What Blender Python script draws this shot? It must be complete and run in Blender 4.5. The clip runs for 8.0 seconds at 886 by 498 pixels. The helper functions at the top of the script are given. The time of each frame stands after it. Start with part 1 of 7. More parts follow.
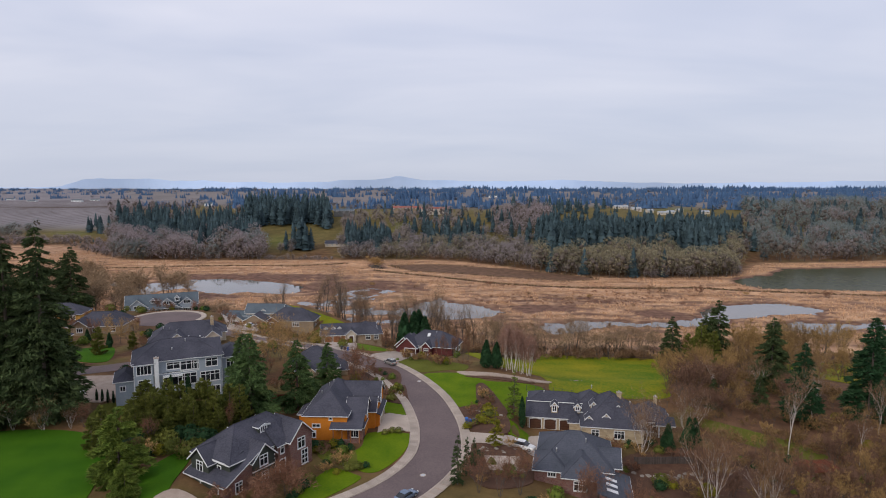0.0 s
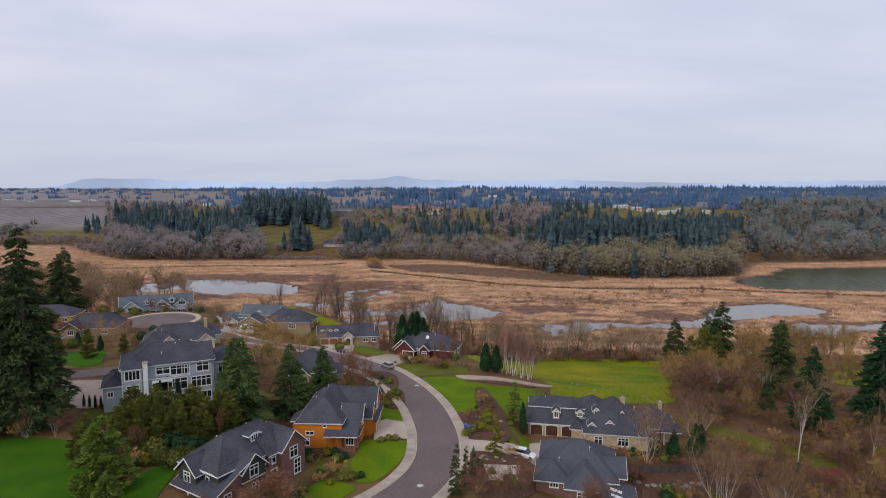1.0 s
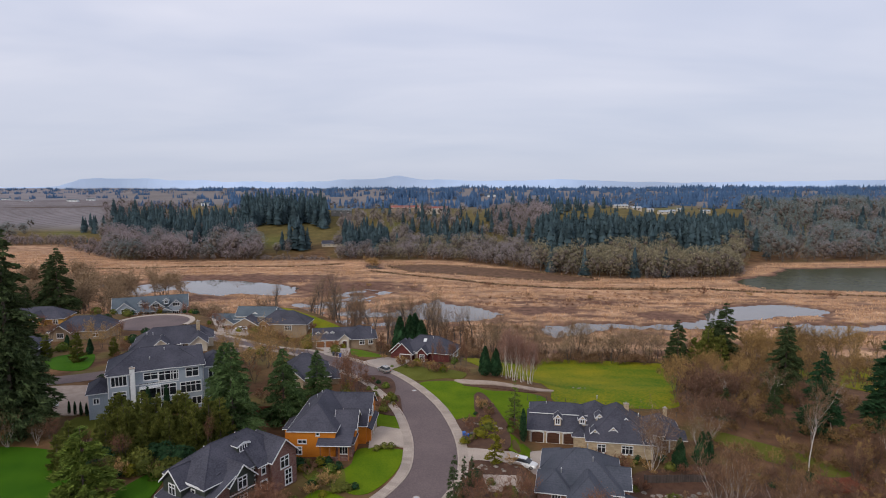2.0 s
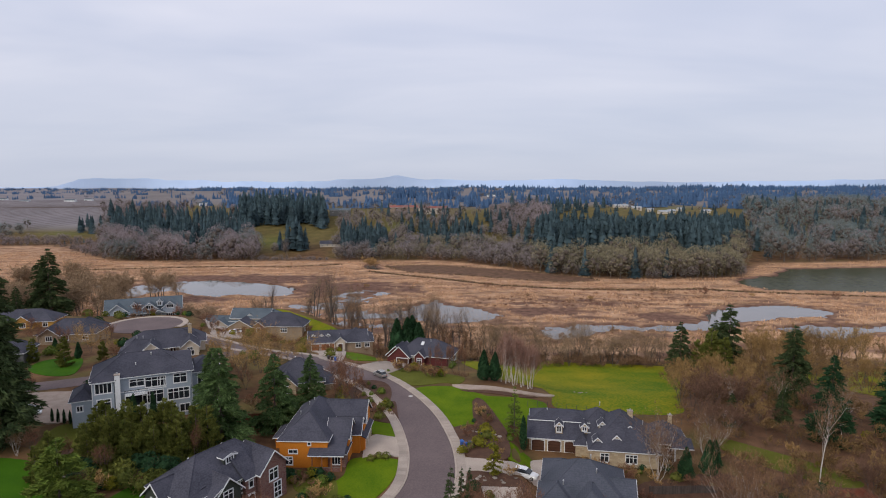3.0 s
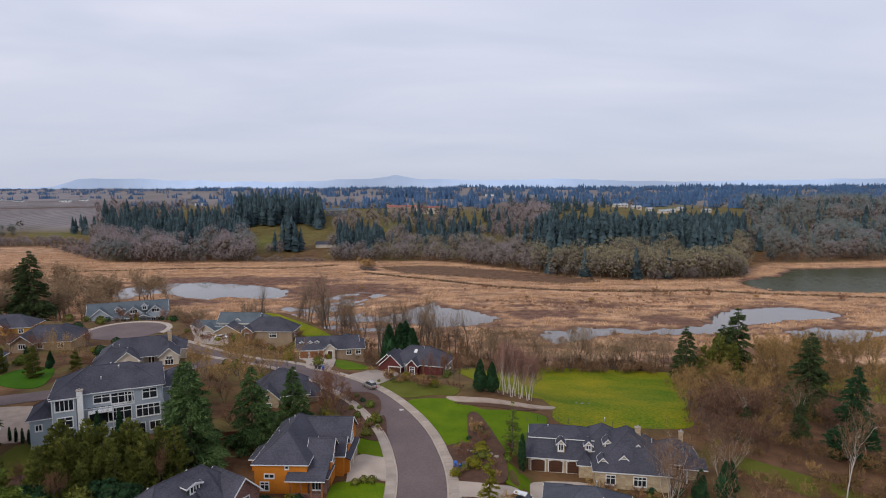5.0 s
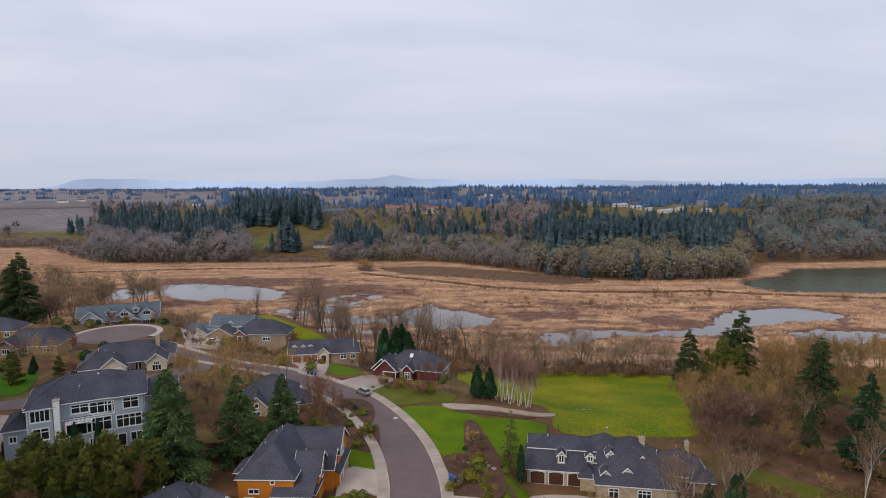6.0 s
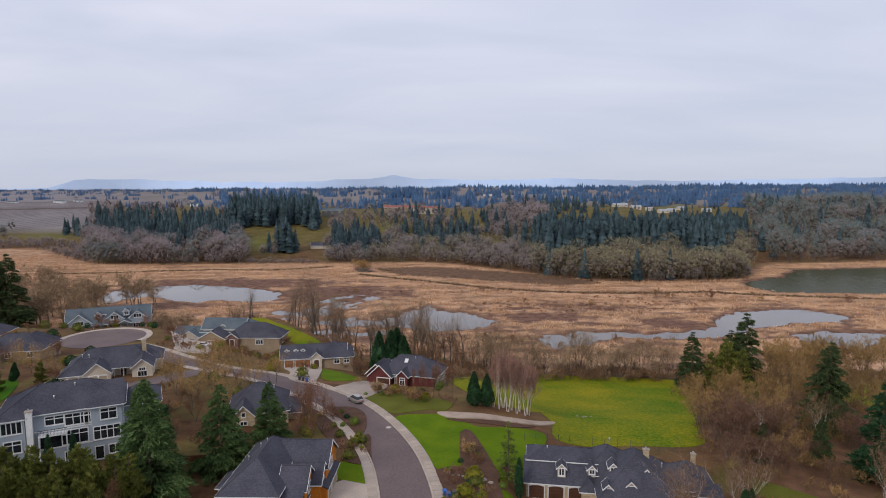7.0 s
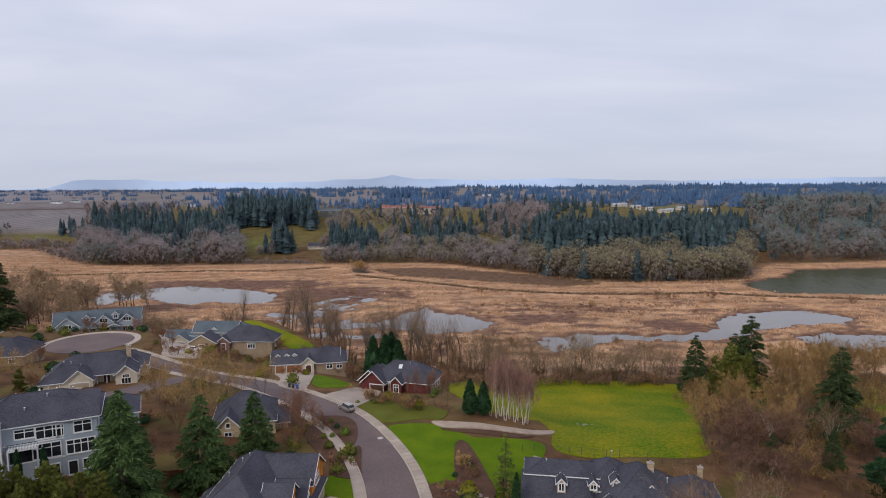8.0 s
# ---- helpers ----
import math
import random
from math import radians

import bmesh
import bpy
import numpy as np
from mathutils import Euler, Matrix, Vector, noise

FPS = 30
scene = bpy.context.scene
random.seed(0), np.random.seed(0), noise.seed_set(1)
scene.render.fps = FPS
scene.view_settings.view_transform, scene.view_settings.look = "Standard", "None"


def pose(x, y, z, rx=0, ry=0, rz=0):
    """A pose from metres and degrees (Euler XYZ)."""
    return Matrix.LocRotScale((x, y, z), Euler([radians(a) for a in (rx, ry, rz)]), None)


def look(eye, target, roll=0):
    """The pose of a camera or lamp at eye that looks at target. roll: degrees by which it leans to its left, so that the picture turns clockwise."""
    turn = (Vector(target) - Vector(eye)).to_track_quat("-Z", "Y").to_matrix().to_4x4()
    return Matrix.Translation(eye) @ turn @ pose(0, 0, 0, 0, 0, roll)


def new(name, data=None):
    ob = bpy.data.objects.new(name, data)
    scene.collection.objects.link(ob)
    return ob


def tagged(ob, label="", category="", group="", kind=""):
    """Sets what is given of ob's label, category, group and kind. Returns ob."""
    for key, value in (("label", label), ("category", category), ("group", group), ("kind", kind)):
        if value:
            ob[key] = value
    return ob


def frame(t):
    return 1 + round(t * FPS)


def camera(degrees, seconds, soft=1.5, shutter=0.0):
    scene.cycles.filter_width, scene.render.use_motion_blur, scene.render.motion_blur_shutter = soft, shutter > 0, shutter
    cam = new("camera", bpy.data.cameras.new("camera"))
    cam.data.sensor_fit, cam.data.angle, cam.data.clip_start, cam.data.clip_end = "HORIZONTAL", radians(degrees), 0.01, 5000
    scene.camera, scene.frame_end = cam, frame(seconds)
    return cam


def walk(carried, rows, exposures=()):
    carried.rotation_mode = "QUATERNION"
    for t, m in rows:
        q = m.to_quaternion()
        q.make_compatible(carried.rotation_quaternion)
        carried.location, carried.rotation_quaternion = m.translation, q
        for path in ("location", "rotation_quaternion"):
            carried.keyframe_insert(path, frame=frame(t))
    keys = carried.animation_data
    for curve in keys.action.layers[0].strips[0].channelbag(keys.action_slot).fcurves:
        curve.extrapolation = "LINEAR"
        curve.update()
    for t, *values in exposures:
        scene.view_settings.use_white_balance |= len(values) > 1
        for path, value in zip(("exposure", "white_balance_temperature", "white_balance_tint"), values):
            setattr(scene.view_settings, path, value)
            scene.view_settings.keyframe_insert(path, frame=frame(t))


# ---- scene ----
import itertools

# Camera: seconds, x, y, z, yaw, pitch, roll (degrees)
PATH = [
    (0.0, 0.000, 0.000, 52.300, 0.000, -5.984, 0.056),
    (0.5, 0.123, 2.083, 52.228, -0.026, -5.999, 0.047),
    (1.0, 0.278, 4.219, 52.155, -0.053, -6.012, 0.036),
    (1.5, 0.463, 6.406, 52.082, -0.080, -6.024, 0.022),
    (2.0, 0.679, 8.645, 52.009, -0.107, -6.034, 0.007),
    (2.5, 0.927, 10.937, 51.936, -0.134, -6.044, -0.011),
    (3.0, 1.205, 13.280, 51.862, -0.161, -6.053, -0.030),
    (3.5, 1.515, 15.675, 51.789, -0.189, -6.060, -0.052),
    (4.0, 1.855, 18.123, 51.715, -0.216, -6.066, -0.075),
    (4.5, 2.226, 20.622, 51.641, -0.244, -6.071, -0.101),
    (5.0, 2.629, 23.174, 51.567, -0.272, -6.075, -0.129),
    (5.5, 3.062, 25.777, 51.493, -0.300, -6.078, -0.158),
    (6.0, 3.527, 28.433, 51.419, -0.328, -6.079, -0.190),
    (6.5, 4.022, 31.140, 51.344, -0.357, -6.080, -0.224),
    (7.0, 4.549, 33.900, 51.269, -0.385, -6.079, -0.259),
    (7.5, 5.106, 36.711, 51.194, -0.414, -6.077, -0.297),
    (8.0, 5.695, 39.575, 51.119, -0.443, -6.074, -0.337),
]


def cam_pose(x, y, z, yaw, pitch, roll):
    a, b = radians(yaw), radians(pitch)
    ahead = Vector((-math.sin(a) * math.cos(b), math.cos(a) * math.cos(b), math.sin(b)))
    eye = Vector((x, y, z))
    return look(eye, eye + ahead * 100, roll)


cam = camera(73.08, 8.0, soft=1.0)
walk(cam, [(r[0], cam_pose(*r[1:])) for r in PATH])

# ---- sky and sun: an overcast winter day ----
SUN_EL, SUN_AZ = radians(34), radians(215)
world = bpy.data.worlds.new("overcast_sky")
scene.world = world
world.use_nodes = True
wn, wl = world.node_tree.nodes, world.node_tree.links
wn.clear()


def wnode(kind, **inputs):
    n = wn.new(kind)
    for k, v in inputs.items():
        n.inputs[k].default_value = v
    return n


sky = wnode("ShaderNodeTexSky")
sky.sky_type, sky.sun_disc, sky.sun_elevation, sky.sun_rotation = "NISHITA", False, SUN_EL, SUN_AZ
sky_dim = wnode("ShaderNodeVectorMath")
sky_dim.operation = "SCALE"
sky_dim.inputs["Scale"].default_value = 0.10
wl.new(sky.outputs[0], sky_dim.inputs[0])
coord = wnode("ShaderNodeTexCoord")
sep = wnode("ShaderNodeSeparateXYZ")
wl.new(coord.outputs["Generated"], sep.inputs[0])
lift = wnode("ShaderNodeMath")
lift.operation = "ADD"
lift.inputs[1].default_value = 0.17
wl.new(sep.outputs["Z"], lift.inputs[0])
lift_c = wnode("ShaderNodeMath")
lift_c.operation = "MAXIMUM"
lift_c.inputs[1].default_value = 0.06
wl.new(lift.outputs[0], lift_c.inputs[0])
flat = wnode("ShaderNodeVectorMath")
flat.operation = "DIVIDE"
wl.new(coord.outputs["Generated"], flat.inputs[0])
comb = wnode("ShaderNodeCombineXYZ", Z=1.0)
wl.new(lift_c.outputs[0], comb.inputs["X"])
wl.new(lift_c.outputs[0], comb.inputs["Y"])
wl.new(comb.outputs[0], flat.inputs[1])
stretch = wnode("ShaderNodeVectorMath")
stretch.operation = "MULTIPLY"
stretch.inputs[1].default_value = (0.50, 0.95, 0.0)
wl.new(flat.outputs[0], stretch.inputs[0])
clouds = wnode("ShaderNodeTexNoise", Scale=1.0, Detail=4.0, Roughness=0.50, Distortion=0.3)
wl.new(stretch.outputs[0], clouds.inputs["Vector"])
tone = wnode("ShaderNodeValToRGB")
tone.color_ramp.elements[0].position, tone.color_ramp.elements[0].color = 0.36, (0.60, 0.645, 0.805, 1)
tone.color_ramp.elements[1].position, tone.color_ramp.elements[1].color = 0.64, (0.79, 0.80, 0.92, 1)
wl.new(clouds.outputs["Fac"], tone.inputs[0])
low = wnode("ShaderNodeMapRange")
low.inputs["From Min"].default_value, low.inputs["From Max"].default_value = 0.0, 0.24
low.inputs["To Min"].default_value, low.inputs["To Max"].default_value = 0.85, 0.0
wl.new(sep.outputs["Z"], low.inputs["Value"])
band = wnode("ShaderNodeMixRGB")
band.inputs["Color2"].default_value = (0.54, 0.585, 0.71, 1)
wl.new(low.outputs[0], band.inputs["Fac"])
wl.new(tone.outputs[0], band.inputs["Color1"])
cover = wnode("ShaderNodeMixRGB", Fac=0.94)
wl.new(sky_dim.outputs[0], cover.inputs["Color1"])
wl.new(band.outputs[0], cover.inputs["Color2"])
back = wnode("ShaderNodeBackground", Strength=1.0)
wl.new(cover.outputs[0], back.inputs["Color"])
out = wnode("ShaderNodeOutputWorld")
wl.new(back.outputs[0], out.inputs["Surface"])

sun_data = bpy.data.lights.new("sun", "SUN")
sun_data.energy, sun_data.angle, sun_data.color = 1.5, radians(20), (1.0, 0.945, 0.86)
sun = new("sun", sun_data)
sun.matrix_world = look((0, 0, 300), (-math.sin(SUN_AZ) * math.cos(SUN_EL), -math.cos(SUN_AZ) * math.cos(SUN_EL), 300 - math.sin(SUN_EL)))
scene.view_settings.exposure = 0.0


# ---- materials ----
def material(name, c1, c2, scale=1.0, rough=0.85, fine=12.0, bump=0.3, metal=0.0, spec=0.3, per="", spread=0.25, depth=0.05):
    """Two colours mixed by a broad and a fine noise; per: 'object' or 'island' also varies the value from piece to piece."""
    m = bpy.data.materials.new(name)
    m.use_nodes = True
    n, l = m.node_tree.nodes, m.node_tree.links
    b = n["Principled BSDF"]
    b.inputs["Roughness"].default_value, b.inputs["Metallic"].default_value = rough, metal
    b.inputs["Specular IOR Level"].default_value = spec
    geo = n.new("ShaderNodeNewGeometry")
    big, small = n.new("ShaderNodeTexNoise"), n.new("ShaderNodeTexNoise")
    big.inputs["Scale"].default_value, big.inputs["Detail"].default_value = scale, 4
    small.inputs["Scale"].default_value, small.inputs["Detail"].default_value = scale * fine, 3
    for t in (big, small):
        l.new(geo.outputs["Position"], t.inputs["Vector"])
    add = n.new("ShaderNodeMath")
    add.operation = "MULTIPLY_ADD"
    add.inputs[1].default_value = 0.5
    l.new(small.outputs["Fac"], add.inputs[0])
    half = n.new("ShaderNodeMath")
    half.operation = "MULTIPLY"
    half.inputs[1].default_value = 0.5
    l.new(big.outputs["Fac"], half.inputs[0])
    l.new(half.outputs[0], add.inputs[2])
    ramp = n.new("ShaderNodeValToRGB")
    ramp.color_ramp.elements[0].position, ramp.color_ramp.elements[0].color = 0.36, (*c1, 1)
    ramp.color_ramp.elements[1].position, ramp.color_ramp.elements[1].color = 0.64, (*c2, 1)
    l.new(add.outputs[0], ramp.inputs[0])
    col = ramp.outputs[0]
    if per:
        src = n.new("ShaderNodeObjectInfo").outputs["Random"] if per == "object" else geo.outputs["Random Per Island"]
        rng = n.new("ShaderNodeMapRange")
        rng.inputs["To Min"].default_value, rng.inputs["To Max"].default_value = 1 - spread, 1 + spread
        l.new(src, rng.inputs["Value"])
        mul = n.new("ShaderNodeVectorMath")
        mul.operation = "SCALE"
        l.new(col, mul.inputs[0])
        l.new(rng.outputs[0], mul.inputs["Scale"])
        col = mul.outputs[0]
    l.new(col, b.inputs["Base Color"])
    if bump:
        bp = n.new("ShaderNodeBump")
        bp.inputs["Strength"].default_value, bp.inputs["Distance"].default_value = bump, depth
        l.new(small.outputs["Fac"], bp.inputs["Height"])
        l.new(bp.outputs[0], b.inputs["Normal"])
    return m


def striped(m, axis_scale, strength=0.4, distance=0.03, dark=0.82):
    """Adds horizontal courses (siding boards, shingle rows) to a material's relief and tone."""
    n, l = m.node_tree.nodes, m.node_tree.links
    b = n["Principled BSDF"]
    geo = n.new("ShaderNodeNewGeometry")
    s = n.new("ShaderNodeSeparateXYZ")
    l.new(geo.outputs["Position"], s.inputs[0])
    mu = n.new("ShaderNodeMath")
    mu.operation = "MULTIPLY"
    mu.inputs[1].default_value = axis_scale
    l.new(s.outputs["Z"], mu.inputs[0])
    fr = n.new("ShaderNodeMath")
    fr.operation = "FRACT"
    l.new(mu.outputs[0], fr.inputs[0])
    bp = n.new("ShaderNodeBump")
    bp.inputs["Strength"].default_value, bp.inputs["Distance"].default_value = strength, distance
    l.new(fr.outputs[0], bp.inputs["Height"])
    if b.inputs["Normal"].links:
        l.new(b.inputs["Normal"].links[0].from_socket, bp.inputs["Normal"])
    l.new(bp.outputs[0], b.inputs["Normal"])
    old = b.inputs["Base Color"].links[0].from_socket
    rng = n.new("ShaderNodeMapRange")
    rng.inputs["From Max"].default_value = 0.25
    rng.inputs["To Min"].default_value, rng.inputs["To Max"].default_value = dark, 1.0
    l.new(fr.outputs[0], rng.inputs["Value"])
    mul = n.new("ShaderNodeVectorMath")
    mul.operation = "SCALE"
    l.new(old, mul.inputs[0])
    l.new(rng.outputs[0], mul.inputs["Scale"])
    l.new(mul.outputs[0], b.inputs["Base Color"])
    return m


def brickwork(name, c1, c2, mortar, w, h):
    m = material(name, c1, c2, 0.6, 0.9)
    n, l = m.node_tree.nodes, m.node_tree.links
    b = n["Principled BSDF"]
    br = n.new("ShaderNodeTexBrick")
    br.inputs["Scale"].default_value = 1.0
    br.inputs["Brick Width"].default_value, br.inputs["Row Height"].default_value, br.inputs["Mortar Size"].default_value = w, h, 0.012
    br.inputs["Mortar"].default_value = (*mortar, 1)
    br.inputs["Color1"].default_value, br.inputs["Color2"].default_value = (*c1, 1), (*c2, 1)
    br.inputs["Bias"].default_value = -0.1
    tc = n.new("ShaderNodeTexCoord")
    sp, cb, ad = n.new("ShaderNodeSeparateXYZ"), n.new("ShaderNodeCombineXYZ"), n.new("ShaderNodeMath")
    l.new(tc.outputs["Object"], sp.inputs[0])
    l.new(sp.outputs["X"], ad.inputs[0])
    l.new(sp.outputs["Y"], ad.inputs[1])
    l.new(ad.outputs[0], cb.inputs["X"])
    l.new(sp.outputs["Z"], cb.inputs["Y"])
    l.new(cb.outputs[0], br.inputs["Vector"])
    l.new(br.outputs["Color"], b.inputs["Base Color"])
    return m


M = {
    "roof": striped(material("slate_grey_shingle", (0.037, 0.038, 0.052), (0.081, 0.079, 0.100), 0.25, 0.85, 14, 0.5), 4.5, 0.5, 0.03, 0.8),
    "roof_grey": striped(material("blue_grey_shingle", (0.075, 0.095, 0.115), (0.12, 0.145, 0.165), 0.25, 0.85, 14, 0.5), 4.5, 0.5, 0.03, 0.85),
    "roof_slate": striped(material("grey_green_shingle", (0.050, 0.056, 0.071), (0.084, 0.088, 0.110), 0.25, 0.85, 14, 0.5), 4.5, 0.5, 0.03, 0.8),
    "roof_pale": material("pale_grey_roof", (0.30, 0.32, 0.35), (0.40, 0.42, 0.45), 0.25, 0.8, 14, 0.3),
    "trim": material("white_trim_paint", (0.64, 0.64, 0.64), (0.75, 0.75, 0.74), 1.2, 0.6, 8, 0.05),
    "glass": material("window_glass", (0.012, 0.014, 0.018), (0.03, 0.034, 0.04), 0.5, 0.08, 3, 0.0, spec=0.6),
    "blue": striped(material("blue_grey_siding", (0.294, 0.336, 0.384), (0.362, 0.403, 0.448), 0.5, 0.75, 10, 0.05), 6.0, 0.3, 0.02, 0.9),
    "green": striped(material("dark_green_siding", (0.035, 0.042, 0.034), (0.055, 0.062, 0.05), 0.5, 0.75, 10, 0.05), 6.0, 0.3, 0.02, 0.85),
    "orange": striped(material("orange_siding", (0.48, 0.15, 0.012), (0.58, 0.20, 0.02), 0.5, 0.75, 10, 0.05), 6.0, 0.3, 0.02, 0.9),
    "yellow": striped(material("ochre_siding", (0.42, 0.22, 0.04), (0.5, 0.28, 0.07), 0.5, 0.75, 10, 0.05), 6.0, 0.3, 0.02, 0.9),
    "beige": striped(material("beige_siding", (0.50, 0.43, 0.34), (0.60, 0.53, 0.43), 0.5, 0.75, 10, 0.05), 6.0, 0.3, 0.02, 0.92),
    "tan": striped(material("tan_siding", (0.25, 0.18, 0.12), (0.33, 0.25, 0.17), 0.5, 0.75, 10, 0.05), 6.0, 0.3, 0.02, 0.92),
    "grey": striped(material("grey_siding", (0.10, 0.10, 0.10), (0.15, 0.15, 0.15), 0.5, 0.75, 10, 0.05), 6.0, 0.3, 0.02, 0.9),
    "brick": brickwork("red_brown_brick", (0.14, 0.055, 0.045), (0.24, 0.12, 0.095), (0.22, 0.18, 0.16), 0.42, 0.15),
    "dark_brick": brickwork("dark_red_siding", (0.10, 0.026, 0.024), (0.14, 0.036, 0.032), (0.09, 0.03, 0.03), 2.0, 0.2),
    "stone": brickwork("tan_stone", (0.36, 0.27, 0.17), (0.50, 0.40, 0.27), (0.30, 0.25, 0.19), 0.8, 0.35),
    "brown_door": striped(material("brown_wood_door", (0.06, 0.025, 0.015), (0.10, 0.045, 0.025), 0.8, 0.6, 10, 0.05), 1.7, 0.5, 0.03, 0.6),
    "orange_door": striped(material("cedar_door", (0.27, 0.10, 0.04), (0.36, 0.15, 0.06), 0.8, 0.6, 10, 0.05), 1.7, 0.5, 0.03, 0.7),
    "olive_door": striped(material("dark_olive_door", (0.03, 0.033, 0.024), (0.045, 0.048, 0.036), 0.8, 0.6, 10, 0.05), 1.7, 0.5, 0.03, 0.7),
    "tan_door": striped(material("tan_door", (0.34, 0.27, 0.19), (0.42, 0.34, 0.25), 0.8, 0.6, 10, 0.05), 1.7, 0.5, 0.03, 0.8),
    "metal": material("grey_metal", (0.45, 0.45, 0.45), (0.6, 0.6, 0.6), 2.0, 0.4, 6, 0.0, metal=0.8),
    "asphalt": material("asphalt", (0.110, 0.081, 0.080), (0.176, 0.130, 0.124), 0.10, 0.9, 40, 0.3),
    "concrete": material("concrete", (0.315, 0.259, 0.215), (0.452, 0.370, 0.305), 0.25, 0.9, 20, 0.2, per="object", spread=0.12),
    "gravel": material("pale_gravel", (0.310, 0.232, 0.182), (0.447, 0.352, 0.281), 0.5, 0.95, 30, 0.5),
    "lawn": material("lawn_grass", (0.060, 0.121, 0.003), (0.129, 0.184, 0.005), 0.16, 0.95, 30, 0.8, spec=0.1),
    "deep_lawn": material("deep_lawn_grass", (0.026, 0.087, 0.003), (0.056, 0.132, 0.005), 0.16, 0.95, 30, 0.8, spec=0.1),
    "meadow": material("meadow_grass", (0.052, 0.125, 0.003), (0.270, 0.225, 0.010), 0.05, 0.95, 30, 0.8, spec=0.1),
    "dull_lawn": material("mossy_lawn", (0.085, 0.09, 0.012), (0.125, 0.13, 0.022), 0.16, 0.95, 30, 0.8, spec=0.1),
    "mulch": material("bark_mulch", (0.063, 0.031, 0.019), (0.115, 0.059, 0.036), 0.6, 0.95, 14, 0.9),
    "litter": material("leaf_litter", (0.081, 0.039, 0.020), (0.181, 0.092, 0.048), 0.35, 0.95, 14, 0.9),
    "sedge": material("dark_sedge", (0.085, 0.06, 0.03), (0.16, 0.115, 0.06), 0.2, 0.95, 8, 0.0, spec=0.1, per="island", spread=0.35),
    "rock": material("garden_rock", (0.16, 0.13, 0.11), (0.30, 0.26, 0.22), 1.5, 0.9, 8, 0.6, per="object"),
    "cedar": material("red_cedar_boards", (0.15, 0.04, 0.02), (0.22, 0.065, 0.035), 1.0, 0.8, 10, 0.3, per="object"),
    "fir": material("fir_needles", (0.044, 0.082, 0.026), (0.102, 0.153, 0.051), 0.5, 0.9, 6, 0.0, spec=0.15, per="island", spread=0.45),
    "fir_dark": material("dark_fir_needles", (0.029, 0.049, 0.019), (0.076, 0.099, 0.037), 0.5, 0.9, 6, 0.0, spec=0.15, per="island", spread=0.45),
    "fir_light": material("young_fir_needles", (0.077, 0.123, 0.021), (0.154, 0.190, 0.032), 0.5, 0.9, 6, 0.0, spec=0.15, per="island", spread=0.45),
    "cedar_leaf": material("western_cedar_leaf", (0.076, 0.094, 0.019), (0.170, 0.172, 0.036), 0.35, 0.9, 6, 0.0, spec=0.15, per="island", spread=0.45),
    "gold_leaf": material("golden_conifer_leaf", (0.13, 0.13, 0.012), (0.22, 0.19, 0.02), 0.5, 0.9, 6, 0.0, spec=0.15, per="island", spread=0.4),
    "yew": material("dense_evergreen_leaf", (0.015, 0.047, 0.019), (0.034, 0.074, 0.030), 0.8, 0.9, 6, 0.0, spec=0.15, per="island", spread=0.4),
    # both far fir tones carry distance haze as blue in their colour
    "hill_fir": material("hazed_hill_fir_needles", (0.031, 0.053, 0.061), (0.064, 0.095, 0.103), 0.03, 0.9, 6, 0.0, spec=0.1, per="island", spread=0.35),
    "haze_fir": material("haze_fir_needles", (0.043, 0.085, 0.159), (0.078, 0.138, 0.242), 0.01, 0.9, 6, 0.0, spec=0.1, per="island", spread=0.12),
    "hill_slate": material("slate_winter_crown", (0.133, 0.156, 0.153), (0.229, 0.263, 0.247), 0.03, 0.95, 6, 0.0, spec=0.1, per="island", spread=0.18),
    "hill_oak": material("mossy_oak_crown", (0.174, 0.156, 0.100), (0.334, 0.288, 0.187), 0.05, 0.95, 6, 0.0, spec=0.1, per="island", spread=0.35),
    "hill_grey": material("grey_winter_crown", (0.209, 0.181, 0.184), (0.337, 0.292, 0.290), 0.03, 0.95, 6, 0.0, spec=0.1, per="island", spread=0.16),
    # brown crowns with a little blue mixed in for distance haze
    "hill_brown": material("brown_winter_crown", (0.237, 0.194, 0.196), (0.358, 0.298, 0.305), 0.03, 0.95, 6, 0.0, spec=0.1, per="island", spread=0.16),
    "vine": material("bare_vines", (0.145, 0.115, 0.108), (0.195, 0.155, 0.142), 0.05, 0.95, 6, 0.0, spec=0.1),
    # blue of the distance haze is put into this crown colour
    "far_bare": material("hazed_winter_wood", (0.123, 0.148, 0.196), (0.180, 0.204, 0.253), 0.02, 0.95, 6, 0.0, spec=0.1, per="island", spread=0.12),
    # pale blue here is distance haze set as base colour
    "far_hills": material("haze_blue_hills", (0.435, 0.552, 0.746), (0.512, 0.624, 0.814), 0.0008, 1.0, 6, 0.0, spec=0.0),
    "bark": material("grey_brown_bark", (0.075, 0.058, 0.046), (0.15, 0.12, 0.10), 1.5, 0.95, 8, 0.6),
    "birch": material("white_birch_bark", (0.36, 0.31, 0.27), (0.64, 0.58, 0.53), 1.2, 0.9, 6, 0.3),
    "twig_brown": material("brown_twigs", (0.153, 0.086, 0.048), (0.270, 0.164, 0.095), 0.3, 0.95, 6, 0.0, spec=0.1, per="island", spread=0.4),
    "twig_red": material("red_brown_twigs", (0.155, 0.072, 0.044), (0.252, 0.135, 0.084), 0.3, 0.95, 6, 0.0, spec=0.1, per="island", spread=0.35),
    "twig_olive": material("mossy_twigs", (0.262, 0.157, 0.061), (0.447, 0.280, 0.119), 0.3, 0.95, 6, 0.0, spec=0.1, per="island", spread=0.4),
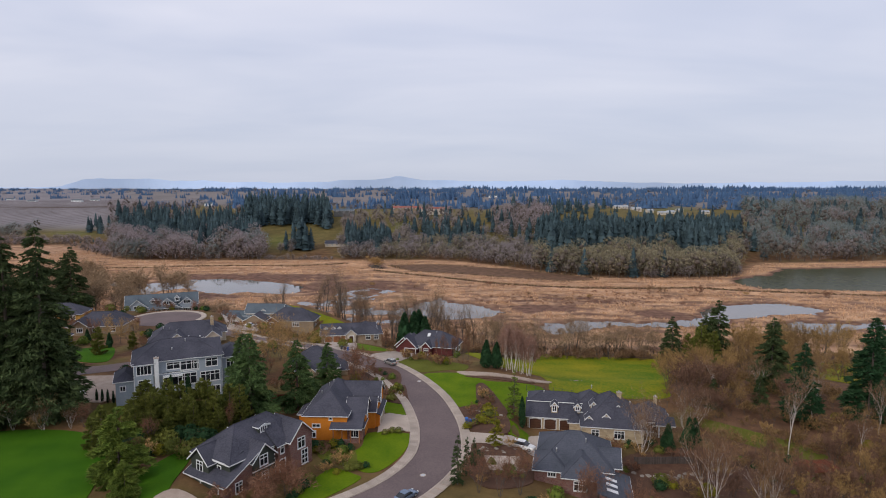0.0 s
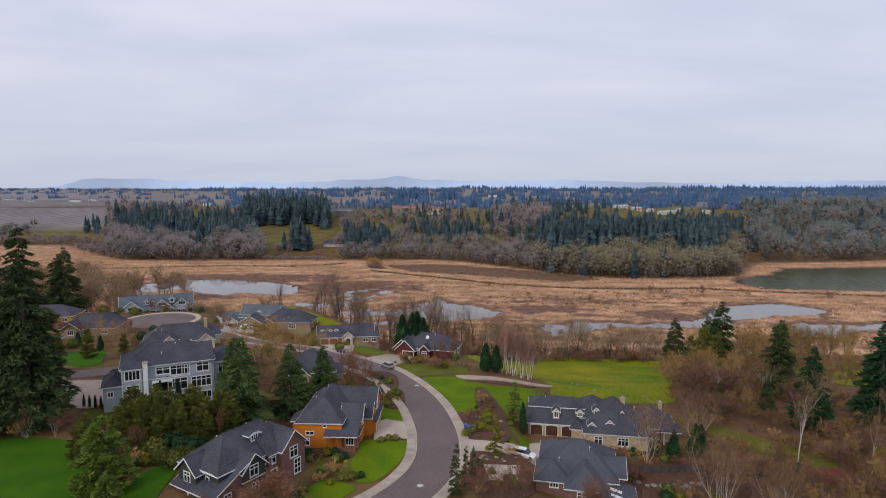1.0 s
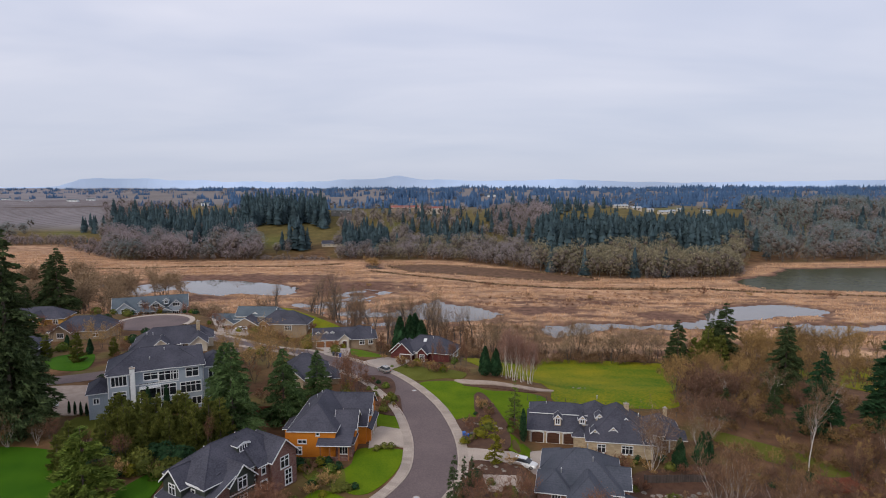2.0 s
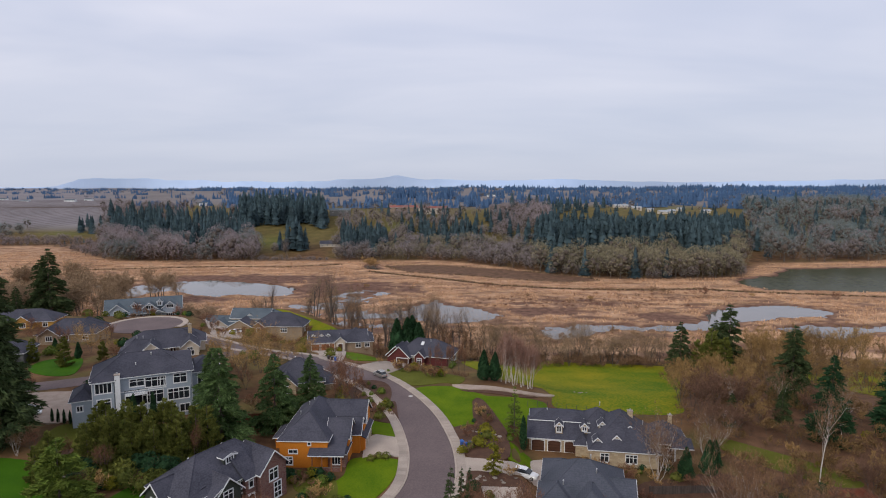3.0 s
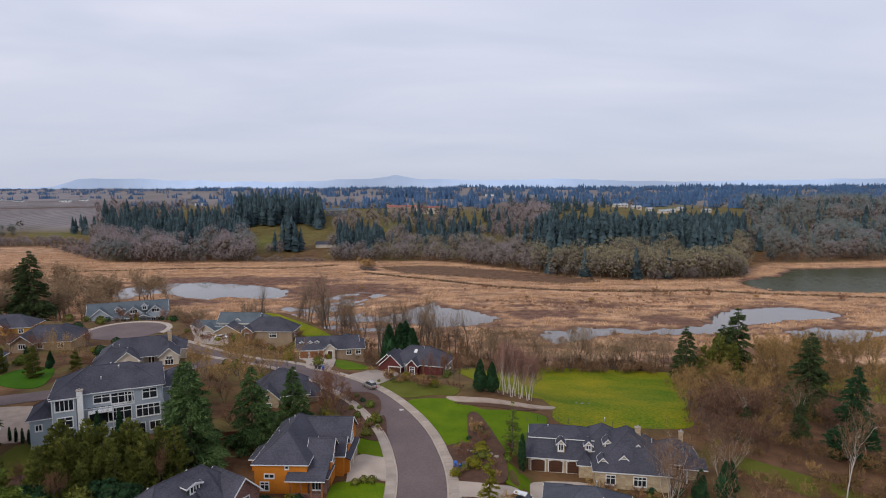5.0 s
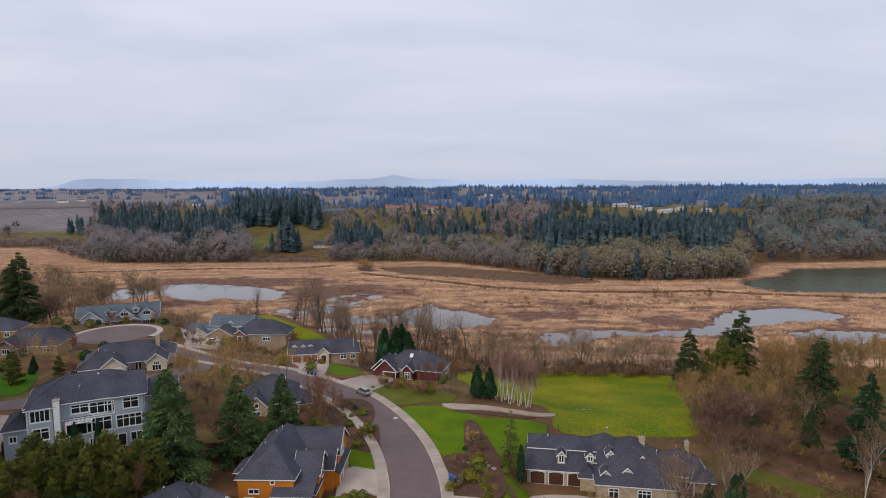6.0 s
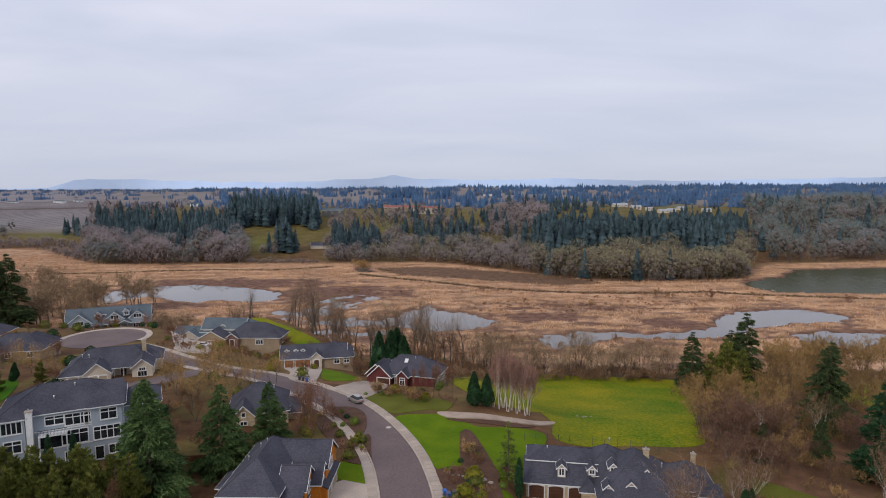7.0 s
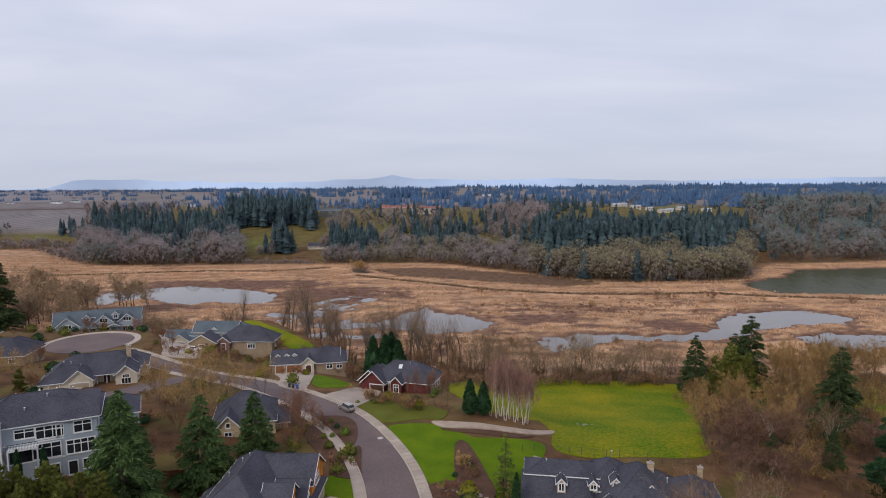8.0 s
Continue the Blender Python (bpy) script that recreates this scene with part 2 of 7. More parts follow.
    "wood_olive": material("olive_winter_twigs", (0.211, 0.128, 0.050), (0.394, 0.247, 0.103), 0.3, 0.95, 6, 0.0, spec=0.1, per="island", spread=0.4),
    "wood_brown": material("dark_winter_twigs", (0.133, 0.079, 0.034), (0.239, 0.150, 0.066), 0.3, 0.95, 6, 0.0, spec=0.1, per="island", spread=0.4),
    "wood_red": material("ruddy_winter_twigs", (0.118, 0.064, 0.041), (0.201, 0.117, 0.081), 0.3, 0.95, 6, 0.0, spec=0.1, per="island", spread=0.35),
    "birch_twig": material("pinkish_birch_twigs", (0.235, 0.125, 0.092), (0.36, 0.215, 0.165), 0.3, 0.95, 6, 0.0, spec=0.1, per="island", spread=0.35),
    "twig_grey": material("grey_twigs", (0.199, 0.134, 0.081), (0.350, 0.246, 0.153), 0.3, 0.95, 6, 0.0, spec=0.1, per="island", spread=0.35),
    "reed": material("dry_reed", (0.42, 0.245, 0.14), (0.67, 0.425, 0.255), 0.05, 0.95, 20, 0.0, spec=0.1, per="island", spread=0.2),
    "water": material("still_water", (0.085, 0.066, 0.045), (0.15, 0.115, 0.085), 0.022, 0.03, 9, 0.0, spec=0.5),
    # dark olive base stands in for the wooded slope mirrored in the lake
    "lake": material("lake_reflection_tint", (0.052, 0.056, 0.030), (0.072, 0.072, 0.042), 0.022, 0.22, 9, 0.0, spec=0.08),
    "car_silver": material("silver_car_paint", (0.42, 0.40, 0.37), (0.46, 0.44, 0.41), 2.0, 0.25, 4, 0.0, metal=0.6, spec=0.5),
    "car_blue": material("blue_grey_car_paint", (0.16, 0.21, 0.29), (0.19, 0.24, 0.32), 2.0, 0.25, 4, 0.0, metal=0.6, spec=0.5),
    "car_white": material("white_car_paint", (0.7, 0.7, 0.7), (0.78, 0.78, 0.78), 2.0, 0.3, 4, 0.0, spec=0.5),
    "tyre": material("tyre_rubber", (0.012, 0.012, 0.012), (0.02, 0.02, 0.02), 3.0, 0.8, 6, 0.1),
    "bin_blue": material("blue_plastic", (0.02, 0.10, 0.36), (0.03, 0.13, 0.42), 3.0, 0.5, 6, 0.05),
    "bin_grey": material("grey_plastic", (0.05, 0.05, 0.05), (0.08, 0.08, 0.08), 3.0, 0.5, 6, 0.05),
}

M["water"].node_tree.nodes["Principled BSDF"].inputs["IOR"].default_value = 1.62
M["lake"].node_tree.nodes["Principled BSDF"].inputs["IOR"].default_value = 1.13


from mathutils import geometry


# ---- geometry helpers ----
class Geo:
    """Collects vertices and faces for one mesh."""

    def __init__(self):
        self.v, self.f = [], []

    def poly(self, pts):
        n = len(self.v)
        self.v += [tuple(p) for p in pts]
        self.f.append(tuple(range(n, n + len(pts))))
        return self

    def box(self, x0, x1, y0, y1, z0, z1):
        n = len(self.v)
        self.v += [(x, y, z) for z in (z0, z1) for x, y in ((x0, y0), (x1, y0), (x1, y1), (x0, y1))]
        self.f += [tuple(n + i for i in f) for f in ((3, 2, 1, 0), (4, 5, 6, 7), (0, 1, 5, 4), (1, 2, 6, 5), (2, 3, 7, 6), (3, 0, 4, 7))]
        return self

    def slab(self, pts, t):
        """A polygon with a thickness t downwards."""
        n, k = len(self.v), len(pts)
        self.v += [tuple(p) for p in pts] + [(p[0], p[1], p[2] - t) for p in pts]
        self.f.append(tuple(range(n, n + k)))
        self.f.append(tuple(range(n + 2 * k - 1, n + k - 1, -1)))
        for i in range(k):
            j = (i + 1) % k
            self.f.append((n + i, n + k + i, n + k + j, n + j))
        return self

    def strip(self, p, q, out, t, above, below):
        """A board along the edge p-q, set out by t."""
        n = len(self.v)
        o = (out[0] * t, out[1] * t, 0)
        for a in (p, q):
            for s in (0, 1):
                for dz in (-below, above):
                    self.v.append((a[0] + o[0] * s, a[1] + o[1] * s, a[2] + dz))
        self.f += [tuple(n + i for i in f) for f in ((0, 1, 3, 2), (4, 6, 7, 5), (2, 3, 7, 6), (0, 4, 5, 1), (1, 5, 7, 3), (0, 2, 6, 4))]
        return self

    def tube(self, p, q, r0, r1, sides=8, cap=True):
        p, q = Vector(p), Vector(q)
        a = (q - p).normalized()
        u = a.orthogonal().normalized()
        w = a.cross(u)
        n = len(self.v)
        for c, r in ((p, r0), (q, r1)):
            for i in range(sides):
                g = 2 * math.pi * i / sides
                self.v.append(tuple(c + (u * math.cos(g) + w * math.sin(g)) * r))
        for i in range(sides):
            j = (i + 1) % sides
            self.f.append((n + i, n + j, n + sides + j, n + sides + i))
        if cap:
            self.f.append(tuple(range(n + sides - 1, n - 1, -1)))
            self.f.append(tuple(range(n + sides, n + 2 * sides)))
        return self

    def mesh(self, name, mat):
        me = bpy.data.meshes.new(name)
        me.from_pydata(self.v, [], self.f)
        me.materials.append(mat)
        me.update()
        return me


def part(name, geo, mat, parent=None, label="", m=None):
    ob = new(name, geo if isinstance(geo, bpy.types.Mesh) else geo.mesh(name, mat))
    if parent:
        ob.parent = parent
    if m:
        ob.matrix_basis = m
    return tagged(ob, label)


def array_mesh(name, verts, tris, mats, index=None, smooth=False):
    """A mesh of triangles out of arrays."""
    me = bpy.data.meshes.new(name)
    verts, tris = np.asarray(verts, np.float32), np.asarray(tris, np.int32)
    me.vertices.add(len(verts))
    me.vertices.foreach_set("co", verts.ravel())
    me.loops.add(tris.size)
    me.loops.foreach_set("vertex_index", tris.ravel())
    me.polygons.add(len(tris))
    me.polygons.foreach_set("loop_start", np.arange(0, tris.size, 3, dtype=np.int32))
    for mt in mats:
        me.materials.append(mt)
    if index is not None:
        me.polygons.foreach_set("material_index", np.asarray(index, np.int32))
    if smooth:
        me.polygons.foreach_set("use_smooth", np.ones(len(tris), bool))
    me.update(calc_edges=True)
    me.validate()
    return me


def ss(a, b, x):
    t = np.clip((np.asarray(x, float) - a) / (b - a), 0, 1)
    return t * t * (3 - 2 * t)


# ---- the lie of the land: a terrace, a bluff down to a marsh, and hills beyond ----
def bank_y(x):
    return 605 - 115 * ss(-20, 150, x) + 15 * ss(200, 300, x) + 80 * ss(235, 330, x) + 20 * ss(340, 480, x) + 150 * ss(-305, -500, x)


def land(x, y):
    x, y = np.asarray(x, float), np.asarray(y, float)
    y0 = 165 + 4 * ss(0, -14, x) + 10 * ss(-14, -34, x) + 36 * ss(-45, -100, x) + 20 * ss(-105, -145, x) - 13 * ss(10, 35, x)
    z = -23.5 * ss(0, 1, (y - y0) / 122)
    z = z - 5 * ss(12, 42, x) * ss(260, 190, y)
    z = z + 3 * ss(-26, -50, x) * ss(215, 160, y)
    z = np.maximum(z, -23.5)
    z = z + (-11.0 - z) * ss(16, 8, line_distance(x, y, [(-78, 308), (-62, 288), (-47, 266)]))
    z = z + (-1.6 - z) * ss(30, 18, np.hypot(x + 113, y - 240))
    z = z + (-3.85 - z) * ss(15, 10.5, line_distance(x, y, [(24, 126.5), (46, 129)])) * ss(14.5, 20, x)
    v = y - bank_y(x)
    return z + 6 * ss(0, 90, v) + 7 * ss(8, 90, v) * ss(70, 110, x) * ss(330, 270, x) + 30 * ss(60, 380, v) + 18 * ss(300, 1600, v)


WATER_Z = -23.95
PONDS = [
    [(-231, 437), (-235, 461), (-225, 474), (-201, 488), (-180, 490), (-155, 482), (-120, 468), (-104, 448), (-105, 421), (-122, 417), (-139, 423), (-152, 417), (-169, 424), (-193, 439), (-205, 430), (-205, 412)],
    [(-266, 462), (-257, 486), (-240, 470), (-246, 448)],
    [(-15, 388), (-2, 404), (8, 391), (22, 379), (38, 357), (24, 341), (12, 334), (0, 336), (-11, 343), (-27, 356), (-32, 374), (-20, 372)],
    [(49, 322), (63, 331), (78, 335), (98, 333), (112, 331), (132, 333), (150, 347), (162, 366), (180, 382), (203, 387), (221, 387), (234, 377), (237, 364), (225, 351), (201, 349), (178, 341), (158, 327), (140, 321), (122, 318), (106, 318), (94, 321), (82, 313), (69, 307), (56, 301)],
    [(183, 327), (202, 333), (222, 330), (262, 326), (258, 314), (219, 314), (200, 299), (187, 303), (178, 310)],
    [(229, 465), (236, 487), (255, 498), (276, 508), (316, 552), (409, 562), (900, 640), (900, 330), (317, 431), (269, 436), (241, 445)],
]
PUDDLES = [(-100, 386), (-86, 402), (-70, 434), (-52, 446), (-33, 433), (-40, 410), (-44, 384), (-36, 366), (-24, 358), (-20, 330), (-48, 322), (-64, 336), (-76, 352)]
SHALLOWS = [(-52, 569), (-9, 577), (37, 557), (84, 528), (123, 496), (125, 479), (98, 474), (56, 491), (11, 516), (-28, 529)]
DITCH = [(-63, 536), (-37, 516), (1, 492), (44, 461), (76, 449), (111, 441), (151, 439), (190, 443), (223, 429), (262, 420), (301, 411), (420, 402)]
FAR_DITCH = [(-330, 545), (-275, 553), (-247, 560), (-198, 567), (-145, 562), (-96, 582)]
CREEK = [(-59, 553), (-66, 566), (-64, 580)]


def inside_distance(px, py, poly):
    """Signed distance to a polygon, positive inside."""
    px, py = np.asarray(px, float), np.asarray(py, float)
    d = np.full(px.shape, 1e9)
    ins = np.zeros(px.shape, bool)
    k = len(poly)
    for i in range(k):
        (ax, ay), (bx, by) = poly[i], poly[(i + 1) % k]
        ex, ey = bx - ax, by - ay
        t = np.clip(((px - ax) * ex + (py - ay) * ey) / (ex * ex + ey * ey), 0, 1)
        d = np.minimum(d, np.hypot(px - ax - t * ex, py - ay - t * ey))
        cross = (ay > py) != (by > py)
        with np.errstate(divide="ignore", invalid="ignore"):
            ins ^= cross & (px < (bx - ax) * (py - ay) / (by - ay + 1e-12) + ax)
    return np.where(ins, d, -d)


def line_distance(px, py, line):
    d = np.full(np.shape(px), 1e9)
    for (ax, ay), (bx, by) in zip(line[:-1], line[1:]):
        ex, ey = bx - ax, by - ay
        t = np.clip(((px - ax) * ex + (py - ay) * ey) / (ex * ex + ey * ey), 0, 1)
        d = np.minimum(d, np.hypot(px - ax - t * ex, py - ay - t * ey))
    return d


def waves(x, y, seed, size):
    """Smooth random relief out of crossing waves, in -1..1."""
    r = np.random.RandomState(seed)
    s = np.zeros(np.shape(x))
    for k in range(14):
        a, w = r.uniform(0, 2 * math.pi), r.uniform(0.6, 2.2) / size
        s = s + np.sin((x * np.cos(a) + y * np.sin(a)) * w * 2 * math.pi + r.uniform(0, 6.3))
    return s / 5.0


# ---- ground: one sheet to the horizon ----
def axis(parts):
    vals = []
    for a, b, step in parts:
        vals += list(np.arange(a, b, step))
    return np.array(vals + [parts[-1][1]])


gx = axis([(-4800, -1200, 300), (-1200, -420, 26), (-420, -200, 6), (-200, 330, 3.0), (330, 520, 7), (520, 1300, 26), (1300, 4800, 300)])
gy = axis([(-900, -60, 120), (-60, 60, 10), (60, 300, 3.0), (300, 620, 2.4), (620, 900, 8), (900, 1700, 40), (1700, 4800, 200)])
GX, GY = np.meshgrid(gx, gy)
GZ = land(GX, GY)
marsh = ss(-22.6, -23.2, GZ) * ss(20, -5, GY - bank_y(GX))
wob = waves(GX, GY, 3, 34) * 2.4 + waves(GX, GY, 4, 13) * 2.0 + waves(GX, GY, 7, 7) * 1.2
pond = np.full(GX.shape, -1e9)
for pd in PONDS:
    pond = np.maximum(pond, inside_distance(GX, GY, pd) + wob)
shal = inside_distance(GX, GY, SHALLOWS) + wob
ditch = np.minimum(line_distance(GX, GY, DITCH), line_distance(GX, GY, FAR_DITCH)) + 0.9 * waves(GX, GY, 8, 15)
creek = line_distance(GX, GY, CREEK)
relief = waves(GX, GY, 5, 26) * 0.10 + waves(GX, GY, 6, 9) * 0.07


def puddles(x, y):
    """Standing water between the tussocks behind the alders, 0..1."""
    return ss(-0.65, -0.25, waves(x * 0.5, y * 1.1, 9, 26) + 0.5 * waves(x * 0.7, y * 1.2, 10, 8)) * ss(-5, 3, inside_distance(x, y, PUDDLES))


puddle = puddles(GX, GY)


def mud_flats(x, y):
    """Bare mud between the ponds, 0..1."""
    f = np.maximum.reduce([np.exp(-((x + 150) / 95) ** 2 - ((y - 492) / 26) ** 2), np.exp(-((x + 70) / 60) ** 2 - ((y - 445) / 38) ** 2), 0.62 * np.exp(-((x - 88) / 62) ** 2 - ((y - 394) / 15) ** 2), 0.75 * np.exp(-((x - 62) / 34) ** 2 - ((y - 366) / 17) ** 2), 0.8 * np.exp(-((x + 170) / 50) ** 2 - ((y - 405) / 16) ** 2), 0.85 * np.exp(-((x - 128) / 26) ** 2 - ((y - 348) / 13) ** 2)])
    return np.clip(ss(0.30, 0.62, f + 0.22 * waves(x * 0.6, y * 1.4, 13, 22) + 0.12 * waves(x * 0.6, y * 1.4, 14, 8)), 0, 1)


flats = mud_flats(GX, GY)
GZ = GZ + marsh * (0.25 + relief) - marsh * 1.15 * ss(-1.5, 3.0, pond) - marsh * 0.75 * puddle
GZ = GZ - marsh * 1.3 * ss(6.5, 4.0, creek)
GZ = GZ - marsh * 0.35 * ss(4.0, 1.0, ditch) + marsh * 0.5 * np.exp(-((ditch - 6.5) / 2.0) ** 2)
far_roll = ss(700, 1500, GY) * (waves(GX, GY, 12, 700) * 5)
GZ = GZ + far_roll
nx, ny = len(gx), len(gy)
idx = np.arange(nx * ny).reshape(ny, nx)
quads = np.stack([idx[:-1, :-1], idx[:-1, 1:], idx[1:, 1:], idx[1:, :-1]], -1).reshape(-1, 4)
tris = np.concatenate([quads[:, [0, 1, 2]], quads[:, [0, 2, 3]]])

# kinds of ground cover: reed, rough grass, mud, plough mixed with far haze
az = GX / np.maximum(GY, 50)
hill_v = GY - bank_y(GX)
reed = marsh * (0.72 + 0.28 * waves(GX * 0.5, GY * 2.0, 21, 50)) * (1 - ss(-3, 4, shal))
mud = marsh * np.clip(np.maximum.reduce([ss(-4, 0.5, pond), 0.95 * ss(4.5, 1.5, ditch), ss(10, 6, creek), 0.75 * puddle, 0.95 * flats, 0.75 * ss(-4, 2, shal), ss(0.02, 0.62, waves(GX * 0.6, GY * 1.5, 22, 30) + 0.5 * waves(GX, GY, 23, 9)) * (0.35 + 0.5 * ss(470, 340, GY)) * ss(7, 14, ditch)]), 0, 1)
meadow_far = np.exp(-((az + 0.275) / 0.045) ** 2) * np.exp(-((hill_v - 120) / 70) ** 2)
meadow_far = np.maximum(meadow_far, np.exp(-((az + 0.07) / 0.035) ** 2) * np.exp(-((hill_v - 220) / 70) ** 2))
meadow_far = np.maximum(meadow_far, np.exp(-((az - 0.38) / 0.05) ** 2) * np.exp(-((hill_v - 460) / 120) ** 2))
grass = np.clip(np.maximum.reduce([0.9 * meadow_far, ss(-2, 3, shal) * marsh * 0.35, 0.45 * ss(0.0, 0.8, waves(GX, GY, 24, 28) + 0.4 * waves(GX, GY, 25, 8)) * (1 - marsh) * ss(300, 240, GY), 0.3 * ss(0.1, 0.8, waves(GX, GY, 26, 90)) * (1 - marsh), 0.5 * ss(20, 160, hill_v), 0.8 * np.exp(-((az + 0.62) / 0.07) ** 2 - ((hill_v - 105) / 45) ** 2)]), 0, 1)
# ploughed field on the left; beyond, haze painted over the plateau ground
plough_haze = np.maximum(ss(-0.48, -0.56, az) * ss(110, 170, hill_v), 0.8 * ss(400, 600, hill_v))
cover_col = np.stack([np.clip(reed, 0, 1), grass, mud, np.clip(plough_haze, 0, 1)], -1).reshape(-1, 4)


def ground_material():
    m = bpy.data.materials.new("open_ground")
    m.use_nodes = True
    n, l = m.node_tree.nodes, m.node_tree.links
    b = n["Principled BSDF"]
    b.inputs["Roughness"].default_value, b.inputs["Specular IOR Level"].default_value = 0.95, 0.15
    geo, at = n.new("ShaderNodeNewGeometry"), n.new("ShaderNodeAttribute")
    at.attribute_name = "cover"
    sep = n.new("ShaderNodeSeparateColor")
    l.new(at.outputs["Color"], sep.inputs[0])

    def noisy(c1, c2, scale, detail=6.0):
        t, r = n.new("ShaderNodeTexNoise"), n.new("ShaderNodeValToRGB")
        t.inputs["Scale"].default_value, t.inputs["Detail"].default_value, t.inputs["Roughness"].default_value = scale, detail, 0.65
        l.new(geo.outputs["Position"], t.inputs["Vector"])
        r.color_ramp.elements[0].position, r.color_ramp.elements[0].color = 0.36, (*c1, 1)
        r.color_ramp.elements[1].position, r.color_ramp.elements[1].color = 0.64, (*c2, 1)
        l.new(t.outputs["Fac"], r.inputs[0])
        return r.outputs[0], t.outputs["Fac"]

    col, _ = noisy((0.075, 0.036, 0.019), (0.178, 0.098, 0.045), 0.12)
    for src, c1, c2, sc in (
        (sep.outputs["Green"], (0.085, 0.095, 0.018), (0.155, 0.15, 0.04), 0.08),
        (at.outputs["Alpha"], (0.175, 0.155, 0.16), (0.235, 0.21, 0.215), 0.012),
        (sep.outputs["Red"], (0.34, 0.18, 0.10), (0.68, 0.43, 0.26), 0.11),
        (sep.outputs["Blue"], (0.085, 0.042, 0.030), (0.20, 0.108, 0.075), 0.22),
    ):
        c, f = noisy(c1, c2, sc)
        mx = n.new("ShaderNodeMixRGB")
        l.new(src, mx.inputs["Fac"])
        l.new(col, mx.inputs["Color1"])
        l.new(c, mx.inputs["Color2"])
        col = mx.outputs[0]
    l.new(col, b.inputs["Base Color"])
    t, bp = n.new("ShaderNodeTexNoise"), n.new("ShaderNodeBump")
    t.inputs["Scale"].default_value, t.inputs["Detail"].default_value = 0.9, 5
    l.new(geo.outputs["Position"], t.inputs["Vector"])
    bp.inputs["Strength"].default_value, bp.inputs["Distance"].default_value = 0.6, 0.35
    l.new(t.outputs["Fac"], bp.inputs["Height"])
    l.new(bp.outputs[0], b.inputs["Normal"])
    return m


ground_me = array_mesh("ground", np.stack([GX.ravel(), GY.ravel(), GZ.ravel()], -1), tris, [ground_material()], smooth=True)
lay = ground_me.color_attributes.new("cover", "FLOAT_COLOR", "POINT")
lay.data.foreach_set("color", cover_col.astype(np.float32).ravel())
tagged(new("ground", ground_me), "terraced ground falling to a reedy marsh with hills beyond", "ground", kind="structure")

wg = Geo().poly([(-600, 262, WATER_Z), (222, 262, WATER_Z), (222, 700, WATER_Z), (-600, 700, WATER_Z)])
wg.poly([(222, 262, WATER_Z), (1500, 262, WATER_Z), (1500, 400, WATER_Z), (222, 400, WATER_Z)])
lg = Geo().poly([(222, 400, WATER_Z), (1500, 400, WATER_Z), (1500, 700, WATER_Z), (222, 700, WATER_Z)])
tagged(part("water", lg, M["lake"]), "dark green lake at the foot of the wooded slope", "lake", kind="structure")
tagged(part("water", wg, M["water"]), "still brown water standing in the marsh ponds", "water", kind="structure")


# far hills on the skyline, their haze put into the colour
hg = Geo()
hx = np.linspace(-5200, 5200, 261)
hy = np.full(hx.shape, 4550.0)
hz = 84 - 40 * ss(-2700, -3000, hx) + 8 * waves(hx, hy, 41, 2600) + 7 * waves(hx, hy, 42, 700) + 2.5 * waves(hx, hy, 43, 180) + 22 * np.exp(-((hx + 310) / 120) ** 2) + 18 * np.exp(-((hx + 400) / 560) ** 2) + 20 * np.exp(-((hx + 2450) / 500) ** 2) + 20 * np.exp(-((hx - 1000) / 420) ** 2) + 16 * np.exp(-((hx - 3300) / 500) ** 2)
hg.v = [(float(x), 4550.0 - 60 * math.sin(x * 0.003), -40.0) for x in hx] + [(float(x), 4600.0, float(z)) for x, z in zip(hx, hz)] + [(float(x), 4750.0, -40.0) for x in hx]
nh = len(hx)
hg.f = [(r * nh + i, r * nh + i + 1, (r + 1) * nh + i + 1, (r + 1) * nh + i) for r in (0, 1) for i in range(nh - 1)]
tagged(part("backdrop", hg, M["far_hills"]), "line of distant hills coloured pale blue for haze", "hills", kind="structure")


def land_at(x, y):
    return float(land(x, y))


# ---- pieces draped on the ground ----
def rounded(pts, n=6):
    """A closed smooth curve through the points."""
    out, k = [], len(pts)
    for i in range(k):
        p0, p1, p2, p3 = (np.array(pts[(i + j) % k], float) for j in (-1, 0, 1, 2))
        for s in range(n):
            t = s / n
            out.append(tuple(0.5 * (2 * p1 + (p2 - p0) * t + (2 * p0 - 5 * p1 + 4 * p2 - p3) * t * t + (3 * p1 - p0 - 3 * p2 + p3) * t ** 3)))
    return out


def open_curve(pts, n=8):
    out = []
    e = [2 * np.array(pts[0], float) - np.array(pts[1], float)] + [np.array(p, float) for p in pts] + [2 * np.array(pts[-1], float) - np.array(pts[-2], float)]
    for i in range(1, len(e) - 2):
        p0, p1, p2, p3 = e[i - 1:i + 3]
        for s in range(n):
            t = s / n
            out.append(tuple(0.5 * (2 * p1 + (p2 - p0) * t + (2 * p0 - 5 * p1 + 4 * p2 - p3) * t * t + (3 * p1 - p0 - 3 * p2 + p3) * t ** 3)))
    return out + [tuple(e[-2])]


drape_count = [0]
LAWNS = []


def drape(name, pts, mat, label, category, dz=0.07, smooth=6, cell=3.0, skirt=0.3):
    """A sheet with the given outline that follows the ground, with a turned-down edge."""
    drape_count[0] += 1
    if name == "lawn":
        LAWNS.append(pts)
    dz += 0.004 * drape_count[0]
    line = rounded(pts, smooth) if smooth else list(pts)
    xs, ys = np.array([p[0] for p in line]), np.array([p[1] for p in line])
    qx, qy = np.meshgrid(np.arange(xs.min(), xs.max(), cell), np.arange(ys.min(), ys.max(), cell))
    keep = inside_distance(qx.ravel(), qy.ravel(), line) > cell * 0.35
    inner = list(zip(qx.ravel()[keep], qy.ravel()[keep]))
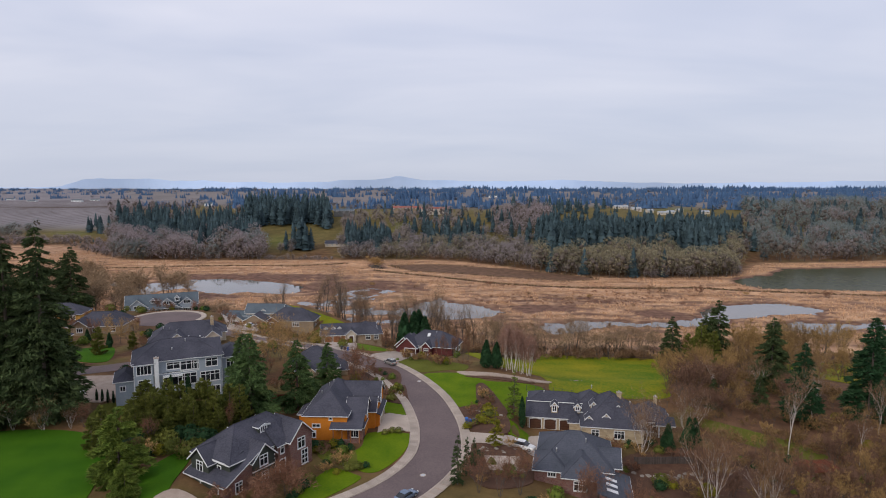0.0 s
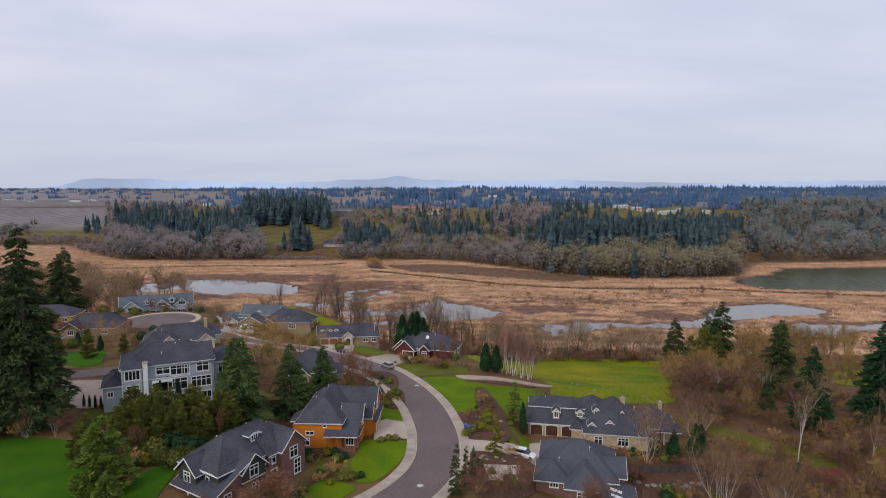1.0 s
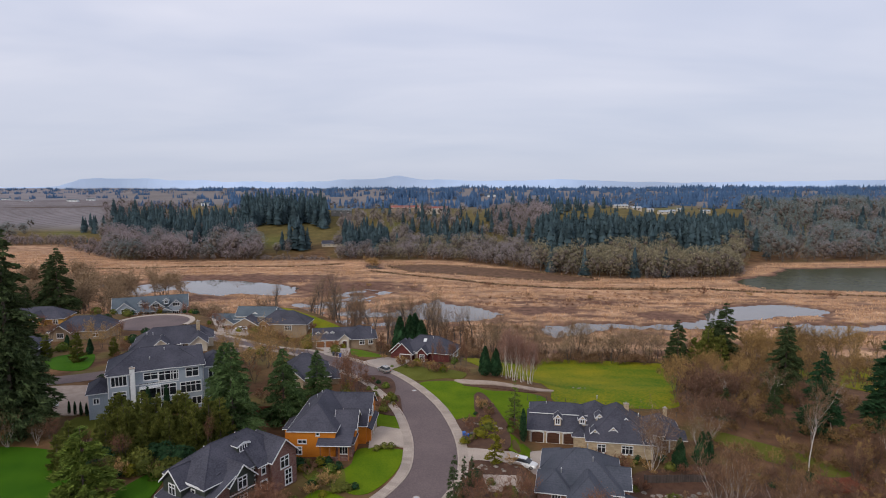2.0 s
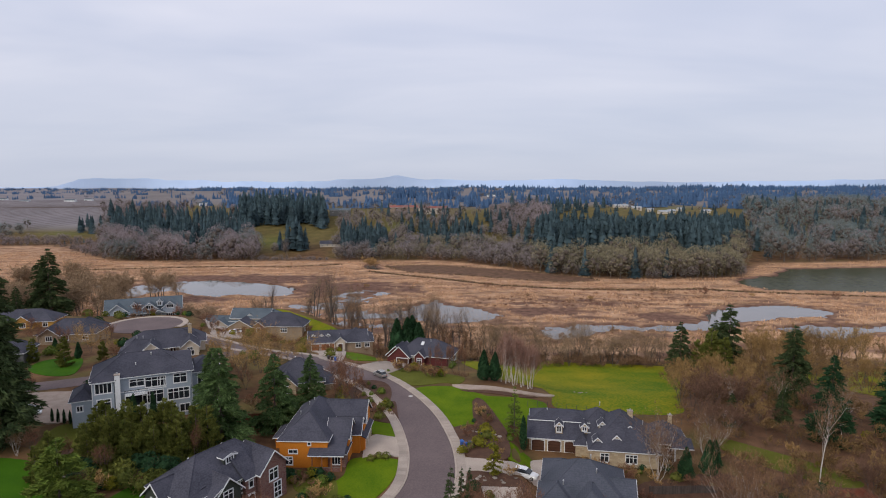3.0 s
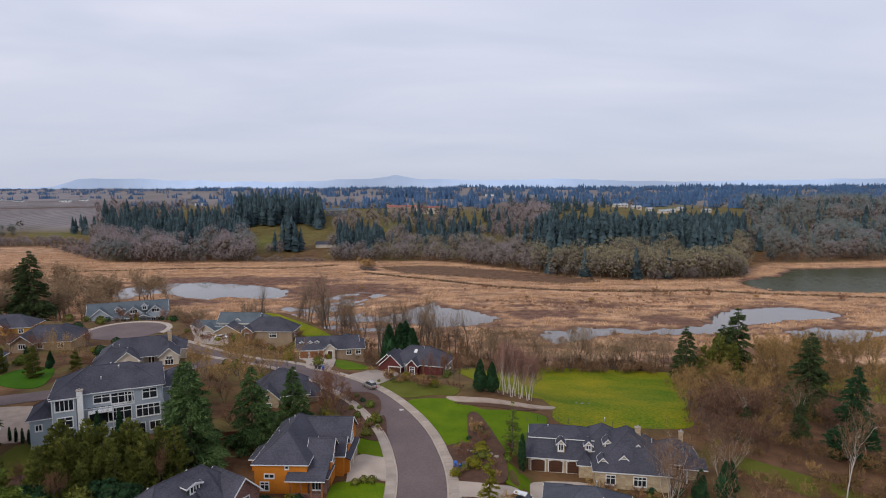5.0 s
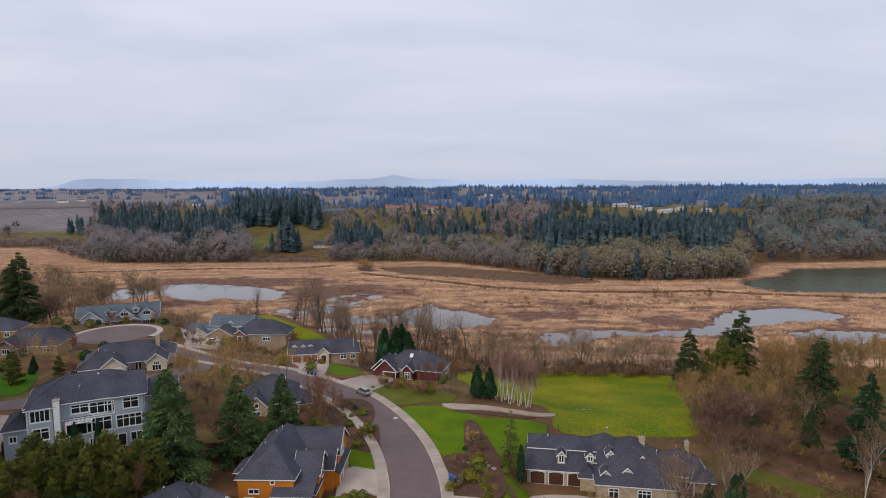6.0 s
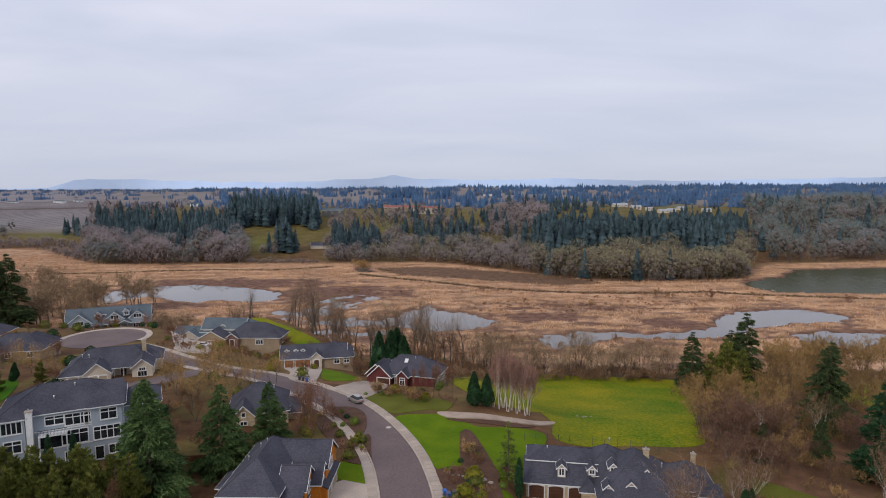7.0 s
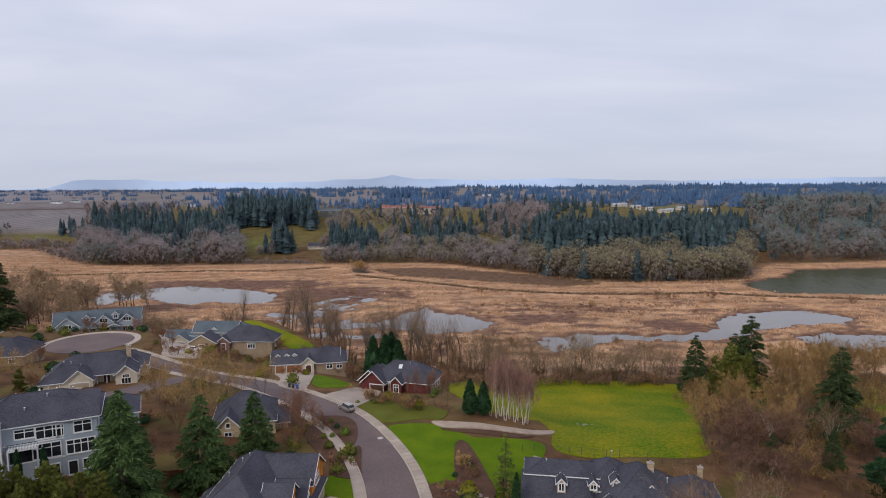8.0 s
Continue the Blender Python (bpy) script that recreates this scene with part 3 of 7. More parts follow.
    vs, _, fs, *_ = geometry.delaunay_2d_cdt([Vector(p) for p in line + inner], [], [list(range(len(line)))], 1, 1e-4)
    g = Geo()
    g.v = [(p.x, p.y, land_at(p.x, p.y) + dz) for p in vs]
    g.f = [tuple(f) for f in fs]
    for a, b in zip(line, line[1:] + line[:1]):
        za, zb = land_at(*a) + dz, land_at(*b) + dz
        g.poly([(*a, za), (*a, za - skirt), (*b, zb - skirt), (*b, zb)])
    return tagged(part(name, g, mat), label, category, kind="structure")


def ribbon(g, line, a, b, za, zb, skirt=0.0):
    """A band beside a line, from offset a to offset b, at heights za and zb over the ground."""
    rows = []
    for i, p in enumerate(line):
        q0, q1 = line[max(i - 1, 0)], line[min(i + 1, len(line) - 1)]
        dx, dy = q1[0] - q0[0], q1[1] - q0[1]
        k = math.hypot(dx, dy)
        nxn, nyn = dy / k, -dx / k
        row = []
        for o, h in ((a, za), (b, zb)):
            x, y = p[0] + nxn * o, p[1] + nyn * o
            row.append((x, y, land_at(x, y) + h))
        rows.append(row)
    for r, s in zip(rows[:-1], rows[1:]):
        g.poly([r[0], r[1], s[1], s[0]])
    return g


STREET = [(-36, 74), (-26, 82), (-16.5, 89.5), (-8.5, 97), (-3.4, 105), (-0.9, 113), (-0.6, 122), (-1.6, 131), (-4.4, 143), (-9.2, 155), (-15.5, 166), (-22.5, 174.5), (-31, 182), (-41, 189), (-52, 196.5), (-63, 203), (-74, 209.5), (-85, 217), (-98, 227)]
street_line = open_curve(STREET, 8)
HALF = 4.25
g = Geo()
for i in range(4):
    ribbon(g, street_line, -HALF + i * HALF / 2, -HALF + (i + 1) * HALF / 2, 0.09, 0.09)
street = tagged(part("road", g, M["asphalt"]), "curving residential street of worn grey asphalt", "road", kind="structure")
for side in (-1, 1):
    g = Geo()
    a, b = side * HALF, side * (HALF + 0.3)
    lo, hi = (a, b) if side > 0 else (b, a)
    ribbon(g, street_line, lo, hi, 0.22, 0.22)
    ribbon(g, street_line, a, a - side * 0.02, 0.22, 0.02)
    ribbon(g, street_line, b, b + side * 0.02, 0.22, -0.2)
    tagged(part("kerb", g, M["concrete"]), "pale concrete kerb along the street", "kerb", kind="structure")


def slabs(side, first, last):
    """Pavement of concrete slabs beside the kerb."""
    root = tagged(new("pavement"), "pale concrete pavement slabs along the street", "pavement", kind="structure")
    me = Geo()
    w, d, t = 0.86, 0.735, 0.10
    me.v = [(-w, -d, -t), (w, -d, -t), (w, d, -t), (-w, d, -t), (-w + 0.02, -d + 0.02, 0), (w - 0.02, -d + 0.02, 0), (w - 0.02, d - 0.02, 0), (-w + 0.02, d - 0.02, 0)]
    me.f = [(4, 5, 6, 7), (0, 1, 5, 4), (1, 2, 6, 5), (2, 3, 7, 6), (3, 0, 4, 7)]
    mesh = me.mesh("paving_slab", M["concrete"])
    acc, k = 0.0, 0
    off = side * (HALF + 0.3 + 0.9)
    for p, q in zip(street_line[:-1], street_line[1:]):
        seg = math.dist(p, q)
        dx, dy = (q[0] - p[0]) / seg, (q[1] - p[1]) / seg
        while acc < seg:
            x, y = p[0] + dx * acc + dy * off, p[1] + dy * acc - dx * off
            if first < y < last:
                z = land_at(x, y) + 0.23
                z1 = land_at(x + dx, y + dy) + 0.23
                ob = new("paving_slab", mesh)
                ob.parent = root
                ob.matrix_basis = Matrix.Translation((x, y, z)) @ Matrix.Rotation(math.atan2(dy, dx) - math.pi / 2, 4, "Z") @ Matrix.Rotation(math.atan2(z1 - z, 1.0), 4, "X")
                k += 1
            acc += 1.5
        acc -= seg
    bed = Geo()
    lo, hi = sorted((side * (HALF + 0.28), side * (HALF + 2.15)))
    ribbon(bed, [p for p in street_line if first - 3 < p[1] < last + 3], lo, hi, 0.17, 0.17)
    ob = part("paving_bed", bed, M["gravel"], root)


slabs(1, 80, 232)
slabs(-1, 80, 200)
CUL = (-113, 240)
drape("road", [(CUL[0] + 13.4 * math.cos(a), CUL[1] + 13.4 * math.sin(a)) for a in np.arange(0, 6.28, 0.5)], M["asphalt"], "round asphalt turning circle of the cul-de-sac", "road", dz=0.12)
ring = [(CUL[0] + 14.3 * math.cos(a), CUL[1] + 14.3 * math.sin(a)) for a in np.linspace(-0.25, 3.6, 40)]
g = Geo()
ribbon(g, ring, -1.0, 1.0, 0.25, 0.25)
ribbon(g, ring, -1.0, -1.02, 0.25, 0.0)
ribbon(g, ring, 1.0, 1.02, 0.25, -0.2)
tagged(part("pavement", g, M["concrete"]), "pale concrete pavement round the turning circle", "pavement", kind="structure")
ribbon_back = [(-150, 140), (-125, 147), (-104, 153), (-88, 160), (-76, 170), (-66, 186), (-58, 197)]
g = Geo()
ribbon(g, open_curve(ribbon_back, 8), -3.6, 3.6, 0.08, 0.08)
tagged(part("road", g, M["asphalt"]), "side street of grey asphalt behind the blue-grey house", "road", kind="structure")

# lawns, meadow, drives, paths
drape("lawn", [(45, 262), (56, 259), (91, 250), (93, 236), (80, 205), (66, 170), (61, 158), (45, 158), (30, 157), (31, 170), (30, 187), (33, 215), (38, 240)], M["meadow"], "wide sloping meadow of yellowish green grass", "meadow", dz=0.10, cell=4)
drape("lawn", [(18, 172), (30, 180), (31, 200), (38, 245), (20, 240), (8, 205), (12, 180)], M["meadow"], "rough yellow-green grass beside the birches", "lawn", dz=0.08, cell=4)
drape("lawn", [(-5.4, 162.0), (4.7, 163.6), (10, 159), (14, 156.5), (27, 159), (24.5, 148), (22, 142), (20.5, 137), (14.6, 134), (14, 141), (11.2, 153.5), (8.6, 153), (8.9, 139), (4.2, 137.4), (0.7, 148.2)], M["lawn"], "bright green mown lawn beside the street", "lawn")
drape("lawn", [(14.6, 130), (19, 131), (19.4, 126.8), (17, 122.4), (14.0, 122.6)], M["lawn"], "small round green lawn by the drive", "lawn")
drape("lawn", [(-8.2, 138.8), (-13.6, 141), (-13.6, 134.4), (-7.3, 131.8)], M["lawn"], "small square lawn beside the driveway", "lawn", smooth=3)
drape("lawn", [(-15.5, 122.6), (-7.0, 122), (-7.0, 116.5), (-8.6, 110.6), (-11.9, 105.3), (-15.6, 105.8), (-18, 112), (-16.4, 116)], M["lawn"], "green front lawn of the orange house", "lawn")
drape("lawn", [(-18, 115), (-16.5, 108), (-21, 108.5), (-24.5, 112), (-22.5, 115.5)], M["dull_lawn"], "mossy patch of lawn beside the orange house", "lawn")
drape("lawn", [(-20.4, 106.4), (-16.2, 104.2), (-14.9, 102.2), (-19, 96.8), (-24, 92), (-26, 96), (-22.8, 103)], M["lawn"], "green lawn strip between the houses", "lawn")
drape("lawn", [(-47.5, 110), (-51.5, 101), (-52, 92), (-45, 88), (-45.5, 97), (-46, 104)], M["deep_lawn"], "curved green lawn behind the near house", "lawn")
drape("lawn", [(-90, 116), (-74, 116), (-64, 109), (-56, 88), (-54, 60), (-80, 55), (-110, 80), (-108, 108)], M["deep_lawn"], "broad bright green garden lawn", "lawn", cell=4)
drape("lawn", [(-31, 209), (-27, 209.5), (-21, 204), (-18, 197.5), (-24, 191), (-28, 194), (-29.5, 202)], M["lawn"], "round green front lawn of the far garage house", "lawn")
drape("lawn", [(-6.8, 164.8), (1.6, 166.5), (6.0, 166.0), (7, 172), (-2, 178), (-11, 178.5), (-13, 173.6)], M["dull_lawn"], "mossy verge lawn with clipped shrubs", "lawn")
drape("lawn", [(-112, 181), (-104, 184), (-95, 166), (-101, 164), (-110, 170)], M["deep_lawn"], "small bright green back lawn", "lawn")
drape("lawn", [(-85, 313), (-78, 312), (-70, 303), (-56, 287), (-43, 268), (-48, 263), (-54, 268), (-66, 284), (-77, 300)], M["meadow"], "narrow green strip lawn above the marsh", "lawn")
drape("lawn", [(-77, 131), (-70, 131), (-66, 122), (-68, 116), (-74.5, 120)], M["dull_lawn"], "mossy lawn below the blue-grey house", "lawn")
drape("lawn", [(64, 143), (70, 138), (78, 130), (82, 122), (76, 121), (67, 129), (62, 137)], M["dull_lawn"], "mossy grass strip along the edge of the wood", "lawn")
drape("lawn", [(130, 168), (190, 176), (210, 236), (140, 236), (128, 205)], M["meadow"], "pale green field behind the wood", "meadow", cell=6)
drape("lawn", [(33, 103), (44, 106), (52, 100), (46, 90), (34, 92)], M["lawn"], "green back lawn below the slate-roofed house", "lawn")
drape("wood_floor", [(60, 160), (66, 172), (80, 207), (92, 250), (126, 256), (124, 166), (168, 160), (172, 96), (110, 70), (58, 84), (50, 92), (56, 112), (62, 128), (63, 145)], M["litter"], "dark leaf litter under the bare wood", "woodland floor", dz=0.0, cell=5)
drape("path", [(4.2, 165.0), (11.7, 164.2), (19, 163.6), (26, 166), (31.5, 171), (31, 168.2), (26, 163.2), (19, 161), (11, 161.2), (6, 161.8)], M["gravel"], "pale gravel path curving past the birches", "path", dz=0.14, smooth=4)
drape("driveway", [(4.6, 122.4), (10, 122), (14.5, 121.2), (18.4, 123.6), (20.0, 129.6), (31.5, 128.6), (32.5, 122), (25, 119.6), (18, 117.5), (12, 116.5), (6.8, 117.6), (4.8, 116.5)], M["concrete"], "pale concrete driveway shared by two houses", "driveway", dz=0.12, smooth=3)
drape("driveway", [(-14.6, 131.8), (-12.4, 133.5), (-7.2, 131.6), (-5.9, 131.1), (-6.0, 123.1), (-7.6, 123.3), (-10.9, 124.6), (-13.9, 122.6)], M["concrete"], "pale concrete driveway of the orange house", "driveway", dz=0.13, smooth=0)
drape("driveway", [(-43, 213.5), (-33, 215.5), (-29.5, 200), (-29.0, 186.5), (-35.5, 188.6), (-38, 200)], M["concrete"], "pale concrete drive before the cedar garage doors", "driveway", dz=0.13, smooth=3)
drape("driveway", [(-16.5, 194.5), (-9.4, 189.5), (-11.2, 179), (-15.5, 174), (-22.5, 182), (-20, 188)], M["concrete"], "pale concrete drive before the dark red garage", "driveway", dz=0.13, smooth=3)
drape("driveway", [(-98, 149), (-88, 151.5), (-79, 150), (-76, 137), (-80, 132), (-90, 139)], M["gravel"], "pale paved forecourt beside the blue-grey house", "driveway", dz=0.12, smooth=3)
drape("driveway", [(-90, 187), (-83, 187), (-80, 170), (-87, 168)], M["concrete"], "concrete drive of the beige gabled house", "driveway", dz=0.13, smooth=0)
drape("driveway", [(-104, 270), (-86, 266), (-78, 246), (-72, 226), (-80, 222), (-86, 234), (-94, 250)], M["concrete"], "pale concrete forecourt of the hillside house", "driveway", dz=0.14, smooth=3)
drape("patio", [(8.0, 111.6), (14.8, 111.4), (15.2, 105.2), (8.6, 105.6)], M["concrete"], "pinkish pale concrete patio among bark beds", "patio", dz=0.14, smooth=0)
drape("driveway", [(-44.6, 93.6), (-41, 92.8), (-37.5, 90), (-36, 84), (-42, 83), (-46, 89)], M["gravel"], "pale drive before the near garage", "driveway", dz=0.12, smooth=3)
drape("terrace", [(24, 151.5), (37, 148.5), (44, 145.6), (43.4, 143.6), (36, 146.2), (24, 149.0)], M["gravel"], "pale terrace strip behind the slate villa", "terrace", dz=0.13, smooth=0)
for bed in ([(8.9, 153), (11.2, 153.8), (14.1, 141), (14.8, 133.6), (8.8, 138.5)], [(3.6, 136.5), (9, 138.5), (14.5, 133.5), (13.8, 122.5), (6.3, 123.2), (5.8, 129)], [(6.6, 117.2), (13, 116.2), (16, 112.5), (16, 101.5), (8, 99), (4.2, 106), (4.4, 112)], [(6, 161), (12, 160.4), (22, 160.8), (26, 162.2), (21, 158.4), (14, 158.4), (8.6, 159.4)], [(-10.2, 153), (-13, 147), (-14, 141.5), (-8.5, 139.5), (-8.8, 145)], [(-12.5, 164.5), (-17, 168.5), (-24, 166), (-20, 154), (-14, 146), (-11.2, 154.6)], [(34, 86), (60, 96), (72, 116), (60, 124), (46, 122), (36, 116)], [(-54, 130), (-70, 118), (-64, 110), (-55, 104), (-47, 112), (-42, 118), (-44, 128)]):
    drape("garden_bed", bed, M["mulch"], "planting bed covered with dark bark mulch", "garden bed", dz=0.05, smooth=5)


# ---- houses ----
SIDES = {"S": lambda w: ((w[0], w[2]), (1, 0), (0, -1), w[1] - w[0]), "E": lambda w: ((w[1], w[2]), (0, 1), (1, 0), w[3] - w[2]),
         "N": lambda w: ((w[1], w[3]), (-1, 0), (0, 1), w[1] - w[0]), "W": lambda w: ((w[0], w[3]), (0, -1), (-1, 0), w[3] - w[2])}


def thing(name, label, category, m, group=""):
    ob = new(name)
    ob.empty_display_size = 0.3
    ob.matrix_world = m
    return tagged(ob, label, category, group)


def lattice(us, zs, front, rear):
    """A frame with a hole in every second cell, as one joined mesh."""
    g, seen = Geo(), {}

    def at(u, y, z):
        key = (round(u, 4), round(y, 4), round(z, 4))
        if key not in seen:
            seen[key] = len(g.v)
            g.v.append(key)
        return seen[key]

    def hole(i, j):
        return i % 2 == 1 and j % 2 == 1

    ni, nj = len(us) - 1, len(zs) - 1
    for i in range(ni):
        for j in range(nj):
            u0, u1, z0, z1 = us[i], us[i + 1], zs[j], zs[j + 1]
            if hole(i, j):
                continue
            g.f.append((at(u0, front, z0), at(u1, front, z0), at(u1, front, z1), at(u0, front, z1)))
            for di, dj, a, b in ((-1, 0, (u0, z1), (u0, z0)), (1, 0, (u1, z0), (u1, z1)), (0, -1, (u0, z0), (u1, z0)), (0, 1, (u1, z1), (u0, z1))):
                k, q = i + di, j + dj
                if not (0 <= k < ni and 0 <= q < nj) or hole(k, q):
                    g.f.append((at(a[0], front, a[1]), at(a[0], rear, a[1]), at(b[0], rear, b[1]), at(b[0], front, b[1])))
    return g


class House:
    """A house of several wings. A wing is (x0, x1, y0, y1) in the house's own metres."""

    def __init__(self, label, x, y, z, turn, wall, roof="roof", trim="trim", size=(1, 1, 1)):
        self.root = thing("house", label, "house", pose(x, y, z, 0, 0, turn) @ Matrix.Diagonal((*size, 1)))
        self.wall, self.roof, self.trim = wall, roof, trim

    def wing(self, w, h, kind="hip", pitch=34, oh=0.5, z0=-2.5, wall=None, roof=None, fascia=0.26, rakes=False):
        x0, x1, y0, y1 = w
        s = math.tan(radians(pitch))
        g = Geo()
        wx, wy = x1 - x0, y1 - y0
        zr = h + s * (wy if kind == "gx" else wx if kind == "gy" else min(wx, wy)) / 2
        if kind in ("gx", "gy"):
            if kind == "gx":
                prof = [(y0, z0), (y1, z0), (y1, h), ((y0 + y1) / 2, zr), (y0, h)]
                a, b = [(x0, p, q) for p, q in prof], [(x1, p, q) for p, q in prof]
            else:
                prof = [(x0, z0), (x1, z0), (x1, h), ((x0 + x1) / 2, zr), (x0, h)]
                a, b = [(p, y1, q) for p, q in prof], [(p, y0, q) for p, q in prof]
            n = len(g.v)
            g.v += a + b
            g.f += [(4, 3, 2, 1, 0), (5, 6, 7, 8, 9)] + [(i, (i + 1) % 5, (i + 1) % 5 + 5, i + 5) for i in range(5)]
        elif kind == "hip":
            g.box(x0, x1, y0, y1, z0, h)
        else:
            rise = s * (wy if kind in "sn" else wx)
            tops = {"s": (h, h, h + rise, h + rise), "n": (h + rise, h + rise, h, h), "w": (h, h + rise, h + rise, h), "e": (h + rise, h, h, h + rise)}[kind]
            g.box(x0, x1, y0, y1, z0, h)
            for i, zt in enumerate(tops):
                g.v[4 + i] = (*g.v[4 + i][:2], zt)
        part("wall", g, M[wall or self.wall], self.root)
        X0, X1, Y0, Y1 = x0 - oh, x1 + oh, y0 - oh, y1 + oh
        e = h - s * oh
        up = 0.16
        top = Geo()
        edges = []
        if kind == "gx":
            ym = (y0 + y1) / 2
            top.slab([(X0, Y0, e + up), (X1, Y0, e + up), (X1, ym, zr + up), (X0, ym, zr + up)], 0.2)
            top.slab([(X1, Y1, e + up), (X0, Y1, e + up), (X0, ym, zr + up), (X1, ym, zr + up)], 0.2)
            edges = [((X0, Y0, e), (X1, Y0, e), (0, -1)), ((X0, Y1, e), (X1, Y1, e), (0, 1))]
            for xx, o in ((X0, -1), (X1, 1)):
                edges += [((xx, Y0, e), (xx, ym, zr), (o, 0)), ((xx, Y1, e), (xx, ym, zr), (o, 0))]
        elif kind == "gy":
            xm = (x0 + x1) / 2
            top.slab([(X0, Y1, e + up), (X0, Y0, e + up), (xm, Y0, zr + up), (xm, Y1, zr + up)], 0.2)
            top.slab([(X1, Y0, e + up), (X1, Y1, e + up), (xm, Y1, zr + up), (xm, Y0, zr + up)], 0.2)
            edges = [((X0, Y0, e), (X0, Y1, e), (-1, 0)), ((X1, Y0, e), (X1, Y1, e), (1, 0))]
            for yy, o in ((Y0, -1), (Y1, 1)):
                edges += [((X0, yy, e), (xm, yy, zr), (0, o)), ((X1, yy, e), (xm, yy, zr), (0, o))]
        elif kind == "hip":
            if wx >= wy:
                a, b = (X0 + wy / 2 + oh, (y0 + y1) / 2, zr), (X1 - wy / 2 - oh, (y0 + y1) / 2, zr)
            else:
                a, b = ((x0 + x1) / 2, Y0 + wx / 2 + oh, zr), ((x0 + x1) / 2, Y1 - wx / 2 - oh, zr)
            c = [(X0, Y0, e), (X1, Y0, e), (X1, Y1, e), (X0, Y1, e)]
            faces = [[c[0], c[1], b, a], [c[1], c[2], b], [c[2], c[3], a, b], [c[3], c[0], a]] if wx >= wy else [[c[0], c[1], a], [c[1], c[2], b, a], [c[2], c[3], b], [c[3], c[0], a, b]]
            for f in faces:
                top.slab([(p[0], p[1], p[2] + up) for p in f], 0.2)
            for i, o in enumerate(((0, -1), (1, 0), (0, 1), (-1, 0))):
                edges.append((c[i], c[(i + 1) % 4], o))
        else:
            # one slope, low on the named side
            low, high = h - s * oh, h + s * ((wy if kind in "sn" else wx) + oh)
            zz = {"s": (low, low, high, high), "n": (high, high, low, low), "w": (low, high, high, low), "e": (high, low, low, high)}[kind]
            c = [(X0, Y0, zz[0]), (X1, Y0, zz[1]), (X1, Y1, zz[2]), (X0, Y1, zz[3])]
            top.slab([(p[0], p[1], p[2] + up) for p in c], 0.2)
            low_i = "senw".index(kind)
            for i, o in enumerate(((0, -1), (1, 0), (0, 1), (-1, 0))):
                if i == low_i or (rakes and i != (low_i + 2) % 4):
                    edges.append((c[i], c[(i + 1) % 4], o))
        rf = part("roof", top, M[roof or self.roof], self.root)
        # ridge caps
        if kind in ("gx", "gy", "hip"):
            rc = Geo()
            if kind == "gx":
                rc.tube((X0, (y0 + y1) / 2, zr + up), (X1, (y0 + y1) / 2, zr + up), 0.09, 0.09, 6)
            elif kind == "gy":
                rc.tube(((x0 + x1) / 2, Y0, zr + up), ((x0 + x1) / 2, Y1, zr + up), 0.09, 0.09, 6)
            else:
                for p, q in ((c[0], a), (c[3], a) if wx >= wy else (c[1], a), (c[1], b) if wx >= wy else (c[3], b), (c[2], b), (a, b)):
                    rc.tube((p[0], p[1], p[2] + up), (q[0], q[1], q[2] + up), 0.09, 0.09, 6)
            part("ridge_cap", rc, M[roof or self.roof], rf)
        for p, q, o in edges:
            rake = abs(p[2] - q[2]) > 0.2 and kind in ("gx", "gy")
            part("fascia_board", Geo().strip(p, q, o, 0.07 if rake else 0.05, up + 0.03 if rake else up - 0.01, 0.07 if rake else 0.02), M[self.trim], rf, "white painted fascia board")
        return w

    def window(self, w, side, u, z, wide, high, cols=2, rows=2, glass="glass"):
        (ox, oy), (ux, uy), (nx_, ny_), _ = SIDES[side](w)
        m = Matrix(((ux, -nx_, 0, ox + ux * u), (uy, -ny_, 0, oy + uy * u), (0, 0, 1, z), (0, 0, 0, 1)))
        t, bar = 0.17, 0.13
        us, zs = [-wide / 2 - t], [-t]
        for i in range(cols):
            us += [-wide / 2 + wide * i / cols + (bar / 2 if i else 0), -wide / 2 + wide * (i + 1) / cols - (bar / 2 if i < cols - 1 else 0)]
        hs = [0.0, high] if rows == 1 else [0.0, high * 0.7, high] if rows == 2 else [high * j / rows for j in range(rows + 1)]
        for j in range(rows):
            zs += [hs[j] + (bar / 2 if j else 0), hs[j + 1] - (bar / 2 if j < rows - 1 else 0)]
        us.append(wide / 2 + t)
        zs.append(high + t)
        win = part("window", lattice(us, zs, -0.09, -0.005), M[self.trim], self.root, m=m)
        for i in range(cols):
            for j in range(rows):
                part("pane", Geo().box(us[2 * i + 1], us[2 * i + 2], -0.03, 0.0, zs[2 * j + 1], zs[2 * j + 2]), M[glass], win)
        part("sill", Geo().box(-wide / 2 - 0.2, wide / 2 + 0.2, -0.14, 0.0, -t - 0.06, -t - 0.003), M[self.trim], win)

    def door(self, w, side, u, z, wide, high, mat="brown_door", name="garage_door", arch=False):
        (ox, oy), (ux, uy), (nx_, ny_), _ = SIDES[side](w)
        m = Matrix(((ux, -nx_, 0, ox + ux * u), (uy, -ny_, 0, oy + uy * u), (0, 0, 1, z), (0, 0, 0, 1)))
        k = 4 if name == "garage_door" else 1
        dr = part(name, Geo().box(-wide / 2, wide / 2, -0.025, 0.02, 0, high), M[mat], self.root, m=m)
        for i in range(k):
            part("door_panel", Geo().box(-wide / 2 + 0.02, wide / 2 - 0.02, -0.06, -0.022, high * i / k + 0.03, high * (i + 1) / k - 0.03), M[mat], dr)
        f = lattice([-wide / 2 - 0.18, -wide / 2, wide / 2, wide / 2 + 0.18], [-0.02, 0.0, high, high + 0.2], -0.1, 0.02)
        if arch:
            n = 8
            for i in range(n):
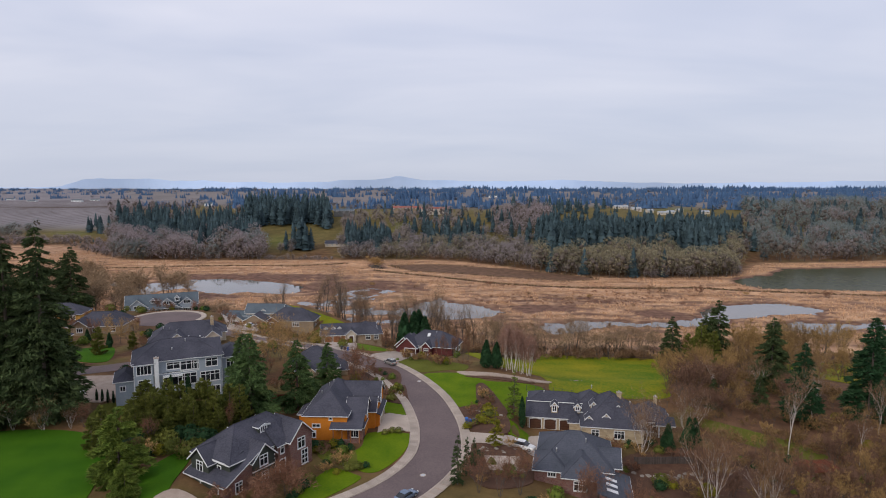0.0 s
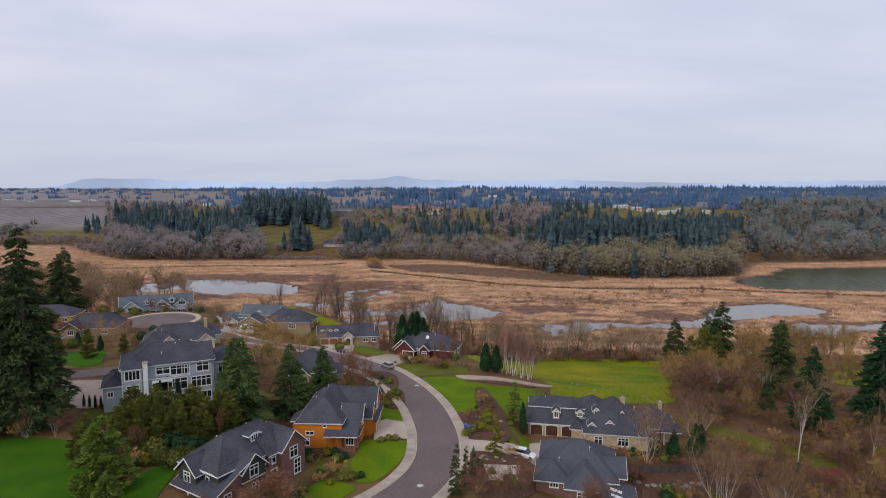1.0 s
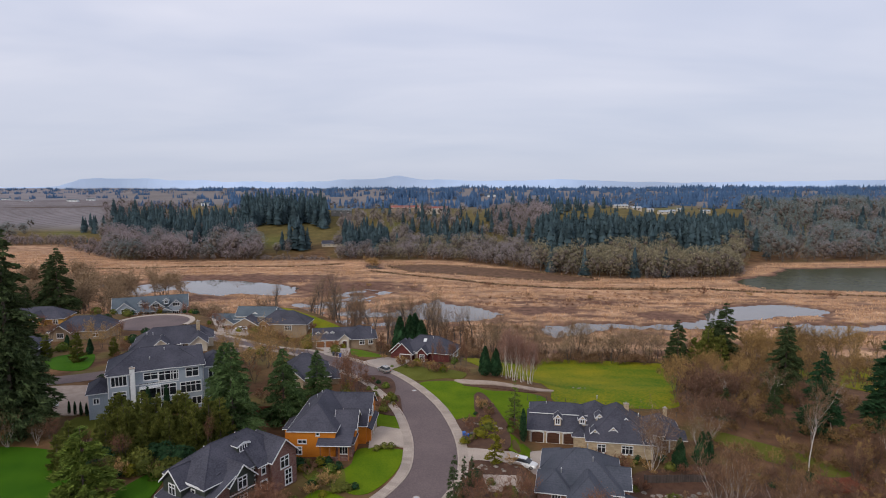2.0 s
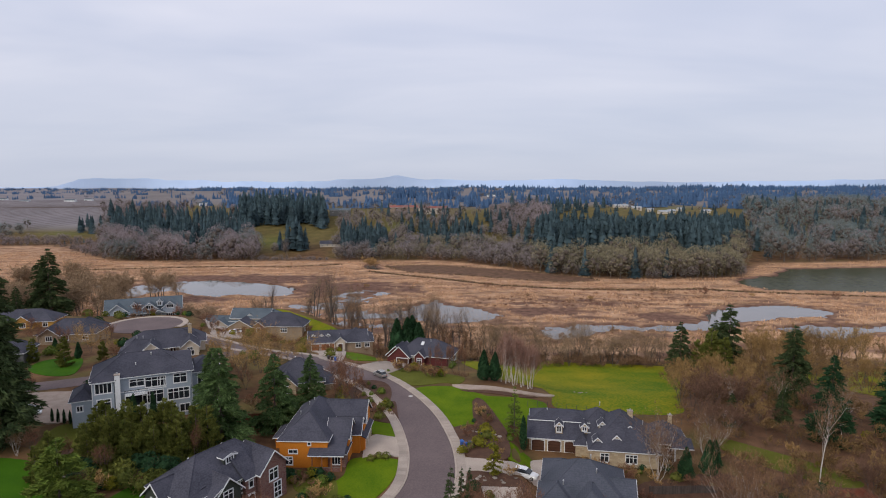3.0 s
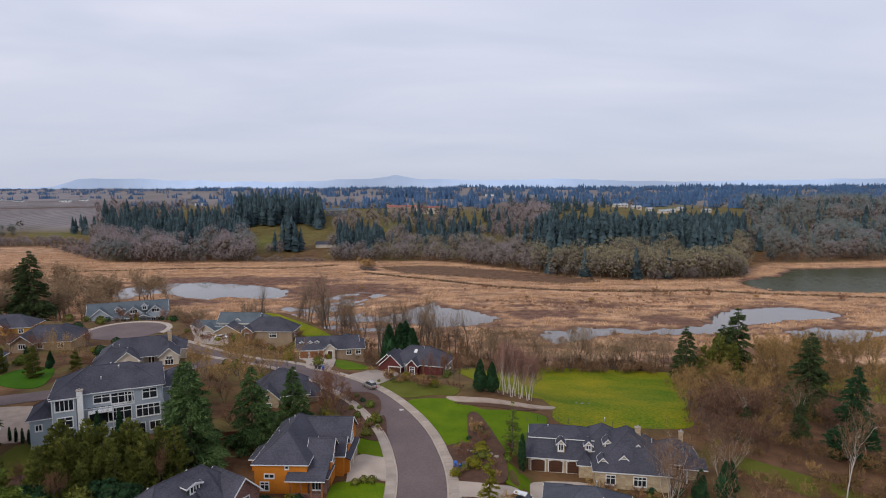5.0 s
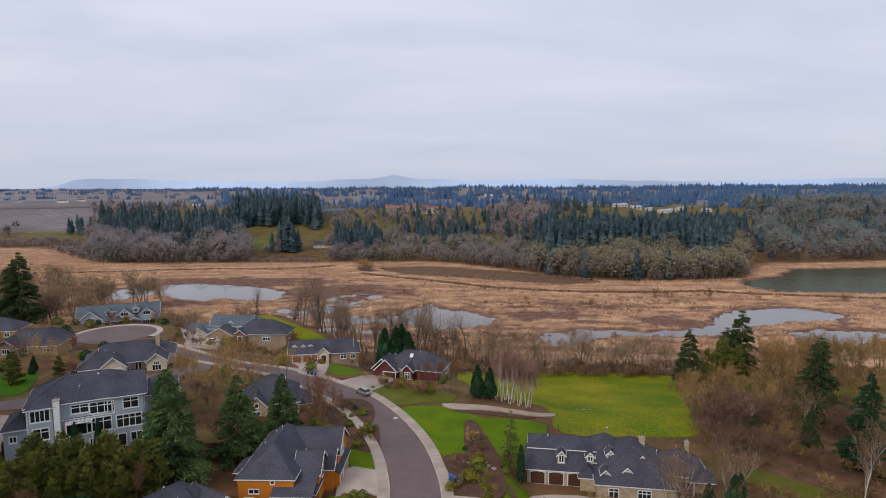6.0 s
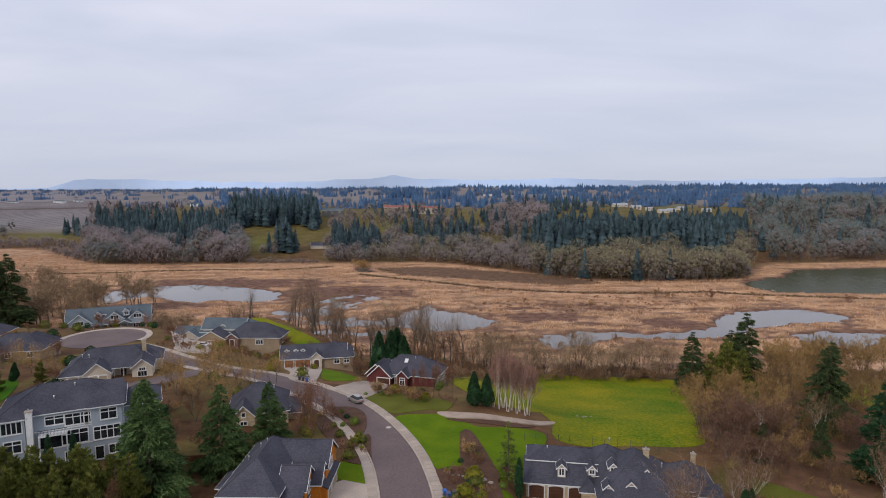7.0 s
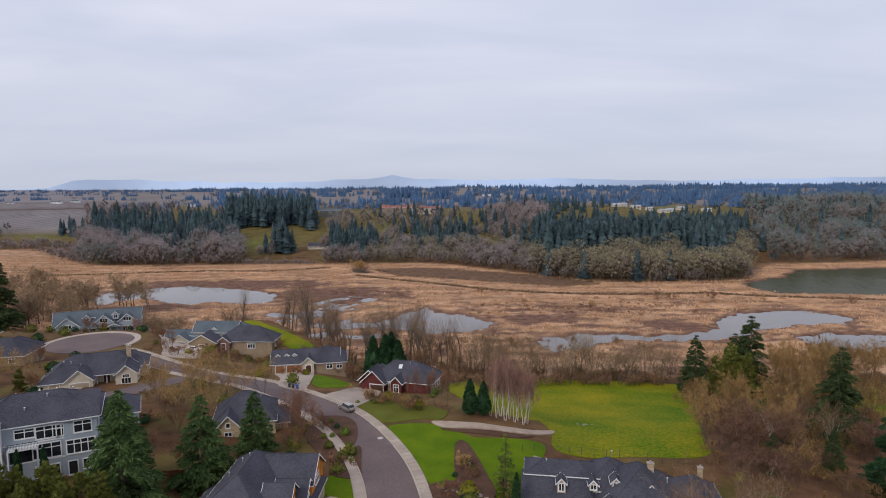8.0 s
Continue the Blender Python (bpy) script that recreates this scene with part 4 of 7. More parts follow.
                a, b = -wide / 2 + wide * i / n, -wide / 2 + wide * (i + 1) / n
                za = high - 0.22 * (abs((a + b) / wide) ** 2)
                f.box(a, b, -0.09, 0.015, za - 0.02, high + 0.01)
        part("door_frame", f, M[self.trim], dr)

    def chimney(self, x, y, z0, z1, sx=0.9, sy=0.7, mat="stone"):
        ch = part("chimney", Geo().box(x - sx / 2, x + sx / 2, y - sy / 2, y + sy / 2, z0, z1), M[mat], self.root)
        part("chimney_cap", Geo().box(x - sx / 2 - 0.1, x + sx / 2 + 0.1, y - sy / 2 - 0.1, y + sy / 2 + 0.1, z1, z1 + 0.15), M["concrete"], ch)
        part("flue", Geo().tube((x, y, z1 + 0.15), (x, y, z1 + 0.5), 0.16, 0.14, 8), M["metal"], ch)

    def dormer(self, x, y, z, wide, deep, high, facing="S", pitch=40, wall=None, cols=2):
        """A small gabled window box standing in a roof slope; (x, y) is the middle of its face."""
        if facing == "S":
            w = (x - wide / 2, x + wide / 2, y, y + deep)
        elif facing == "E":
            w = (x - deep, x, y - wide / 2, y + wide / 2)
        else:
            w = (x, x + deep, y - wide / 2, y + wide / 2)
        self.wing(w, z + high, "gy" if facing == "S" else "gx", pitch, 0.25, z, wall, fascia=0.2)
        self.window(w, facing, wide / 2, z + high * 0.25, wide * 0.55, high * 0.7, cols, 1)

    def vents(self, spots):
        """Small pipes and box vents on the roof."""
        for x, y, z in spots:
            part("roof_vent", Geo().tube((x, y, z - 0.3), (x, y, z + 0.45), 0.11, 0.11, 8).tube((x, y, z + 0.45), (x, y, z + 0.6), 0.18, 0.1, 8), M["metal"], self.root)

    def band(self, w, z, high=0.22):
        g = Geo()
        x0, x1, y0, y1 = w
        g.box(x0 - 0.04, x1 + 0.04, y0 - 0.04, y0 + 0.01, z, z + high).box(x1 - 0.01, x1 + 0.04, y0 + 0.01, y1, z, z + high).box(x0 - 0.04, x0 + 0.01, y0 + 0.01, y1, z, z + high)
        part("trim_band", g, M[self.trim], self.root)

    def corner(self, w, z0, z1):
        for x, y in ((w[0], w[2]), (w[1], w[2])):
            part("corner_board", Geo().box(x - 0.08, x + 0.08, y - 0.05, y + 0.08, z0, z1), M[self.trim], self.root)

    def porch(self, x0, x1, y, z0, z1, n=3, mat=""):
        for i in range(n):
            x = x0 + (x1 - x0) * i / (n - 1)
            po = part("porch_post", Geo().box(x - 0.14, x + 0.14, y - 0.14, y + 0.14, z0, z1), M[mat or self.trim], self.root)


def near_house():
    h = House("two-storey dark green house with brick gables and slate roof", -35.3, 94.6, 0.1, 57.5, "green", size=(0.97, 0.97, 1.06))
    # own x along the front from the garage to the brick gable, own y away from the street
    body = h.wing((1.0, 18.6, 1.2, 11.2), 5.6, "hip", 36)
    gar = h.wing((-1.2, 5.4, -0.2, 10.2), 2.9, "w", 24, wall="brick", rakes=True)
    up = h.wing((-0.4, 6.0, 5.2, 10.0), 5.2, "gx", 40)
    h.window(up, "W", 2.4, 3.4, 1.5, 1.5)
    lit = h.wing((1.0, 4.0, 2.2, 5.4), 5.5, "w", 12)
    h.window(lit, "W", 1.3, 3.4, 0.8, 1.0, 1, 1)
    fg = h.wing((4.6, 9.4, -0.4, 5.0), 5.0, "gy", 42)
    h.window(fg, "S", 2.4, 3.6, 1.6, 1.6)
    h.window(fg, "S", 2.6, 0.8, 1.2, 1.5)
    h.band(fg, 2.9)
    h.window(gar, "S", 2.8, 0.9, 1.2, 1.6)
    h.window(body, "S", 9.6, 3.7, 1.6, 1.5, 2, 2)
    h.window(body, "S", 9.6, 0.5, 2.4, 2.3, 3, 2)
    br = h.wing((11.0, 13.2, 0.4, 5.0), 5.4, "s", 36, wall="brick")
    h.window(br, "S", 1.1, 3.6, 0.7, 1.3, 1, 2)
    h.door(br, "S", 1.1, 0.1, 1.2, 2.3, "brown_door", "front_door", True)
    bg = h.wing((13.2, 18.8, -0.6, 6.0), 5.6, "gy", 42, wall="brick")
    h.window(bg, "S", 2.8, 3.5, 1.7, 1.7)
    h.window(bg, "S", 3.6, 0.4, 1.4, 2.4, 2, 3)
    h.door(gar, "W", 2.4, 0.0, 2.8, 2.4, "olive_door", arch=True)
    h.door(gar, "W", 6.2, 0.0, 4.6, 2.4, "olive_door", arch=True)
    h.dormer(10.4, 3.4, 7.15, 2.4, 2.2, 1.15, "S", 16, cols=3)
    h.vents([(6.0, 8.0, 8.0), (12, 7.5, 8.4), (8.5, 9.4, 7.2)])


def orange_house():
    h = House("two-storey bright orange house with dark slate hip roof", -28.7, 119.2, 0.0, -2, "orange", size=(0.84, 0.90, 0.94))
    body = h.wing((0, 10.6, 0, 19.5), 5.8, "hip", 35)
    rear = h.wing((5, 16.8, 10.5, 19.0), 5.6, "gx", 36, z0=-1)
    ga = h.wing((10.0, 14.6, 3.2, 9.2), 5.2, "gx", 40)
    gb = h.wing((11, 16.4, 7.0, 12.4), 4.4, "gx", 40)
    gar = h.wing((13.4, 17.4, 8.2, 17.6), 3.0, "e", 26)
    porch = h.wing((7.2, 14.2, -1.6, 3.6), 3.4, "s", 20, z0=3.0)
    low = h.wing((10.6, 14.4, 0.4, 5.4), 3.0, "hip", 26, wall="brick")
    h.porch(7.5, 13.9, -1.4, -0.2, 3.3, 4, "orange_door")
    h.window(body, "S", 6.6, 4.7, 0.6, 0.45, 1, 1)
    h.window(body, "S", 3.0, 3.0, 1.8, 0.6, 2, 1)
    h.window(body, "S", 2.0, 0.7, 1.6, 1.4)
    h.window(low, "S", 1.8, 0.7, 1.8, 1.4, 3, 1)
    h.window(rear, "E", 4.2, 3.9, 2.0, 1.4, 3, 2)
    h.window(ga, "E", 3.0, 3.4, 1.6, 1.4)
    h.window(gb, "E", 2.7, 2.8, 1.4, 1.2)
    h.door(gar, "E", 2.4, 0.0, 2.6, 2.3, "tan_door")
    h.door(gar, "E", 6.4, 0.0, 4.2, 2.3, "tan_door")
    part("porch_wall", Geo().box(7.4, 14, -1.5, -1.25, -0.2, 0.75), M["brick"], h.root, "low brick porch wall")
    west = h.wing((-3.6, 0.2, 8.0, 13.6), 3.0, "hip", 30)
    h.vents([(3.5, 12.2, 8.6), (4.4, 13.4, 9.0), (2.4, 8.6, 7.8)])


def blue_house():
    h = House("large three-level blue-grey house with white windows and slate roof", -69.2, 130.2, 3.3, 26, "blue")
    main = h.wing((0, 18.6, 0, 11.5), 9.6, "hip", 30, z0=-1)
    left = h.wing((-3.8, 0.2, 1.2, 9.0), 5.6, "hip", 34, z0=-1)
    bay = h.wing((0.2, 3.9, -0.6, 4), 9.3, "hip", 22, z0=-1)
    right = h.wing((13.6, 18.4, -0.5, 5), 9.6, "s", 24, z0=-1)
    wing = h.wing((18.4, 24.5, 3.2, 11.5), 8.0, "hip", 32, z0=-1)
    for z in (3.0, 6.2):
        h.band(main, z)
    h.corner(main, 0, 9.4)
    h.window(bay, "S", 1.85, 6.9, 2.8, 1.9, 4, 1)
    h.window(bay, "S", 1.85, 3.6, 2.3, 1.9, 2, 2)
    h.window(main, "S", 8.1, 7.3, 2.6, 1.4, 2, 2)
    h.window(main, "S", 11.4, 6.8, 3.4, 1.9, 3, 2)
    h.window(main, "S", 13.0, 6.8, 0.9, 1.8, 1, 2)
    h.window(right, "S", 2.7, 7.1, 2.4, 1.8, 2, 2)
    h.window(main, "S", 11.0, 3.4, 3.8, 2.4, 3, 2)
    h.window(right, "S", 2.3, 3.6, 4.0, 2.2, 4, 2)
    h.window(right, "S", 3.4, 0.7, 1.8, 1.5, 2, 1)
    h.window(right, "S", 1.0, 0.0, 1.2, 2.2, 1, 1)
    h.window(main, "S", 11.0, 0.2, 3.2, 1.8, 3, 1)
    h.window(wing, "S", 2.8, 5.0, 2.4, 2.2, 3, 2)
    h.window(left, "S", 1.4, 3.2, 0.9, 1.0, 2, 1)
    h.chimney(4.6, -0.6, -1, 10.3, 0.95, 0.95, "trim")
    # balcony
    balcony = part("balcony", Geo().box(5.8, 10.0, -1.6, 0.0, 5.75, 5.95), M["trim"], h.root, "balcony with a dark rail")
    rail = Geo().box(5.8, 10.0, -1.6, -1.54, 6.9, 7.0)
    for i in range(22):
        x = 5.8 + i * 0.2
        rail.box(x, x + 0.03, -1.59, -1.55, 5.95, 6.9)
    part("rail", rail, M["tyre"], balcony, "dark metal railing")
    # flat dark slab on the wall, standing in for shade under the balcony
    part("recess_shade", Geo().box(5.9, 9.4, -0.03, 0.02, 3.2, 5.6), M["glass"], h.root)
    for x in (5.9, 9.9):
        part("post", Geo().box(x - 0.1, x + 0.1, -1.6, -1.4, -1, 5.75), M["trim"], balcony)
    h.vents([(8.0, 2.4, 11.1), (11, 4.5, 12.4), (6, 8, 12), (12, 8, 12.2), (9.5, 7.5, 12.3), (14.5, 7.5, 12.1)])


def slate_villa():
    h = House("sprawling tan stone villa with many slate gables and arched garages", 19.7, 134.6, -3.75, -9.5, "stone", size=(0.94, 0.85, 1.0))
    gar = h.wing((0, 11.6, 0, 4.3), 3.0, "s", 30, z0=-2)
    upper = h.wing((0.4, 13, 4.0, 10.4), 5.6, "hip", 22, z0=-2)
    hall = h.wing((10.8, 20, 2.4, 13), 4.2, "hip", 35, z0=-3)
    mid = h.wing((13.0, 27, -5.5, 11.5), 3.4, "hip", 36, z0=-3)
    east = h.wing((25.5, 34, 1.0, 10.5), 3.2, "hip", 34, z0=-3)
    tower = h.wing((10.2, 13.0, -1.6, 2.6), 2.8, "hip", 40, z0=-2)
    for i, u in enumerate((2.0, 5.6, 9.3)):
        h.door(gar, "S", u, 0.0, 2.75, 2.4, "brown_door", arch=True)
    h.dormer(6.6, 0.9, 3.7, 1.5, 2.4, 1.7, "S", 45, "stone")
    for x, y, z in ((12.2, 1.6, 4.2), (16.0, 1.2, 5.0), (18.6, -3.6, 3.9), (14.6, -4.2, 3.4), (21.6, -1.0, 5.2)):
        h.dormer(x, y, z, 1.5, 2.6, 1.0, "S", 44)
    h.chimney(22.4, 5.6, 3, 8.0, 1.1, 0.9)
    h.chimney(31.6, 8.6, 2, 6.6, 0.8, 0.8)
    h.window(mid, "S", 3.0, 0.8, 1.6, 1.6, 2, 2)
    h.window(mid, "S", 8.5, 0.8, 2.2, 1.6, 3, 2)
    h.window(east, "S", 4.2, 0.6, 2.2, 2.0, 3, 2)
    h.window(east, "E", 3.0, 0.4, 2.2, 2.4, 2, 2)
    h.porch(31.2, 34.0, -0.6, -3, 3.0, 2)
    h.wing((30.8, 34.4, -1.0, 1.4), 3.0, "s", 18, z0=2.6)
    h.vents([(4, 6.6, 6.7), (24.6, 1.6, 6.8), (16, 9, 8.0)])


def front_villa():
    h = House("brick house with broad slate hip roof and glazed skylights", 16.4, 102.5, -0.8, -12.5, "brick", "roof_slate", size=(0.86, 0.99, 0.95))
    body = h.wing((0.6, 15.8, 2.0, 15.0), 2.9, "hip", 34, z0=-3)
    west = h.wing((0, 6.4, 0.4, 7.6), 2.9, "hip", 32, z0=-3)
    south = h.wing((6.0, 13.0, -1.6, 8.0), 2.9, "hip", 34, z0=-3)
    north = h.wing((0.4, 7.4, 9.0, 16.4), 2.9, "hip", 30, z0=-3)
    east = h.wing((13.0, 17.4, 4.0, 11.0), 2.9, "gx", 30, z0=-3)
    terrace = h.wing((13.0, 19.0, -6.0, 3.6), 1.2, "e", 14, z0=0.9)
    for i in range(3):
        y = -4.4 + i * 2.0
        part("skylight", Geo().slab([(14.4, y, 2.62), (16.6, y, 2.07), (16.6, y + 0.8, 2.07), (14.4, y + 0.8, 2.62)], 0.12), M["trim"], h.root)
    h.porch(18.6, 18.7, -5.6, -3, 1.3, 2)
    h.window(east, "E", 3.5, 0.8, 2.0, 1.4, 3, 1)
    h.window(west, "S", 3.6, 1.6, 1.5, 0.7, 3, 1)
    h.window(west, "S", 2.0, -1.6, 1.8, 1.1, 3, 1)
    h.window(south, "S", 3.4, 0.4, 2.4, 1.6, 3, 2)
    h.window(body, "W", 6.0, 0.8, 1.6, 1.4)
    h.vents([(4.4, 3.6, 5.2), (9.5, 9.4, 7.4), (10.5, 6, 6.6)])


def red_house():
    h = House("single-storey dark red house with slate hip roof and skylight", -14.5, 193.1, -3.0, -17, "dark_brick", size=(0.94, 0.96, 1.05))
    body = h.wing((1.5, 19.0, 1.5, 12.5), 3.2, "hip", 33)
    gar = h.wing((0, 6.6, -0.6, 6.0), 2.9, "gy", 40)
    g2 = h.wing((-1.4, 4.6, 0.8, 6.4), 2.9, "gy", 40)
    en = h.wing((8.6, 11.6, -0.4, 4.0), 3.3, "gy", 42)
    rt = h.wing((11.0, 19.4, 2.4, 12.0), 3.0, "hip", 30, wall="tan")
    h.door(gar, "S", 4.4, 0.0, 3.8, 2.3, "brown_door")
    h.door(g2, "W", 3.0, 0.0, 2.6, 2.3, "brown_door")
    h.door(body, "S", 6.2, 0.0, 1.2, 2.3, "tan_door", "front_door")
    h.window(en, "S", 1.5, 0.8, 1.4, 1.8, 2, 2)
    h.window(rt, "E", 2.4, 0.8, 1.4, 1.6, 2, 2)
    h.window(rt, "E", 6.4, 0.8, 1.6, 1.8, 2, 2)
    h.window(rt, "S", 3.0, 0.8, 1.4, 1.6, 2, 2)
    h.window(rt, "S", 6.4, 0.8, 1.4, 1.6, 2, 2)
    sk = part("skylight", Geo().slab([(9.0, 4.4, 5.55), (10.0, 4.4, 5.55), (10.0, 5.5, 6.25), (9.0, 5.5, 6.25)], 0.12), M["trim"], h.root)
    h.vents([(12, 6, 6.4)])


def garage_house():
    h = House("long low house with cedar garage doors and small roof dormers", -44.6, 214.9, -4.9, 10, "tan", size=(1.0, 1.0, 0.94))
    body = h.wing((0, 20, 0, 10.5), 3.0, "gx", 30)
    main = h.wing((11, 22, -0.8, 11), 3.1, "hip", 33)
    en = h.wing((9.2, 12.4, -1.6, 3.0), 3.6, "gy", 44, wall="beige")
    h.door(en, "S", 1.6, 0.0, 1.5, 2.6, "brown_door", "front_door", True)
    for u in (2.4, 5.6, 8.0):
        h.door(body, "S", u, 0.0, 2.6 if u < 7 else 1.5, 2.3, "orange_door")
    for x in (1.6, 4.4, 6.6):
        h.dormer(x, 2.4, 4.4, 1.1, 1.6, 0.6, "S", 40)
    h.window(main, "S", 6.0, 0.9, 1.6, 1.5)
    h.window(main, "S", 9.0, 0.9, 1.4, 1.5)


def hillside_house():
    h = House("large beige house with stone gables and blue-grey roof", -102.0, 268.6, -11.2, -3, "beige", "roof_grey", size=(1.15, 0.9, 1.04))
    body = h.wing((6, 30, 3, 15), 4.2, "hip", 34, z0=-5)
    gar = h.wing((0, 11, 1.5, 9.5), 3.0, "gx", 34, z0=-4)
    gg = h.wing((3.4, 9.4, -1.4, 5), 3.0, "gy", 36, z0=-4)
    tall = h.wing((9.5, 24, 3.2, 12), 5.4, "gx", 36, z0=-4)
    tan = h.wing((11, 20, -5.5, 4), 3.2, "gy", 32, wall="tan", roof="roof", z0=-4)
    en = h.wing((20, 24, -3.6, 4), 3.2, "gy", 40, wall="brick", roof="roof", z0=-4)
    rt = h.wing((19, 38, -2, 10), 3.2, "hip", 36, wall="tan", roof="roof", z0=-5)
    h.door(gg, "S", 3.0, 0.0, 3.6, 2.4, "tan_door", arch=True)
    h.window(tall, "W", 6.0, 3.6, 1.0, 1.4, 1, 2)
    h.window(tall, "W", 3.0, 3.9, 1.0, 1.4, 1, 2)
    h.window(tan, "S", 4.5, 0.8, 2.2, 1.6, 3, 2)
    h.door(en, "S", 2.0, 0.0, 1.4, 2.4, "brown_door", "front_door")
    h.window(rt, "S", 12.0, 0.6, 2.4, 1.6, 3, 2)
    h.window(rt, "E", 5.0, 0.4, 2.4, 1.8, 3, 2)
    h.dormer(16.6, 4.0, 5.2, 1.6, 2.4, 1.0, "S", 42)
    h.vents([(18, 9, 8.2)])


def gabled_house():
    h = House("long grey-blue house with a row of white-trimmed gables", -147.3, 272.6, -8.3, 23, "blue", "roof_grey", size=(1.04, 0.98, 1.1))
    body = h.wing((0, 30, 2.5, 12.5), 3.7, "gx", 40, z0=-3)
    for x0, x1, top in ((0.0, 9.6, 3.0), (14.2, 20.2, 4.4), (22.4, 28.4, 4.4)):
        w = h.wing((x0, x1, 0.8, 7.5), top, "gy", 38, z0=-3)
        h.window(w, "S", (x1 - x0) / 2, top - 0.1, 2.6, 1.2, 3, 1)
        h.window(w, "S", (x1 - x0) / 2, 0.6, 3.2, 1.4, 4, 1)
    h.dormer(11.2, 3.0, 4.6, 2.4, 3, 1.3, "S", 42)
    h.dormer(21.3, 1.8, 5.0, 2.2, 4, 1.7, "S", 42)
    h.dormer(13.2, 4.2, 4.9, 1.2, 3, 0.7, "S", 20)
    po = h.wing((9.6, 22, -0.8, 3), 2.8, "s", 16, z0=2.5)
    h.porch(9.8, 21.8, -0.6, -1, 2.8, 6)
    h.wing((18.6, 23, -2.0, 2), 2.9, "gy", 24, z0=2.7)


def beige_house():
    h = House("beige gabled house with arched window and slate roof", -90.8, 181.6, 0.9, 22, "beige", size=(0.86, 0.92, 0.92))
    body = h.wing((0, 24, 4, 16), 3.4, "hip", 34)
    back = h.wing((10, 26, 8, 18), 3.4, "hip", 34)
    gar = h.wing((-1, 12, 0, 9), 2.9, "hip", 33)
    g1 = h.wing((5.4, 12.4, -0.8, 6), 3.0, "gy", 38)
    g2 = h.wing((18.2, 23.8, -0.8, 8), 3.6, "gy", 38)
    h.door(g1, "S", 3.6, 0.0, 4.8, 2.3, "tan_door", arch=True)
    h.door(gar, "S", 3.6, 0.0, 2.6, 2.3, "tan_door", arch=True)
    h.window(g2, "S", 2.8, 0.8, 2.4, 1.5, 3, 1)
    h.window(g2, "S", 2.8, 2.5, 1.6, 0.8, 3, 1)
    h.window(g2, "W", 2.0, 0.9, 1.2, 1.5, 2, 2)
    h.door(body, "S", 15.4, 0.0, 1.6, 2.4, "brown_door", "front_door")
    h.porch(13, 18, 2.6, -0.5, 3.2, 3)
    h.wing((12.4, 18.2, 2.0, 6), 3.2, "s", 12, z0=3.0)
    h.chimney(21.0, 9.2, 4, 8.8, 1.2, 1.0)
    h.vents([(6, 6.4, 6.2), (4, 7.4, 6.2)])


def stone_house():
    h = House("stone-fronted house with slate gables behind tall firs", -40.2, 156.5, -0.9, 14, "stone", size=(0.84, 0.92, 0.94))
    body = h.wing((0, 14.5, 0, 13), 4.4, "hip", 36)
    g1 = h.wing((1.0, 6.4, -2.4, 6), 4.4, "gy", 42)
    rt = h.wing((10, 17.5, 2, 10), 3.0, "hip", 34)
    h.window(g1, "S", 2.7, 0.6, 1.5, 2.6, 2, 3)
    h.window(g1, "S", 2.7, 4.3, 0.8, 0.9, 1, 1)
    h.window(body, "S", 9.0, 0.9, 1.6, 1.6)
    part("skylight", Geo().slab([(8.8, 3.4, 6.95), (9.6, 3.4, 6.95), (9.6, 4.6, 7.75), (8.8, 4.6, 7.75)], 0.1), M["trim"], h.root)
    h.vents([(6.4, 8.4, 8.5), (11, 6.0, 8.0)])


def plain_house(label, x, y, z, turn, wall, wx, wy, high, roof="hip", extra=()):
    h = House(label, x, y, z, turn, wall)
    body = h.wing((0, wx, 0, wy), high, roof, 32)
    n = max(2, int(wx / 5))
    for i in range(n):
        h.window(body, "S", wx * (i + 0.5) / n, high - 2.1, 1.5, 1.4)
    for w, hh, kind in extra:
        ww = h.wing(w, hh, kind, 36)
        h.window(ww, "S", (w[1] - w[0]) / 2, hh - 1.9, 1.8, 1.4, 3, 1)
    return h


near_house()
orange_house()
blue_house()
slate_villa()
front_villa()
red_house()
garage_house()
hillside_house()
gabled_house()
beige_house()
stone_house()
plain_house("long tan house with slate hip roof among bare trees", -132, 206, 0.0, 8, "tan", 18, 12, 3.2, extra=[((2, 8, -2.5, 4), 3.4, "gy"), ((8, 17, 3, 14), 3.4, "hip")])
plain_house("ochre yellow house with dark gabled roof", -168, 226, -1.2, 10, "yellow", 26, 11, 3.6, extra=[((14, 20, -2.6, 5), 3.8, "gy")])
plain_house("dark grey house with grey hip roof", -135, 170, 1.8, 14, "grey", 21, 10, 4.2, extra=[((12, 18, -2.0, 4), 4.2, "hip")])
# houses far off across the marsh
plain_house("pale pink house on the far bank", -136, 686, -18.6, 5, "beige", 22, 10, 5.0, "gx")
plain_house("grey house among trees on the far bank", -40, 668, -17.5, -6, "grey", 20, 10, 5.0, "gx", extra=[((12, 18, -2, 5), 5.4, "gy")])


# distant buildings on the plateau
def far_building(label, px, y, wide, deep, high, wall, roof, turn=0.0, lift=0.0):
    x = px * y
    z = land_at(x, y) + lift
    h = House(label, x, y, z, turn, wall, roof)
    w = h.wing((-wide / 2, wide / 2, -deep / 2, deep / 2), high, "gx", 24, z0=-6)
    n = max(2, int(wide / 8))
    for i in range(n):
        h.window(w, "S", wide * (i + 0.5) / n, high * 0.35, 2.2, high * 0.4, 2, 1)


M["red_roof"] = material("faded_red_roof", (0.24, 0.075, 0.06), (0.33, 0.13, 0.10), 0.2, 0.8, 10, 0.2)
far_building("long building with a faded red roof", -0.012, 925, 44, 12, 5, "beige", "red_roof", 4, 3)
